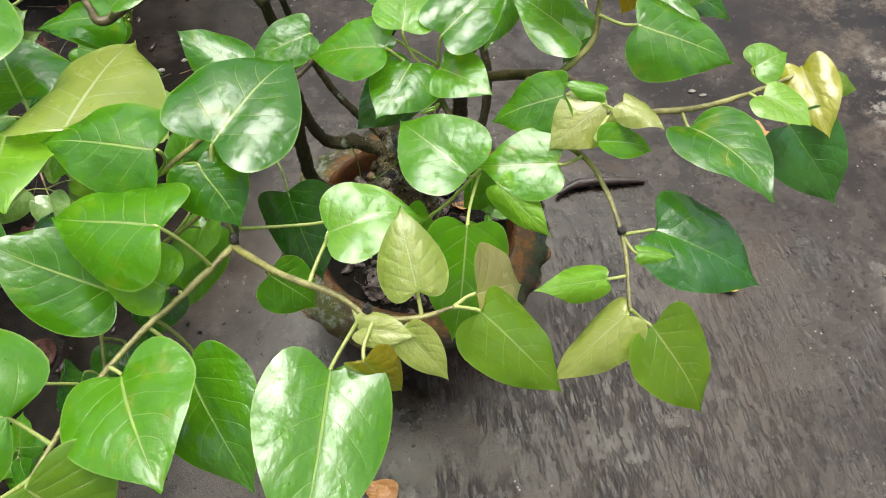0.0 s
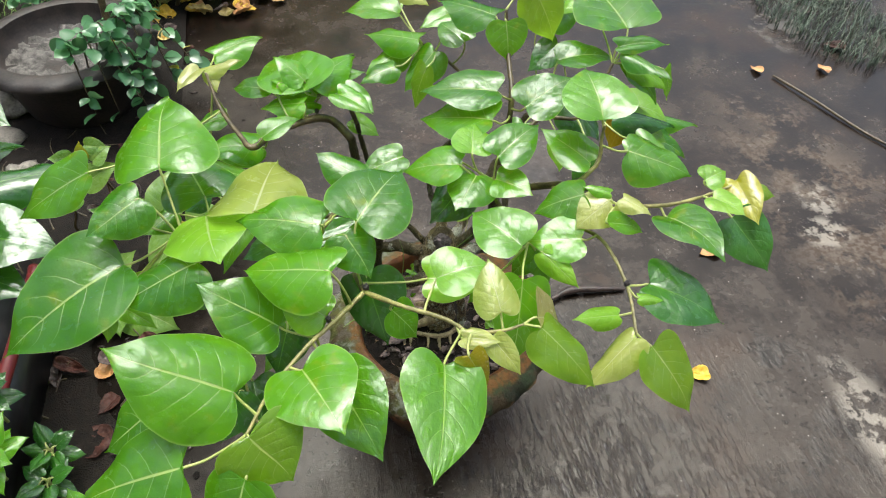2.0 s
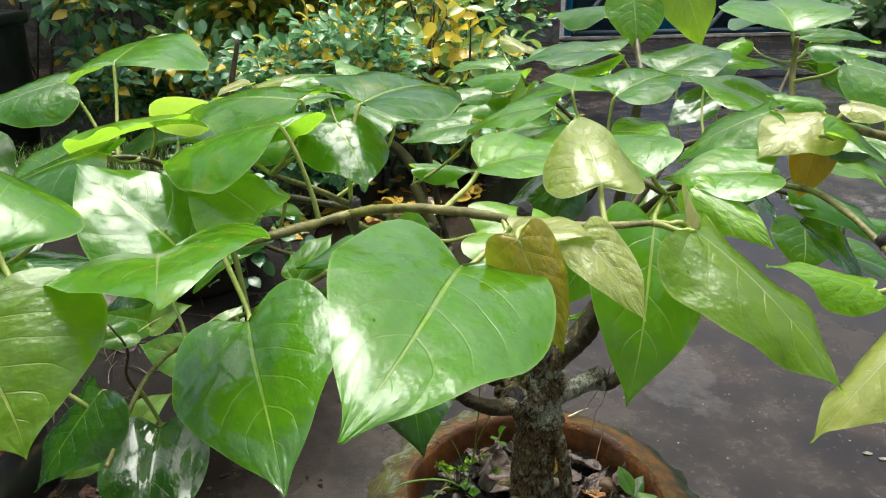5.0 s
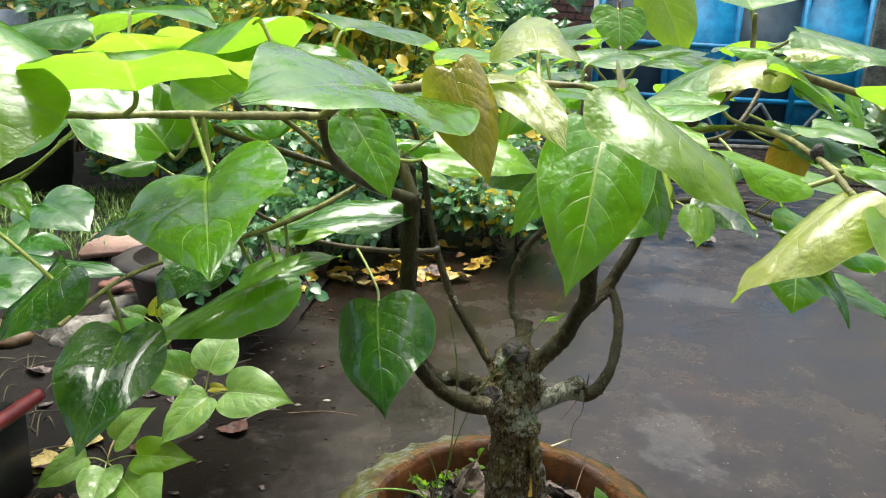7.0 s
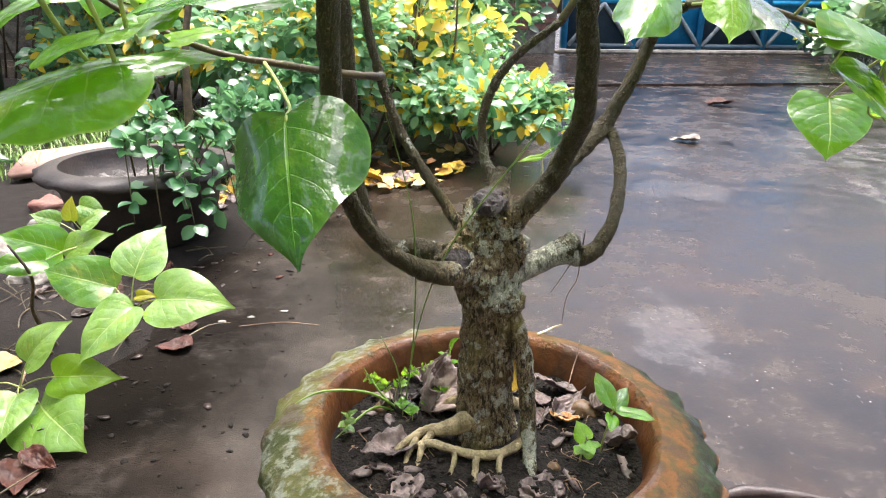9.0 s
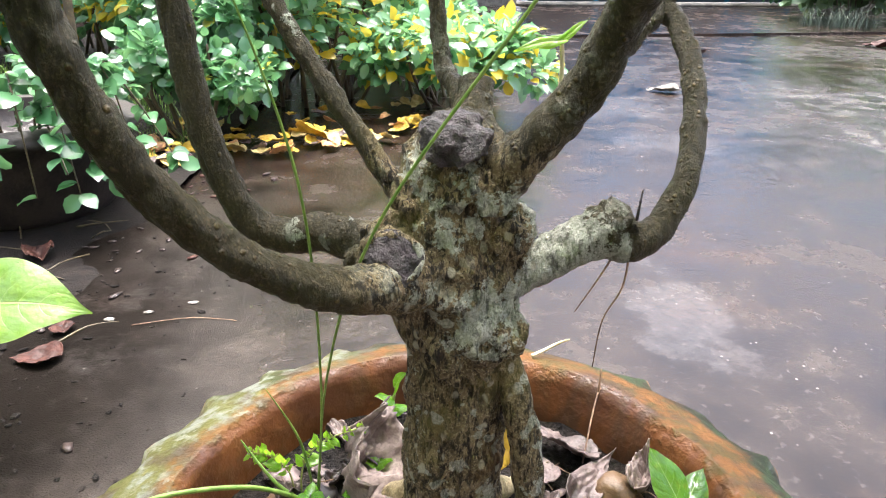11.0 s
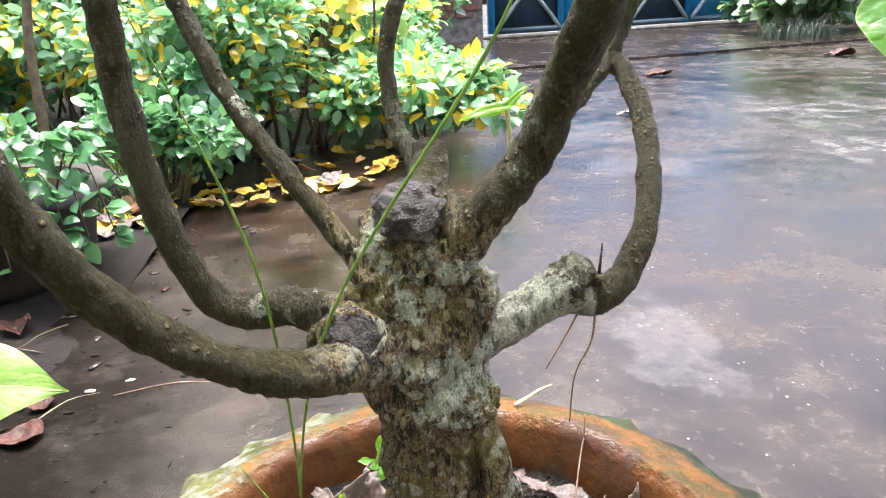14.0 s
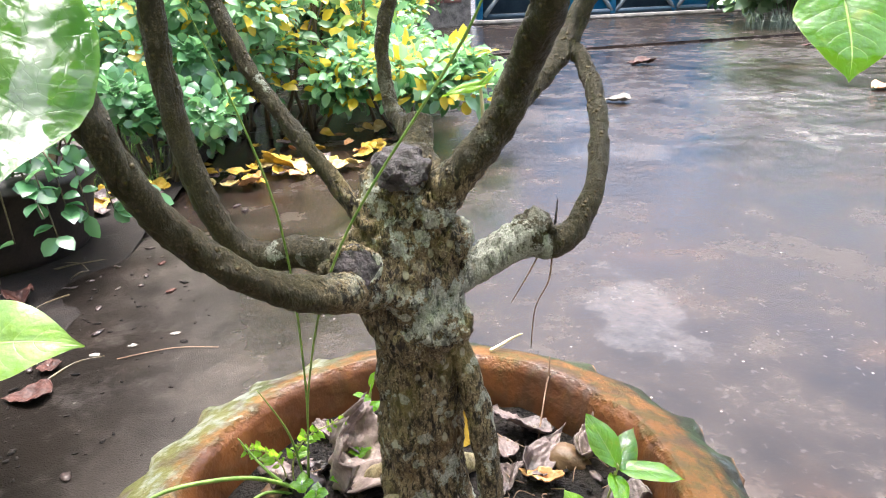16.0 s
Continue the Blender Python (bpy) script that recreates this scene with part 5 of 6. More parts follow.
# ---- in the pot ----
def crumpled(name, label, at, size, mat, seed, curl=0.5, turn=(0, 0, 0), slim=0.65, group=""):
    """A dry fallen leaf: a pointed blade, folded and buckled."""
    rg = random.Random(seed)
    bm = bmesh.new()
    n, m = 34, 24
    grid = []
    off = Vector((rg.uniform(0, 9), rg.uniform(0, 9), rg.uniform(0, 9)))
    for i in range(n + 1):
        s = i / n
        h = slim * half_width(min(1, s * 0.98 + 0.01)) * 0.5
        row = []
        for k in range(m + 1):
            u = 2 * k / m - 1
            x, y = h * u, s - 0.5
            z = curl * (abs(x) ** 1.5) * 1.3 + curl * 0.5 * (y * y) + 0.16 * curl * noise.noise(Vector((x * 5, y * 4, 0)) + off) + 0.06 * curl * (0.5 - abs(noise.noise(Vector((x * 11, y * 8, 0)) + off))) + 0.05 * curl * (0.4 - abs(noise.noise(Vector((x * 19, y * 13, 3)) + off))) + 0.03 * curl * noise.noise(Vector((x * 30, y * 30, 0)) + off) + 0.02
            row.append((Vector((x, y, z)) * size))
        grid.append(row)
    mtx = pose(*at, *turn)
    tops = [[bm.verts.new(mtx @ p) for p in row] for row in grid]
    for i in range(n):
        for k in range(m):
            bm.faces.new((tops[i][k], tops[i][k + 1], tops[i + 1][k + 1], tops[i + 1][k]))
    bmesh.ops.remove_doubles(bm, verts=bm.verts, dist=1e-5)
    bmesh.ops.solidify(bm, geom=bm.faces[:], thickness=0.0007)
    low = min(v.co.z for v in bm.verts)
    for v in bm.verts:
        v.co.z += at[2] - low
    return tagged(new(name, mesh_of(name, bm, mat)), label, "leaf", group)


POTLEAVES = "dry leaves in the pot"
crumpled("dead_leaf", "large crumpled grey-brown dead leaf on the soil", (-0.058, 0.07, 0.206), 0.07, DEADPALE, 3, 2.4, (30, 35, 10), 0.75, POTLEAVES)
crumpled("dead_leaf", "dry grey-pink dead leaf lying on the soil", (0.075, 0.085, 0.207), 0.05, DEAD, 4, 0.7, (10, 20, 60), 0.6, POTLEAVES)
crumpled("dead_leaf", "narrow dry brown leaf lying on the soil", (0.085, 0.055, 0.207), 0.055, DEAD, 6, 0.9, (0, 25, -40), 0.4, POTLEAVES)
crumpled("dead_leaf", "curled tan dead leaf beside a pebble", (0.120, 0.058, 0.208), 0.034, DEADPALE, 7, 2.2, (12, 0, -30), 0.5, POTLEAVES)
crumpled("dead_leaf", "crumpled dark purple-brown leaf on wet soil", (-0.092, -0.02, 0.201), 0.05, DEAD, 8, 0.9, (15, 0, 120), 0.7, POTLEAVES)
crumpled("dead_leaf", "small dry orange-brown leaf scrap on the soil", (0.078, 0.03, 0.207), 0.03, DEADTAN, 9, 0.8, (0, 10, 70), 0.5, POTLEAVES)
crumpled("dead_leaf", "dull brown leaf against the inner pot wall", (-0.07, -0.075, 0.2), 0.045, DEAD, 10, 0.8, (0, 10, 160), 0.6, POTLEAVES)
crumpled("dead_leaf", "dull mauve dry leaf piece on the soil", (0.06, 0.07, 0.206), 0.03, DEAD, 12, 0.6, (0, 0, 10), 0.6, POTLEAVES)
crumpled("dead_leaf", "small brown dry leaf on the pot soil", (0.05, -0.06, 0.198), 0.035, DEAD, 13, 0.6, (0, 0, 200), 0.6, POTLEAVES)
crumpled("yellow_leaf", "bright yellow leaf hanging behind the trunk", (0.030, 0.052, 0.232), 0.040, YELLOW, 14, 0.5, (80, 0, 35), 0.6)

rng = random.Random(91)
for k in range(26):
    a, r = rng.uniform(0, 6.283), rng.uniform(0.052, 0.130)
    x, y = r * math.cos(a), r * math.sin(a)
    crumpled("dead_leaf", "torn scrap of dark rotting leaf on wet soil", (x, y, 0.204 - 0.01 * max(0, -y / 0.14)), rng.uniform(0.014, 0.034), rng.choice((DEAD, DEAD, DEADDARK, DEADDARK, DEADPALE)), 300 + k, rng.uniform(0.6, 1.8), (rng.uniform(-25, 25), rng.uniform(-25, 25), rng.uniform(0, 360)), rng.uniform(0.35, 0.8), POTLEAVES)
# fine root fibres matted over the soil and up the wall
bm = bmesh.new()
for k in range(150):
    a, r = rng.uniform(0, 6.283), rng.uniform(0.03, 0.135)
    x, y = r * math.cos(a), r * math.sin(a)
    z = 0.207 - 0.012 * max(0, -y / 0.14)
    h, size = rng.uniform(0, 6.283), rng.uniform(0.006, 0.022)
    mid = Vector((x + math.cos(h) * size * 0.5, y + math.sin(h) * size * 0.5, z + rng.uniform(0.0, 0.004)))
    end = Vector((x + math.cos(h + rng.uniform(-0.8, 0.8)) * size, y + math.sin(h + rng.uniform(-0.8, 0.8)) * size, z))
    if end.xy.length < 0.14 and mid.xy.length < 0.14:
        tube(bm, [(x, y, z - 0.001), mid, end], [0.0005, 0.0003], 4, 3)
tagged(new("root_fibres", mesh_of("root_fibres", bm, TANTWIG)), "fine tangled root fibres over the pot soil", "roots", kind="stuff")

rng = random.Random(21)
for at, size, mat, label in (((0.104, 0.05, 0.206), 0.0135, STONE, "rounded brown pebble on the pot soil"), ((-0.078, 0.05, 0.206), 0.010, IRONPOT, "dark rounded lump of stone on soil"), ((-0.05, 0.115, 0.206), 0.009, STONE, "small brown pebble by the pot wall"), ((-0.1, 0.05, 0.205), 0.008, STONE, "small dull pebble on the soil"), ((0.06, -0.03, 0.2), 0.006, STONE, "tiny brown pebble in wet soil")):
    bm = blob(bmesh.new(), at, size, (1.1, 0.9, 0.8), 3, 0.35, 15)
    tagged(new("pebble", mesh_of("pebble", bm, mat)), label, "pebble", "pebbles in the pot")

bm = tube(bmesh.new(), [(0.066, 0.148, 0.2415), (0.076, 0.153, 0.243), (0.086, 0.156, 0.2465), (0.094, 0.154, 0.251)], [0.0013, 0.0013, 0.0011, 0.0005], 8, 6, 0.1, 60)
tagged(new("pale_root", mesh_of("pale_root", bm, WHITEROOT)), "pale cream root poking over the pot rim", "root")
bm = tube(bmesh.new(), [(0.088, 0.075, 0.207), (0.104, 0.108, 0.238), (0.112, 0.105, 0.232), (0.128, 0.075, 0.213)], [0.0006, 0.0006, 0.0005, 0.0004], 6, 6, 0.15, 90)
tube(bm, [(0.104, 0.108, 0.238), (0.106, 0.114, 0.252)], [0.0007, 0.0004], 6, 3)
tagged(new("dry_twig", mesh_of("dry_twig", bm, TANTWIG)), "thin bent dry twig leaning on the pot wall", "twig")


def sprout(name, label, stem, leaves, kind, seed, thick=0.001, category="plant", group=""):
    """A small plant: a stem with blades on short stalks."""
    rg = random.Random(seed)
    p = thing(name, label, category, group)
    part("stem", tube(bmesh.new(), stem, [thick, thick * 0.6], 7, 6), GREENWOOD, p)
    pts = [q for q, _ in spline(stem, thick, 8)]
    for base, tip, width in leaves:
        ob = put_leaf(p, base, tip, width, rg.uniform(-10, 10), kind, rg, long=width < 0.6)
        b = Vector(base)
        root = min(pts, key=lambda q: (q - b).length + 0.3 * max(0, q.z - b.z))
        part("leaf_stalk", tube(bmesh.new(), [root, (root + b) / 2 + Vector((0, 0, 0.003)), b], [thick * 0.7, thick * 0.5, thick * 0.45], 6, 4), GREENWOOD, ob)
    return p


sprout("seedling", "bright green weed seedling with oval leaves in the pot", [(0.105, -0.01, 0.196), (0.108, -0.012, 0.225), (0.112, -0.014, 0.25)],
       [((0.112, -0.014, 0.252), (0.098, 0.006, 0.278), 0.58), ((0.113, -0.014, 0.250), (0.146, -0.03, 0.252), 0.55), ((0.112, -0.012, 0.252), (0.13, 0.008, 0.262), 0.6), ((0.11, -0.014, 0.246), (0.104, -0.04, 0.246), 0.55)], "g", 31)
sprout("seedling", "tiny light green weed with round leaves in the pot", [(0.085, -0.02, 0.196), (0.086, -0.024, 0.215), (0.088, -0.026, 0.228)],
       [((0.088, -0.026, 0.228), (0.08, -0.014, 0.24), 0.85), ((0.087, -0.026, 0.222), (0.1, -0.034, 0.228), 0.8), ((0.086, -0.024, 0.216), (0.076, -0.036, 0.22), 0.8), ((0.087, -0.026, 0.224), (0.092, -0.042, 0.224), 0.8), ((0.086, -0.024, 0.212), (0.1, -0.016, 0.218), 0.85)], "y", 32)
sprout("seedling", "small dark green sprout behind the dead leaf", [(-0.035, 0.115, 0.2), (-0.034, 0.113, 0.222), (-0.032, 0.112, 0.24)],
       [((-0.032, 0.112, 0.24), (-0.024, 0.108, 0.256), 0.75), ((-0.034, 0.113, 0.232), (-0.046, 0.108, 0.238), 0.75), ((-0.034, 0.113, 0.225), (-0.022, 0.105, 0.228), 0.7), ((-0.036, 0.113, 0.217), (-0.05, 0.103, 0.22), 0.75), ((-0.036, 0.11, 0.208), (-0.045, 0.094, 0.208), 0.8)], "g", 33)
leaflet_rng = random.Random(19)
for seed, stem in enumerate(([(-0.088, 0.055, 0.2), (-0.086, 0.056, 0.226), (-0.074, 0.056, 0.244), (-0.050, 0.054, 0.256)], [(-0.092, 0.056, 0.2), (-0.094, 0.056, 0.222), (-0.104, 0.057, 0.234), (-0.116, 0.056, 0.238)])):
    frond = [q for q, _ in spline(stem, 0.0006, 8)][9:]
    blades = []
    for i, q in enumerate(frond):
        if i % 3 == 1:
            continue
        size = 0.0105 * (1 - 0.5 * i / len(frond)) * leaflet_rng.uniform(0.6, 1.25)
        way = (frond[min(i + 1, len(frond) - 1)] - frond[max(i - 1, 0)]).normalized()
        for side in (1, -1):
            out = (way.cross(Vector((0, 1, 0))).normalized() * side + way * leaflet_rng.uniform(0.2, 1.0) + Vector((0, leaflet_rng.uniform(-0.9, 0.2), leaflet_rng.uniform(-0.3, 0.4)))).normalized()
            blades.append((q + out * 0.0015, q + out * size, 0.62))
    sprout("feathery_weed", "feathery bright green weed standing in the pot", stem, blades, "y", 34 + seed, 0.0006)
for seed, (x, y) in enumerate(((-0.042, 0.070), (-0.054, 0.044), (-0.080, 0.042), (-0.070, 0.030))):
    sprout("seedling", "tiny two-leaved green weed seedling on pot soil", [(x, y, 0.2), (x + 0.001, y - 0.001, 0.21), (x, y - 0.002, 0.218)],
           [((x, y - 0.002, 0.218), (x + 0.009, y - 0.007, 0.223), 0.85), ((x, y - 0.002, 0.217), (x - 0.008, y - 0.006, 0.221), 0.9), ((x, y - 0.002, 0.218), (x + 0.001, y + 0.007, 0.222), 0.85)], "g", 60 + seed, 0.0006, "plant", "tiny weeds in the pot")


sprout("seedling", "tiny pale green sprig against the inner pot wall", [(-0.133, 0.015, 0.2), (-0.131, 0.012, 0.215), (-0.128, 0.008, 0.228)],
       [((-0.128, 0.008, 0.228), (-0.118, 0.004, 0.234), 0.7), ((-0.128, 0.008, 0.227), (-0.134, 0.0, 0.234), 0.7), ((-0.130, 0.010, 0.220), (-0.120, 0.002, 0.222), 0.75), ((-0.131, 0.012, 0.214), (-0.138, 0.004, 0.215), 0.75), ((-0.132, 0.013, 0.208), (-0.122, 0.006, 0.208), 0.75)], "w", 67, 0.0006)


def grass_blade(pts, r0, label):
    bm = tube(bmesh.new(), pts, [r0, r0 * 0.9, r0 * 0.25] if len(pts) == 3 else [r0] * (len(pts) - 1) + [r0 * 0.2], 5, 9)
    tagged(new("grass_stalk", mesh_of("grass_stalk", bm, GRASS)), label, "grass", "grass stalks in the pot")


grass_blade([(-0.079, 0.052, 0.2), (-0.068, 0.03, 0.3), (-0.067, 0.0, 0.42), (-0.088, -0.03, 0.52)], 0.0007, "tall thin green grass stalk bending over the pot")
grass_blade([(-0.078, 0.055, 0.2), (-0.064, 0.02, 0.31), (-0.036, -0.03, 0.41), (0.018, -0.06, 0.5), (0.03, -0.065, 0.53)], 0.00065, "tall thin green grass stalk crossing before the trunk")
grass_blade([(-0.082, 0.055, 0.2), (-0.11, 0.03, 0.236), (-0.15, 0.01, 0.25), (-0.175, 0.0, 0.243)], 0.0014, "broad pale green grass blade lying over the rim")
grass_blade([(-0.08, 0.05, 0.2), (-0.1, 0.045, 0.225), (-0.118, 0.05, 0.252)], 0.0013, "short green grass blade in the pot")
grass_blade([(-0.083, 0.05, 0.2), (-0.105, 0.04, 0.214), (-0.125, 0.02, 0.21), (-0.14, 0.0, 0.205)], 0.0012, "arched pale grass blade over the soil")
grass_blade([(-0.08, 0.056, 0.2), (-0.085, 0.05, 0.25), (-0.1, 0.045, 0.29)], 0.0009, "thin upright grass stalk in the pot")


# ---- on the ground ----
FALLEN = "fallen leaves on the concrete"
for at, size, mat, turn, label in (
    ((-0.666, 0.158, 0.001), 0.055, DEADTAN, 20, "tan fallen leaf on dark wet ground"), ((-0.651, 0.069, 0.001), 0.05, DEADRED, 140, "brown fallen leaf on dark wet ground"),
    ((-0.679, -0.002, 0.001), 0.09, DEADRED, 70, "broad orange-brown fallen leaf on wet ground"), ((-0.582, 0.177, 0.001), 0.075, DEADRED, 200, "dull red fallen leaf on wet ground"),
    ((1.274, 0.935, 0.001), 0.045, DEADTAN, 30, "small tan fallen leaf on concrete"), ((0.737, 0.224, 0.001), 0.06, DEADTAN, 100, "orange-brown fallen leaf on wet concrete"),
    ((-0.12, -0.332, 0.001), 0.06, DEADTAN, 60, "tan fallen leaf before the pot"), ((0.545, -0.093, 0.001), 0.05, YELLOW, 80, "small yellow-brown fallen leaf on concrete"),
    ((-0.522, 0.53, 0.001), 0.065, DEADRED, 95, "dark red fallen leaf on wet concrete"), ((-0.525, 0.614, 0.001), 0.045, DEADRED, 20, "small red-brown fallen leaf on concrete"),
    ((-0.19, 1.684, 0.001), 0.09, YELLOW, 160, "yellow fallen leaf on wet concrete"), ((-0.16, 1.8, 0.001), 0.07, YELLOW, 40, "yellow-green fallen leaf on wet concrete"),
    ((1.72, 3.85, 0.001), 0.2, DEADRED, 100, "curled reddish fallen leaf far on the yard"), ((1.086, 2.588, 0.001), 0.14, LIME, 70, "pale dry leaf lying on wet concrete"),
    ((3.3, 4.4, 0.001), 0.24, DEADRED, 70, "dull brown fallen leaf near the slab"), ((2.35, 2.55, 0.001), 0.14, DEADTAN, 120, "orange fallen leaf on pale stained concrete"),
    ((1.5, 0.9, 0.001), 0.05, DEADTAN, 10, "tan fallen leaf beside the dry stick"), ((1.62, 1.02, 0.001), 0.08, DEADRED, 50, "brown fallen leaf beside the grass tuft"),
):
    crumpled("fallen_leaf", label, at, size, mat, int(abs(at[0] * 977 + at[1] * 331)), 0.55, (0, 0, turn), 0.75, FALLEN)
for at in ((-0.419, 0.661), (-0.47, 0.64), (-0.36, 0.69), (0.66, 0.36), (0.68, 0.345)):
    bm = blob(bmesh.new(), (at[0], at[1], 0.0015), 0.0065, (1.3, 0.75, 0.2), 2, 0.5, 30)
    tagged(new("white_petal", mesh_of("white_petal", bm, LIME)), "small white petal on wet concrete", "petal", "white petals")

bm = tube(bmesh.new(), [(1.31, 0.89, 0.006), (1.36, 0.76, 0.009), (1.43, 0.57, 0.006), (1.53, 0.38, 0.008)], [0.004, 0.0043, 0.004, 0.0025], 8, 8, 0.25, 25)
tagged(new("dry_stick", mesh_of("dry_stick", bm, TWIG)), "long thin dry stick on wet concrete", "stick")
bm = tube(bmesh.new(), [(0.30, 0.15, 0.012), (0.35, 0.165, 0.014), (0.42, 0.158, 0.012), (0.48, 0.15, 0.006)], [0.004, 0.009, 0.008, 0.003], 10, 8, 0.25, 25)
tagged(new("dry_stick", mesh_of("dry_stick", bm, DEADDARK)), "short dark stick lying beside the pot", "stick")
for pts in ([(-0.43, 0.62, 0.002), (-0.35, 0.64, 0.002), (-0.28, 0.63, 0.002)],):
    tagged(new("straw", mesh_of("straw", tube(bmesh.new(), pts, 0.0006, 6, 5), TANTWIG)), "thin pale straw on wet concrete", "straw")


# leaf litter and crumbs along the bed's edge
rng = random.Random(303)
for mat, count, label in ((SOIL, 240, "dark crumbs of earth along the bed edge"), (DEADDARK, 170, "brown scraps of leaf litter on wet ground"), (DEADRED, 30, "reddish scraps of leaf litter on wet ground")):
    bm = bmesh.new()
    for _ in range(count):
        y = rng.uniform(-0.4, 1.4)
        x = -0.62 - 0.1 * math.sin(y * 3) + rng.gauss(0, 0.16)
        if x > -0.33:
            continue
        size = rng.uniform(0.002, 0.007) * (1.6 if mat is not SOIL else 1.0)
        blob(bm, (x, y, 0.002), size, (1.2, rng.uniform(0.5, 0.9), 0.2), 1, 0.9, 40, (0, 0, rng.uniform(0, 180)))
    tagged(new("litter", mesh_of("litter", bm, mat)), label, "litter", kind="stuff")


# ---- left bed ----
def leaf_cloud(name, label, mat, count, place, size, seed, slim=0.55, kind="stuff", category="shrub", up=0.5):
    """Many small bent leaves as one mesh. place(rng) gives a point and an outward way."""
    rg = random.Random(seed)
    verts, faces = [], []
    for _ in range(count):
        p, out = place(rg)
        way = (Vector(out) + Vector((rg.uniform(-1, 1), rg.uniform(-1, 1), rg.uniform(-0.7, 0.6)))).normalized()
        nrm = Vector((rg.uniform(-0.6, 0.6), rg.uniform(-0.9, 0.3), 1)) * up + Vector((rg.uniform(-0.5, 0.5), rg.uniform(-0.5, 0.5), 0))
        side = way.cross(nrm)
        if side.length < 1e-3:
            continue
        side.normalize()
        nrm = side.cross(way)
        s = size * rg.uniform(0.6, 1.25)
        w = s * slim * 0.5
        base = len(verts)
        p = Vector(p)
        for t, h, z in ((0, 0.05, 0), (0.22, 0.8, 0.04), (0.5, 1.0, 0.07), (0.78, 0.7, 0.03)):
            c = p + way * s * t
            for k in (-1, 0, 1):
                verts.append(c + side * w * h * k + nrm * s * (z + 0.08 * abs(k)))
        verts.append(p + way * s - nrm * s * 0.05)
        for i in range(3):
            a = base + 3 * i
            faces += [(a, a + 1, a + 4, a + 3), (a + 1, a + 2, a + 5, a + 4)]
        faces += [(base + 9, base + 10, base + 12), (base + 10, base + 11, base + 12)]
    me = bpy.data.meshes.new(name)
    me.from_pydata(verts, [], faces)
    me.materials.append(mat)
    for p in me.polygons:
        p.use_smooth = True
    return new(name, me)


def bush(name, label, centre, spread, height, mat, count, size, seed, stems=7, slim=0.55, up=0.5, lobes=9, droop=0.0):
    """A shrub: several stems and a crown of many leaves in uneven clumps."""
    rg = random.Random(seed)
    p = thing(name, label, "shrub")
    tips = []
    for _ in range(stems):
        a = rg.uniform(0, 6.28)
        r = rg.uniform(0.3, 1.0)
        top = Vector((centre[0] + spread[0] * r * math.cos(a), centre[1] + spread[1] * r * math.sin(a), centre[2] + height * rg.uniform(0.55, 1.0)))
        foot = Vector((centre[0] + spread[0] * 0.35 * r * math.cos(a), centre[1] + spread[1] * 0.35 * r * math.sin(a), centre[2]))
        mid = (foot + top) / 2 + Vector((rg.uniform(-1, 1), rg.uniform(-1, 1), 0)) * 0.12 * height
        part("stem", tube(bmesh.new(), [foot, mid, top], [0.009, 0.006, 0.003], 7, 5, 0.2, 20), TWIG, p)
        tips.append(top)
    clumps = [(t + Vector((rg.uniform(-1, 1) * spread[0], rg.uniform(-1, 1) * spread[1], -rg.random() * height * 0.7)) * 0.45, rg.uniform(0.6, 1.15)) for t in tips for _ in range(max(1, lobes // 3))]
    clumps = [(c if c.z > centre[2] + 0.04 else Vector((c.x, c.y, centre[2] + 0.06)), k) for c, k in clumps]

    def place(r):
        c, k = r.choice(clumps)
        d = Vector((r.gauss(0, 1), r.gauss(0, 1), r.gauss(0, 0.8)))
        d.normalize()
        q = c + Vector((d.x * spread[0], d.y * spread[1], d.z * height * 0.5)) * 0.34 * k * r.random() ** 0.4
        q.z = max(q.z, centre[2] + 0.015 - droop)
        return q, d

    ob = leaf_cloud("foliage", "", mat, count, place, size, seed + 1, slim, up=up)
    ob.parent = p
    ob["kind"] = "stuff"
    return p


bush("shrub", "leafy green shrub with yellowing leaves behind the yard edge", (-0.42, 2.35, 0), (0.62, 0.5), 0.75, SHRUB, 6200, 0.052, 41, 10, 0.6)
bush("shrub", "light green low shrub at the concrete's edge", (0.12, 2.35, 0), (0.36, 0.4), 0.42, SHRUB, 2800, 0.055, 42, 8, 0.6)
bush("shrub", "yellow and green mottled tall shrub in the bed", (-0.7, 3.1, 0), (0.8, 0.5), 1.35, CROTON, 4600, 0.09, 43, 12, 0.45)
bush("shrub", "dark green hedge-like shrub before the wall", (-0.1, 4.4, 0), (0.55, 0.6), 1.25, SHRUBDARK, 3600, 0.085, 44, 10, 0.6)
# next two bushes made taller than seen, so the left floor reflects less sky
bush("shrub", "dense green shrub filling the far bed", (-1.9, 3.6, 0), (1.1, 0.7), 2.5, SHRUB, 6000, 0.09, 45, 12, 0.55)
bush("shrub", "tall dark leafy bush against the far wall", (-3.6, 4.8, 0), (1.7, 1.0), 4.3, SHRUBDARK, 6500, 0.16, 46, 12, 0.55)
bush("shrub", "small-leaved glossy shrub growing beside the clay basin", (-0.64, 1.66, 0), (0.26, 0.22), 0.40, SHRUBDARK, 2000, 0.042, 47, 10, 0.78, lobes=9)
bush("shrub", "leafy small shrub behind the pale grass patch", (-1.35, 2.9, 0), (0.6, 0.35), 0.55, SHRUB, 2600, 0.065, 51, 9, 0.6)
bush("shrub", "sparse shrub with large drooping yellow leaves", (-0.30, 2.35, 0), (0.45, 0.25), 0.8, YELLOWSHRUB, 150, 0.078, 52, 9, 0.6, up=0.35)
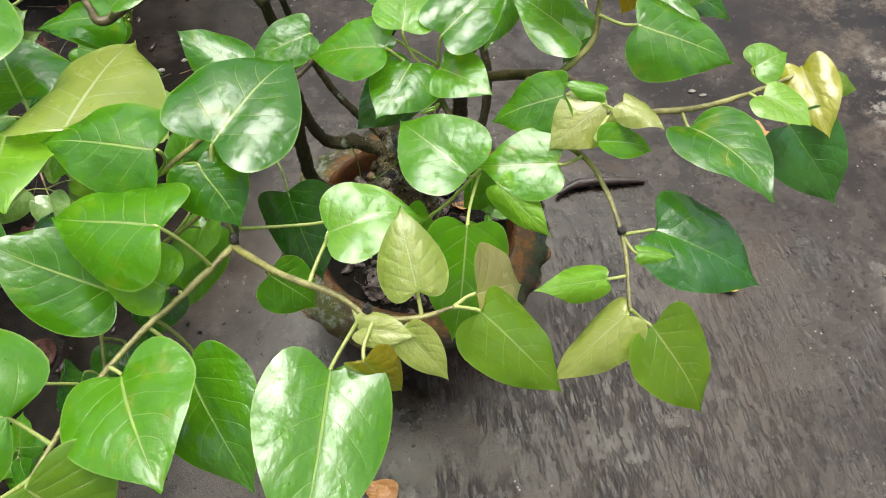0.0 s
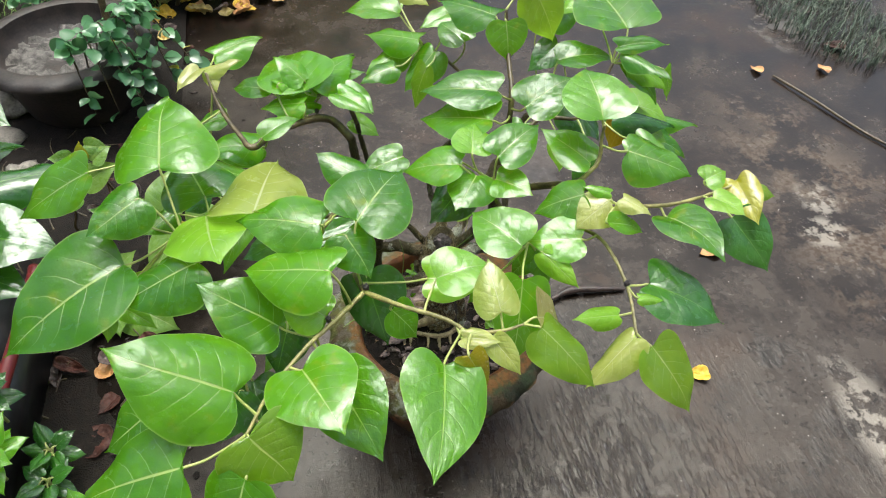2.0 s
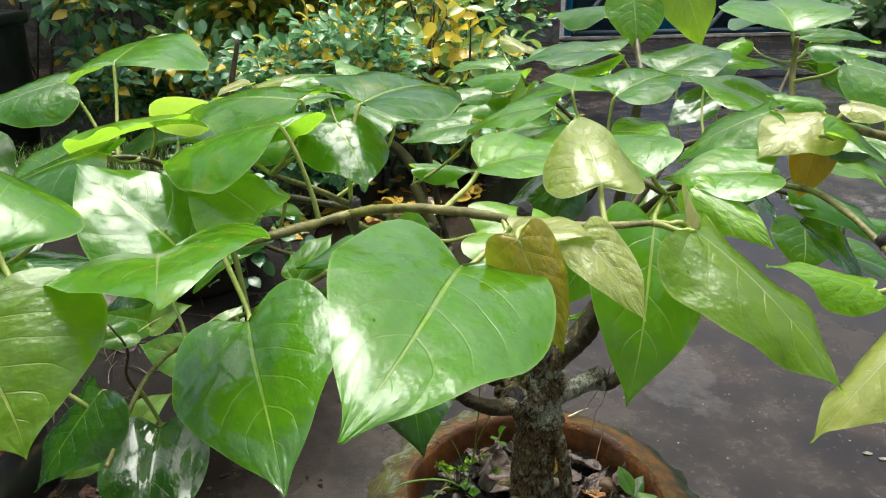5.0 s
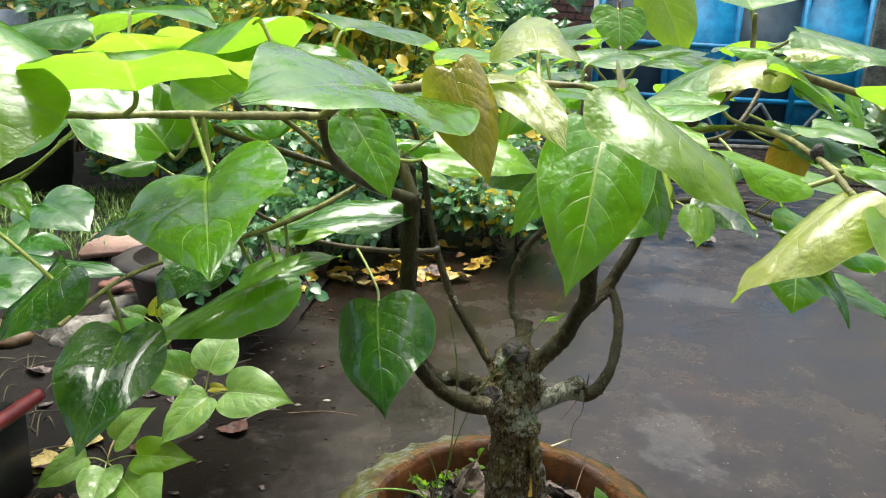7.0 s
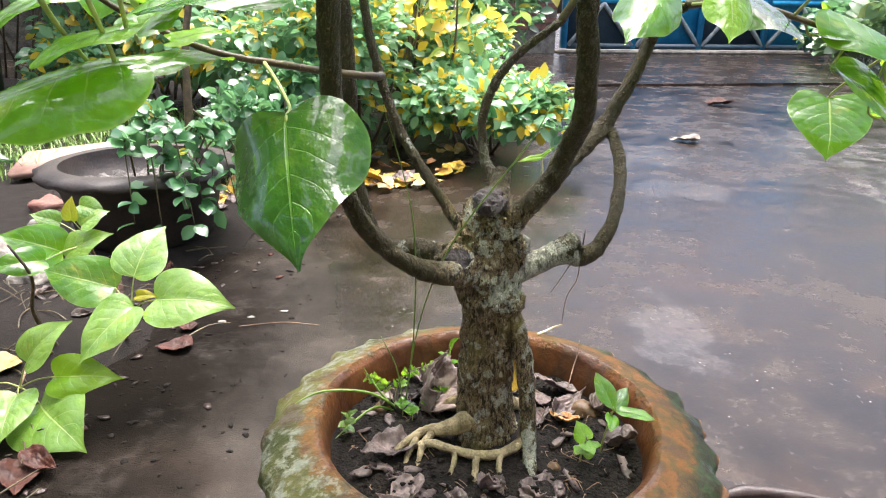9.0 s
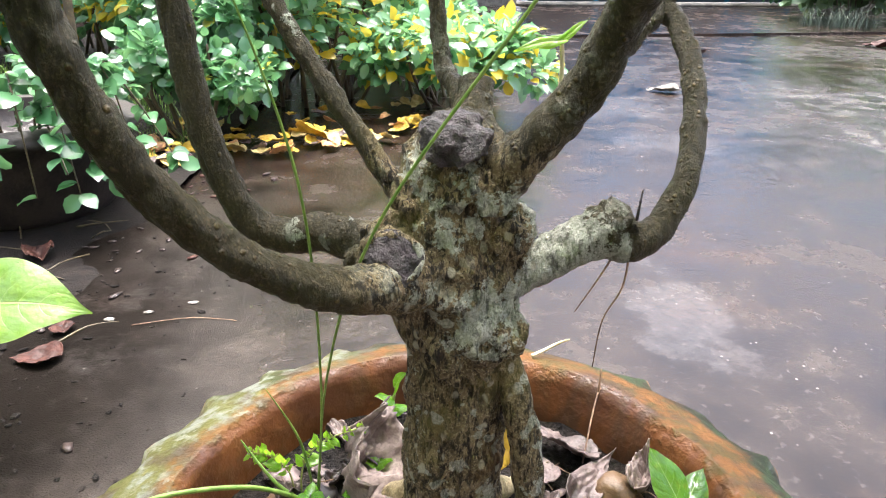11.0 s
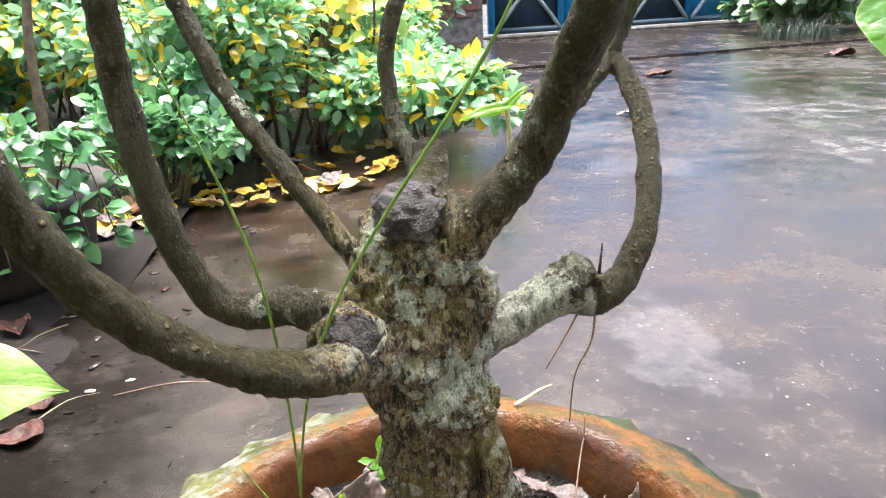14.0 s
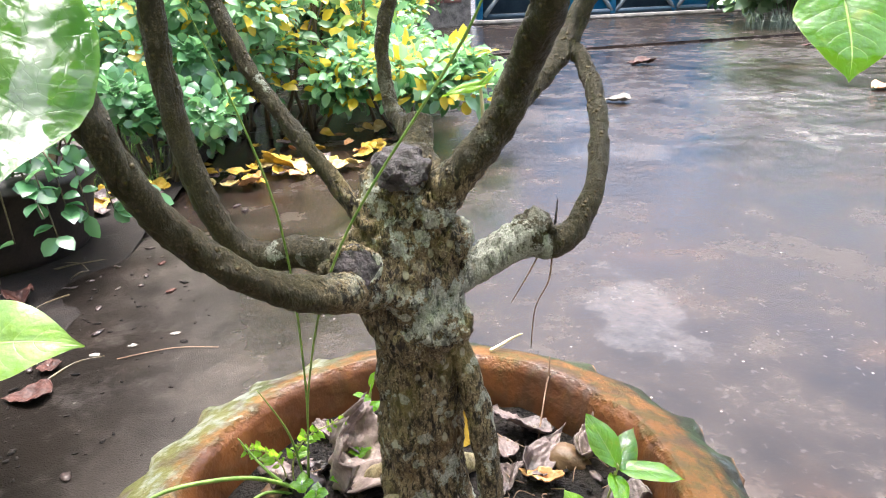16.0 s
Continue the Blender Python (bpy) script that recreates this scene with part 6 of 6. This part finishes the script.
bush("shrub", "thick-leaved grey-green plant by the far yard edge", (4.5, 6.6, 0), (0.55, 0.5), 0.75, SUCCULENT, 900, 0.17, 49, 8, 0.75)
bush("shrub", "dark low plants under the gate post", (5.4, 8.2, 0), (0.9, 0.5), 0.8, SHRUBDARK, 1400, 0.15, 50, 10, 0.6)

# basin of dark clay with ash
basin = thing("clay_basin", "wide dark clay basin with a wavy rim, half filled with ash", "basin", at=(-0.81, 1.12, 0))


def basin_ripple(i, a):
    s = math.sin(a * 15)
    return (0.004 * s, 0.004 * s) if 4 <= i <= 6 else (0.0, 0.0)


BASIN_PROFILE = ((0.0, 0.0), (0.14, 0.0), (0.165, 0.03), (0.19, 0.15), (0.21, 0.178), (0.236, 0.184), (0.238, 0.194), (0.222, 0.205), (0.196, 0.212), (0.184, 0.208), (0.18, 0.19), (0.172, 0.14), (0.0, 0.135))
for name, lo, hi in (("basin_wall", 0, 5), ("basin_rim", 4, 10), ("inner_wall", 9, 13)):
    bm = bmesh.new()
    lathe(bm, BASIN_PROFILE[lo:hi], 120, lambda i, a: basin_ripple(i + lo, a))
    bmesh.ops.translate(bm, verts=bm.verts, vec=(-0.81, 1.12, 0))
    part(name, bm, IRONPOT, basin)
bm = bmesh.new()
bmesh.ops.create_grid(bm, x_segments=34, y_segments=34, size=0.175)
for v in list(bm.verts):
    if v.co.xy.length > 0.176:
        bm.verts.remove(v)
for v in bm.verts:
    v.co.z = 0.146 + 0.025 * noise.noise(v.co * 12) + 0.02 * noise.noise(v.co * 40)
    v.co += Vector((-0.81, 1.12, 0))
tagged(new("ash_heap", mesh_of("ash_heap", bm, ASH)), "coarse grey ash and wood scraps in the basin", "ash", kind="stuff")
bm = tube(bmesh.new(), [(-0.70, 1.14, 0.14), (-0.695, 1.17, 0.3), (-0.69, 1.2, 0.5), (-0.66, 1.23, 0.66)], [0.011, 0.01, 0.009, 0.006], 9, 6, 0.2, 20)
tagged(new("dead_sapling", mesh_of("dead_sapling", bm, TWIG)), "dark bare woody sapling rising out of the basin", "sapling")
for at, size, mat, label, name in (((-1.03, 1.09, 0.03), 0.07, LIME, "rough white lump of stone beside the basin", "stone"), ((-1.18, 1.31, 0.02), 0.05, BRICK, "broken red brick by the basin", "brick_piece"), ((-0.93, 0.80, 0.015), 0.04, LIME, "grey-white rubble stone on soil", "stone"), ((-1.06, 0.92, 0.02), 0.085, LIME, "pale mossy stone on the bed soil", "stone"), ((-1.25, 0.86, 0.02), 0.07, STONE, "flat brown stone in the bed", "stone")):
    bm = blob(bmesh.new(), at, size, (1.1, 0.85, 0.6), 3, 0.5, 9)
    tagged(new(name, mesh_of(name, bm, mat)), label, "stone", "rubble by the basin")
bm = box(bmesh.new(), -0.17, -0.1, 0, 0.17, 0.1, 0.035, 0.01)
bmesh.ops.transform(bm, matrix=pose(-1.33, 1.72, 0.05, 8, -6, 12), verts=bm.verts)
tagged(new("broken_tile", mesh_of("broken_tile", bm, TERRA)), "pinkish broken paving tile behind the basin", "tile")

# small-leaved plant rooted in the basin, arching over its rim
rng = random.Random(48)
spray = thing("trailing_plant", "small-leaved glossy plant hanging over the basin's rim", "plant")
spray_points = []
for k in range(9):
    a = -1.25 + 0.16 * k + rng.uniform(-0.06, 0.06)
    way = Vector((math.cos(a), math.sin(a), 0))
    root = Vector((-0.81, 1.12, 0.15)) + way * 0.12
    out, top = rng.uniform(0.25, 0.33), rng.uniform(0.25, 0.32)
    pts = [root, Vector((-0.81, 1.12, top)) + way * 0.19, Vector((-0.81, 1.12, top - 0.02)) + way * 0.24, Vector((-0.81, 1.12, rng.uniform(0.09, 0.19))) + way * out]
    part("stem", tube(bmesh.new(), pts, [0.003, 0.0012], 6, 6, 0.1, 40), TWIG, spray)
    spray_points += [(p, way) for p, _ in spline(pts, [0.003, 0.0012], 6)][4:]


def along_spray(r):
    p, way = r.choice(spray_points)
    return p, way * 0.4 + Vector((r.uniform(-0.9, 0.9), r.uniform(-0.9, 0.9), -0.2))


leafage = leaf_cloud("foliage", "", SHRUBDARK, 190, along_spray, 0.041, 49, 0.74, up=0.6)
leafage.parent = spray
leafage["kind"] = "stuff"

# young fig seedling in the bed
rgs = random.Random(77)
young = thing("young_fig", "young fig plant with mottled light green leaves in the bed", "plant")
YOUNG_NODES = ((-0.515, 0.390, 0.143), (-0.657, 0.315, 0.053), (-0.661, 0.570, 0.184))
YOUNG_FEET = ((-0.62, 0.56, 0.0), (-0.72, 0.50, 0.0), (-0.70, 0.66, 0.0))
for foot, node in zip(YOUNG_FEET, YOUNG_NODES):
    foot, node = Vector(foot), Vector(node)
    pts = [foot, foot.lerp(node, 0.4) + Vector((0.0, 0.01, 0.03)), foot.lerp(node, 0.75) + Vector((0.0, 0.0, 0.018)), node]
    part("stem", tube(bmesh.new(), pts, [0.0034, 0.0016], 8, 6, 0.15, 40), TANTWIG, young)
for pts in ([(-0.72, 0.52, 0.0), (-0.74, 0.5, 0.08), (-0.71, 0.47, 0.16), (-0.73, 0.46, 0.22)], [(-0.66, 0.58, 0.0), (-0.65, 0.57, 0.1), (-0.66, 0.56, 0.17)], [(-0.80, 0.46, 0.0), (-0.78, 0.44, 0.09), (-0.80, 0.42, 0.15)]):
    part("stem", tube(bmesh.new(), pts, [0.004, 0.002], 8, 6, 0.2, 40), TWIG, young)
for b, t, w, k in (((-0.507, 0.400, 0.197), (-0.479, 0.470, 0.254), 0.80, "w5"),
                   ((-0.550, 0.420, 0.168), (-0.670, 0.440, 0.189), 0.58, "w5"),
                   ((-0.464, 0.370, 0.172), (-0.343, 0.355, 0.168), 0.66, "w5"),
                   ((-0.496, 0.360, 0.164), (-0.557, 0.300, 0.101), 0.62, "w5"),
                   ((-0.641, 0.320, 0.094), (-0.577, 0.340, 0.151), 0.62, "w5"),
                   ((-0.497, 0.380, 0.173), (-0.460, 0.370, 0.177), 0.40, "a5"),
                   ((-0.598, 0.310, 0.075), (-0.493, 0.300, 0.080), 0.52, "o5"),
                   ((-0.690, 0.310, 0.062), (-0.760, 0.270, 0.023), 0.58, "w5"),
                   ((-0.652, 0.300, 0.050), (-0.638, 0.220, 0.018), 0.72, "w5"),
                   ((-0.622, 0.300, 0.035), (-0.518, 0.220, 0.012), 0.78, "w5"),
                   ((-0.696, 0.550, 0.167), (-0.612, 0.560, 0.208), 0.60, "w5"),
                   ((-0.665, 0.560, 0.220), (-0.622, 0.580, 0.242), 0.70, "w5"),
                   ((-0.681, 0.560, 0.231), (-0.678, 0.570, 0.271), 0.60, "a5"),
                   ((-0.703, 0.550, 0.176), (-0.774, 0.500, 0.224), 0.70, "g5"),
                   ((-0.704, 0.500, 0.178), (-0.771, 0.450, 0.181), 0.55, "g5"),
                   ((-0.674, 0.580, 0.251), (-0.628, 0.580, 0.234), 0.70, "w5"),
                   ((-0.715, 0.580, 0.219), (-0.752, 0.560, 0.240), 0.70, "w5")):
    ob = put_leaf(young, b, t, w * 1.05, 0, k, rgs, lean=1.1)
    root = min((Vector(n) for n in YOUNG_NODES), key=lambda n: (n - Vector(b)).length)
    part("leaf_stalk", tube(bmesh.new(), [root, (root + Vector(b)) / 2 + Vector((0, 0, 0.004)), b], [0.0013, 0.0009], 6, 4), GREENWOOD, ob)

# dead twigs and leaf scraps under the young fig
rng = random.Random(44)
bm = bmesh.new()
for k in range(150):
    x, y, a, size = rng.uniform(-1.15, -0.5), rng.uniform(0.05, 1.0), rng.uniform(0, 6.283), rng.uniform(0.03, 0.14)
    if x > -0.58 - 0.1 * math.sin(y * 3) and rng.random() < 0.7:
        continue
    end = Vector((x + math.cos(a) * size, y + math.sin(a) * size, rng.uniform(0.008, 0.03)))
    mid = Vector(((x + end.x) / 2 + rng.gauss(0, 0.008), (y + end.y) / 2 + rng.gauss(0, 0.008), rng.uniform(0.012, 0.035)))
    tube(bm, [(x, y, 0.008), mid, end], [rng.uniform(0.001, 0.0024), 0.0007], 5, 4, 0.2, 40)
tagged(new("dead_twigs", mesh_of("dead_twigs", bm, TWIG)), "thin dead twigs strewn over the dark bed", "twigs", kind="stuff")
for k in range(34):
    x, y = rng.uniform(-1.05, -0.56), rng.uniform(0.08, 0.85)
    crumpled("fallen_leaf", "rotting dark brown leaf on the bed soil", (x, y, 0.010), rng.uniform(0.035, 0.075), rng.choice((DEADDARK, DEADDARK, DEAD, DEADRED)), 700 + k, rng.uniform(0.5, 1.2), (rng.uniform(-14, 14), rng.uniform(-14, 14), rng.uniform(0, 360)), rng.uniform(0.4, 0.75), "rotting leaves on the bed")
for at, turn in (((-0.80, 0.36, 0.012), 30), ((-0.77, 0.42, 0.014), 140)):
    crumpled("fallen_leaf", "pale yellow fallen leaf lying on the bed soil", at, 0.075, PALEYELLOW, int(turn), 0.4, (6, -4, turn), 0.8, "rotting leaves on the bed")

# soil and dry stems under the bed
bm = bmesh.new()
bmesh.ops.create_grid(bm, x_segments=90, y_segments=110, size=1.0)
for v in bm.verts:
    x, y = v.co.x * 1.6 - 2.15, v.co.y * 2.4 + 2.2
    edge = x + 0.55 + 0.12 * noise.noise(Vector((y * 2.2, 0, 0))) + 0.06 * noise.noise(Vector((y * 7, 0, 5))) - 0.42 * max(0, min(1, (y - 0.9) / 0.9))
    lift = max(-1, min(1, -edge / 0.16))
    v.co = Vector((x, y, -0.012 + 0.026 * lift + (0.008 * noise.noise(Vector((x * 9, y * 9, 0))) + 0.007 * noise.noise(Vector((x * 30, y * 30, 0)))) * max(0, lift)))
tagged(new("soil_bed", mesh_of("soil_bed", bm, SOIL)), "dark bare garden soil beside the concrete yard", "soil", kind="structure")


def tuft(name, label, centre, spread, count, height, mat, seed):
    rg = random.Random(seed)
    verts, faces = [], []
    for _ in range(count):
        a, r = rg.uniform(0, 6.28), math.sqrt(rg.random())
        foot = Vector((centre[0] + spread[0] * r * math.cos(a), centre[1] + spread[1] * r * math.sin(a), centre[2]))
        way = Vector((rg.uniform(-1, 1), rg.uniform(-1, 1), 0))
        h = height * rg.uniform(0.4, 1.1)
        side = way.cross(Vector((0, 0, 1))).normalized() * 0.0011 * (1 + height * 4)
        n = len(verts)
        for t in (0, 0.45, 0.8):
            c = foot + Vector((way.x * h * 0.7 * t * t, way.y * h * 0.7 * t * t, h * t * (1 - 0.3 * t)))
            verts += [c - side * (1 - 0.6 * t), c + side * (1 - 0.6 * t)]
        verts.append(foot + Vector((way.x * h * 0.75, way.y * h * 0.75, h * 0.62)))
        faces += [(n, n + 1, n + 3, n + 2), (n + 2, n + 3, n + 5, n + 4), (n + 4, n + 5, n + 6)]
    me = bpy.data.meshes.new(name)
    me.from_pydata(verts, [], faces)
    me.materials.append(mat)
    return tagged(new(name, me), label, "grass", kind="stuff")


tuft("grass_tuft", "grey-green fine grass tuft by the yard edge", (1.70, 1.20, 0), (0.22, 0.33), 1300, 0.085, DRYGRASS, 61)
tuft("grass_tuft", "pale green grass patch behind the basin", (-1.6, 2.3, 0.0), (0.75, 0.7), 3000, 0.16, GRASS, 62)
tuft("grass_tuft", "low grass around the bed edge", (-0.95, 1.7, 0.0), (0.35, 0.4), 700, 0.1, GRASS, 63)
tuft("grass_tuft", "thin grass by the far yard edge", (4.0, 6.0, 0.0), (0.35, 0.35), 400, 0.3, DRYGRASS, 64)

# fallen yellow leaves in the bed
rng = random.Random(9)
for k in range(96):
    x = rng.uniform(-0.78, 0.08)
    y = 1.37 + 0.5 * (x + 0.67) + (rng.uniform(0.0, 0.22) if k % 2 else rng.uniform(0.0, 0.55))
    mat, label = rng.choice(((YELLOW, "yellow fallen leaf under the shrubs"), (YELLOW, "yellow fallen leaf under the shrubs"), (PALEYELLOW, "pale yellow fallen leaf under the shrubs"), (DEADTAN, "tan fallen leaf under the shrubs"), (DEAD, "brown rotting leaf under the shrubs")))
    size = 0.13 if k == 7 else rng.uniform(0.04, 0.085)
    crumpled("fallen_leaf", label, (x, y, 0.012), size, mat, rng.randrange(9999), 0.6, (rng.uniform(-22, 22), rng.uniform(-22, 22), rng.uniform(0, 360)), 0.7, "yellow leaves in the bed")

# broad dark leaves and red-rimmed planter on the near left
planter = thing("planter", "dark planter with a dull red rim holding broad-leaved plants", "planter")
bm = bmesh.new()
box(bm, -1.35, -0.16, 0.0, -0.765, 0.30, 0.175, 0.02)
part("planter_body", bm, BLACKPLASTIC, planter)
bm = tube(bmesh.new(), [(-0.765, -0.16, 0.18), (-0.762, -0.02, 0.182), (-0.757, 0.12, 0.182), (-0.752, 0.22, 0.182), (-0.755, 0.30, 0.18)], 0.012, 10, 6, 0.05, 20)
part("planter_rim", bm, REDPIPE, planter, "dull red rounded rim")
bm = bmesh.new()
blob(bm, (-1.06, 0.07, 0.14), 0.27, (1.0, 0.8, 0.2), 4, 0.3, 5)
tagged(new("planter_soil", mesh_of("planter_soil", bm, SOIL)), "dark soil and litter in the planter", "soil", kind="stuff")
rgb = random.Random(55)
broad = thing("broadleaf_plant", "broad dark glossy leaves of a hibiscus in the planter", "plant")
for pts in ([(-0.95, 0.35, 0.2), (-0.92, 0.4, 0.4), (-0.88, 0.45, 0.55)], [(-0.9, 0.2, 0.2), (-0.84, 0.22, 0.4), (-0.8, 0.2, 0.52)], [(-1.0, 0.3, 0.2), (-1.0, 0.25, 0.42), (-0.98, 0.2, 0.56)]):
    part("stem", tube(bmesh.new(), pts, [0.007, 0.004], 8, 6, 0.15, 30), TWIG, broad)
for b, t, w, k in (((-0.848, 0.494, 0.460), (-0.717, 0.422, 0.430), 0.80, "d"), ((-0.756, 0.273, 0.420), (-0.602, 0.328, 0.390), 0.55, "d"), ((-0.734, 0.156, 0.420), (-0.596, 0.121, 0.390), 0.75, "d"), ((-0.742, 0.174, 0.470), (-0.704, 0.034, 0.440), 0.62, "g"), ((-0.785, 0.136, 0.380), (-0.646, 0.074, 0.350), 0.60, "d"), ((-0.799, 0.336, 0.450), (-0.755, 0.270, 0.420), 0.70, "g"), ((-0.813, 0.416, 0.360), (-0.747, 0.494, 0.330), 0.50, "d"), ((-0.884, 0.441, 0.350), (-0.766, 0.307, 0.320), 0.70, "d"), ((-0.920, 0.554, 0.380), (-0.831, 0.431, 0.350), 0.70, "d")):
    put_leaf(broad, b, t, w, 0, k, rgb)
sprout("low_weed", "low weed with rounded light green leaves in the bed", [(-0.66, -0.2, 0.0), (-0.65, -0.2, 0.05), (-0.62, -0.19, 0.1)],
       [((-0.62, -0.19, 0.1), (-0.60, -0.15, 0.14), 0.6), ((-0.62, -0.19, 0.1), (-0.57, -0.2, 0.12), 0.6), ((-0.63, -0.19, 0.09), (-0.65, -0.15, 0.13), 0.62), ((-0.63, -0.2, 0.08), (-0.6, -0.25, 0.1), 0.6), ((-0.64, -0.2, 0.07), (-0.7, -0.21, 0.09), 0.6), ((-0.65, -0.2, 0.05), (-0.58, -0.28, 0.06), 0.62)], "g", 81, 0.002)
for n, (cx, cy, cz, size) in enumerate(((-0.760, -0.015, 0.240, 0.050), (-0.741, -0.122, 0.240, 0.065), (-0.706, -0.055, 0.100, 0.050), (-0.790, -0.071, 0.250, 0.060), (-0.701, -0.112, 0.100, 0.050), (-0.809, 0.038, 0.230, 0.050))):
    lv = []
    for k in range(9):
        a = k * 2.4 + n
        lv.append(((cx + 0.012 * math.cos(a), cy + 0.012 * math.sin(a), cz - 0.004 * k), (cx + size * math.cos(a), cy + size * math.sin(a), cz + 0.02 - 0.009 * k), 0.66))
    sprout("rosette_plant", "rosette of rounded glossy green leaves by the planter", [(cx, cy, max(0.0, cz - 0.1)), (cx, cy, cz - 0.04), (cx, cy, cz)], lv, "g" if n % 2 else "d", 90 + n, 0.003)

# far left clutter
tub = thing("black_tub", "tall black plastic tub in the garden bed", "tub")
for name, profile in (("tub_wall", ((0.0, 0.0), (0.19, 0.0), (0.2, 0.01), (0.215, 0.15), (0.219, 0.152), (0.23, 0.3), (0.25, 0.62))), ("tub_rim", ((0.25, 0.62), (0.27, 0.63), (0.274, 0.645), (0.274, 0.67), (0.268, 0.68), (0.246, 0.68), (0.24, 0.672))), ("inner_wall", ((0.24, 0.672), (0.23, 0.6), (0.0, 0.55)))):
    bm = bmesh.new()
    lathe(bm, profile, 48)
    bmesh.ops.translate(bm, verts=bm.verts, vec=(-2.35, 2.6, 0))
    part(name, bm, BLACKPLASTIC, tub)
bm = box(bmesh.new(), -3.6, 3.3, 0.0, -2.75, 3.36, 1.0, 0.01)
tagged(new("metal_sheet", mesh_of("metal_sheet", bm, GREYCAN)), "upright blue-grey metal sheet in the bed", "sheet")

# ---- gate and walls ----
GATE = pose(1.45, 8.55, 0.018, 0, 0, 9)


def moved(bm, m):
    bmesh.ops.transform(bm, matrix=m, verts=bm.verts)
    return bm


gate = thing("yard_gate", "blue painted sheet metal gate with diagonal braces", "gate")
for k in range(4):
    x0 = 0.08 + k * 0.94
    part("gate_panel", moved(box(bmesh.new(), x0, 0.02, 0.12, x0 + 0.92, 0.04, 2.1, 0.004), GATE), BLUE if k % 2 else GATESHADE, gate)
    for a, b in (((x0 + 0.02, 0.10), (x0 + 0.46, 0.62)), ((x0 + 0.90, 0.10), (x0 + 0.46, 0.62))):
        part("brace", moved(tube(bmesh.new(), [(a[0], -0.02, a[1]), ((a[0] + b[0]) / 2, -0.02, (a[1] + b[1]) / 2), (b[0], -0.02, b[1])], 0.028, 6, 2), GATE), BRACE, gate)
for x0 in (0.0, 0.95, 1.89, 2.83, 3.77):
    part("gate_post", moved(box(bmesh.new(), x0, -0.04, 0.06, x0 + 0.075, 0.05, 2.15, 0.006), GATE), BLUE, gate)
for z0, mat in ((0.05, GATESHADE), (0.62, BLUE), (1.3, BLUE), (2.08, BLUE)):
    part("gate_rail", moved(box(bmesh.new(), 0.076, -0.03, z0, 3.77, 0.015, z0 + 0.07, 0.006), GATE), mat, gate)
bm = moved(box(bmesh.new(), -0.05, -0.1, -0.01, 3.95, 0.16, 0.04, 0.01), GATE)
tagged(new("threshold", mesh_of("threshold", bm, MORTAR)), "worn concrete threshold under the gate", "threshold", kind="structure")


def wall_with_bricks(name, label, m, length, height, thick, nbricks):
    bm = moved(box(bmesh.new(), 0, 0.02, 0, length, thick, height), m)
    w = tagged(new(name, mesh_of(name, bm, MORTAR, smooth=False)), label, "wall", kind="structure")
    me = None
    made = 0
    for row in range(int(height / 0.085)):
        for col in range(int(length / 0.24)):
            if made >= nbricks:
                break
            if me is None:
                me = mesh_of("brick", box(bmesh.new(), 0, 0, 0, 0.225, 0.1, 0.07, 0.006), BRICK, smooth=False)
            ob = new("brick", me)
            ob.parent = w
            x = col * 0.24 + (0.12 if row % 2 else 0.0)
            if x + 0.225 > length:
                continue
            ob.matrix_basis = m @ pose(x, 0.0, 0.30 + row * 0.085)
            made += 1
    return w


wall_with_bricks("wall_north", "old brick wall with a mossy plaster foot", pose(-1.35, 8.0, 0, 0, 0, 9), 2.75, 2.3, 0.25, 250)
for name, args in (("wall_west", (-6.5, -3.0, 0, -6.3, 9.0, 2.4)), ("wall_far", (-6.3, 7.2, 0, -1.4, 7.4, 2.4)), ("wall_east", (5.4, 9.3, 0, 12.0, 9.5, 2.4))):
    bm = box(bmesh.new(), *args)
    tagged(new(name, mesh_of(name, bm, MORTAR, smooth=False)), "plain weathered plaster boundary wall", "wall", kind="structure")
# unseen wall, added behind the camera to darken reflections on the leaves
bm = box(bmesh.new(), -6.3, -3.0, 0, 9.0, -2.75, 2.9, 0.01)
tagged(new("wall_south", mesh_of("wall_south", bm, PLASTER, smooth=False)), "plain pale plaster wall added unseen behind the camera", "wall", kind="structure")
bush("shrub", "dense dark bushes behind the gate wall", (-2.0, 7.0, 0), (2.6, 0.6), 2.2, SHRUBDARK, 2600, 0.2, 101, 14, 0.5)
bush("shrub", "dense dark bushes along the far yard side", (7.5, 7.6, 0), (1.6, 1.2), 2.0, SHRUBDARK, 2200, 0.2, 102, 12, 0.5)
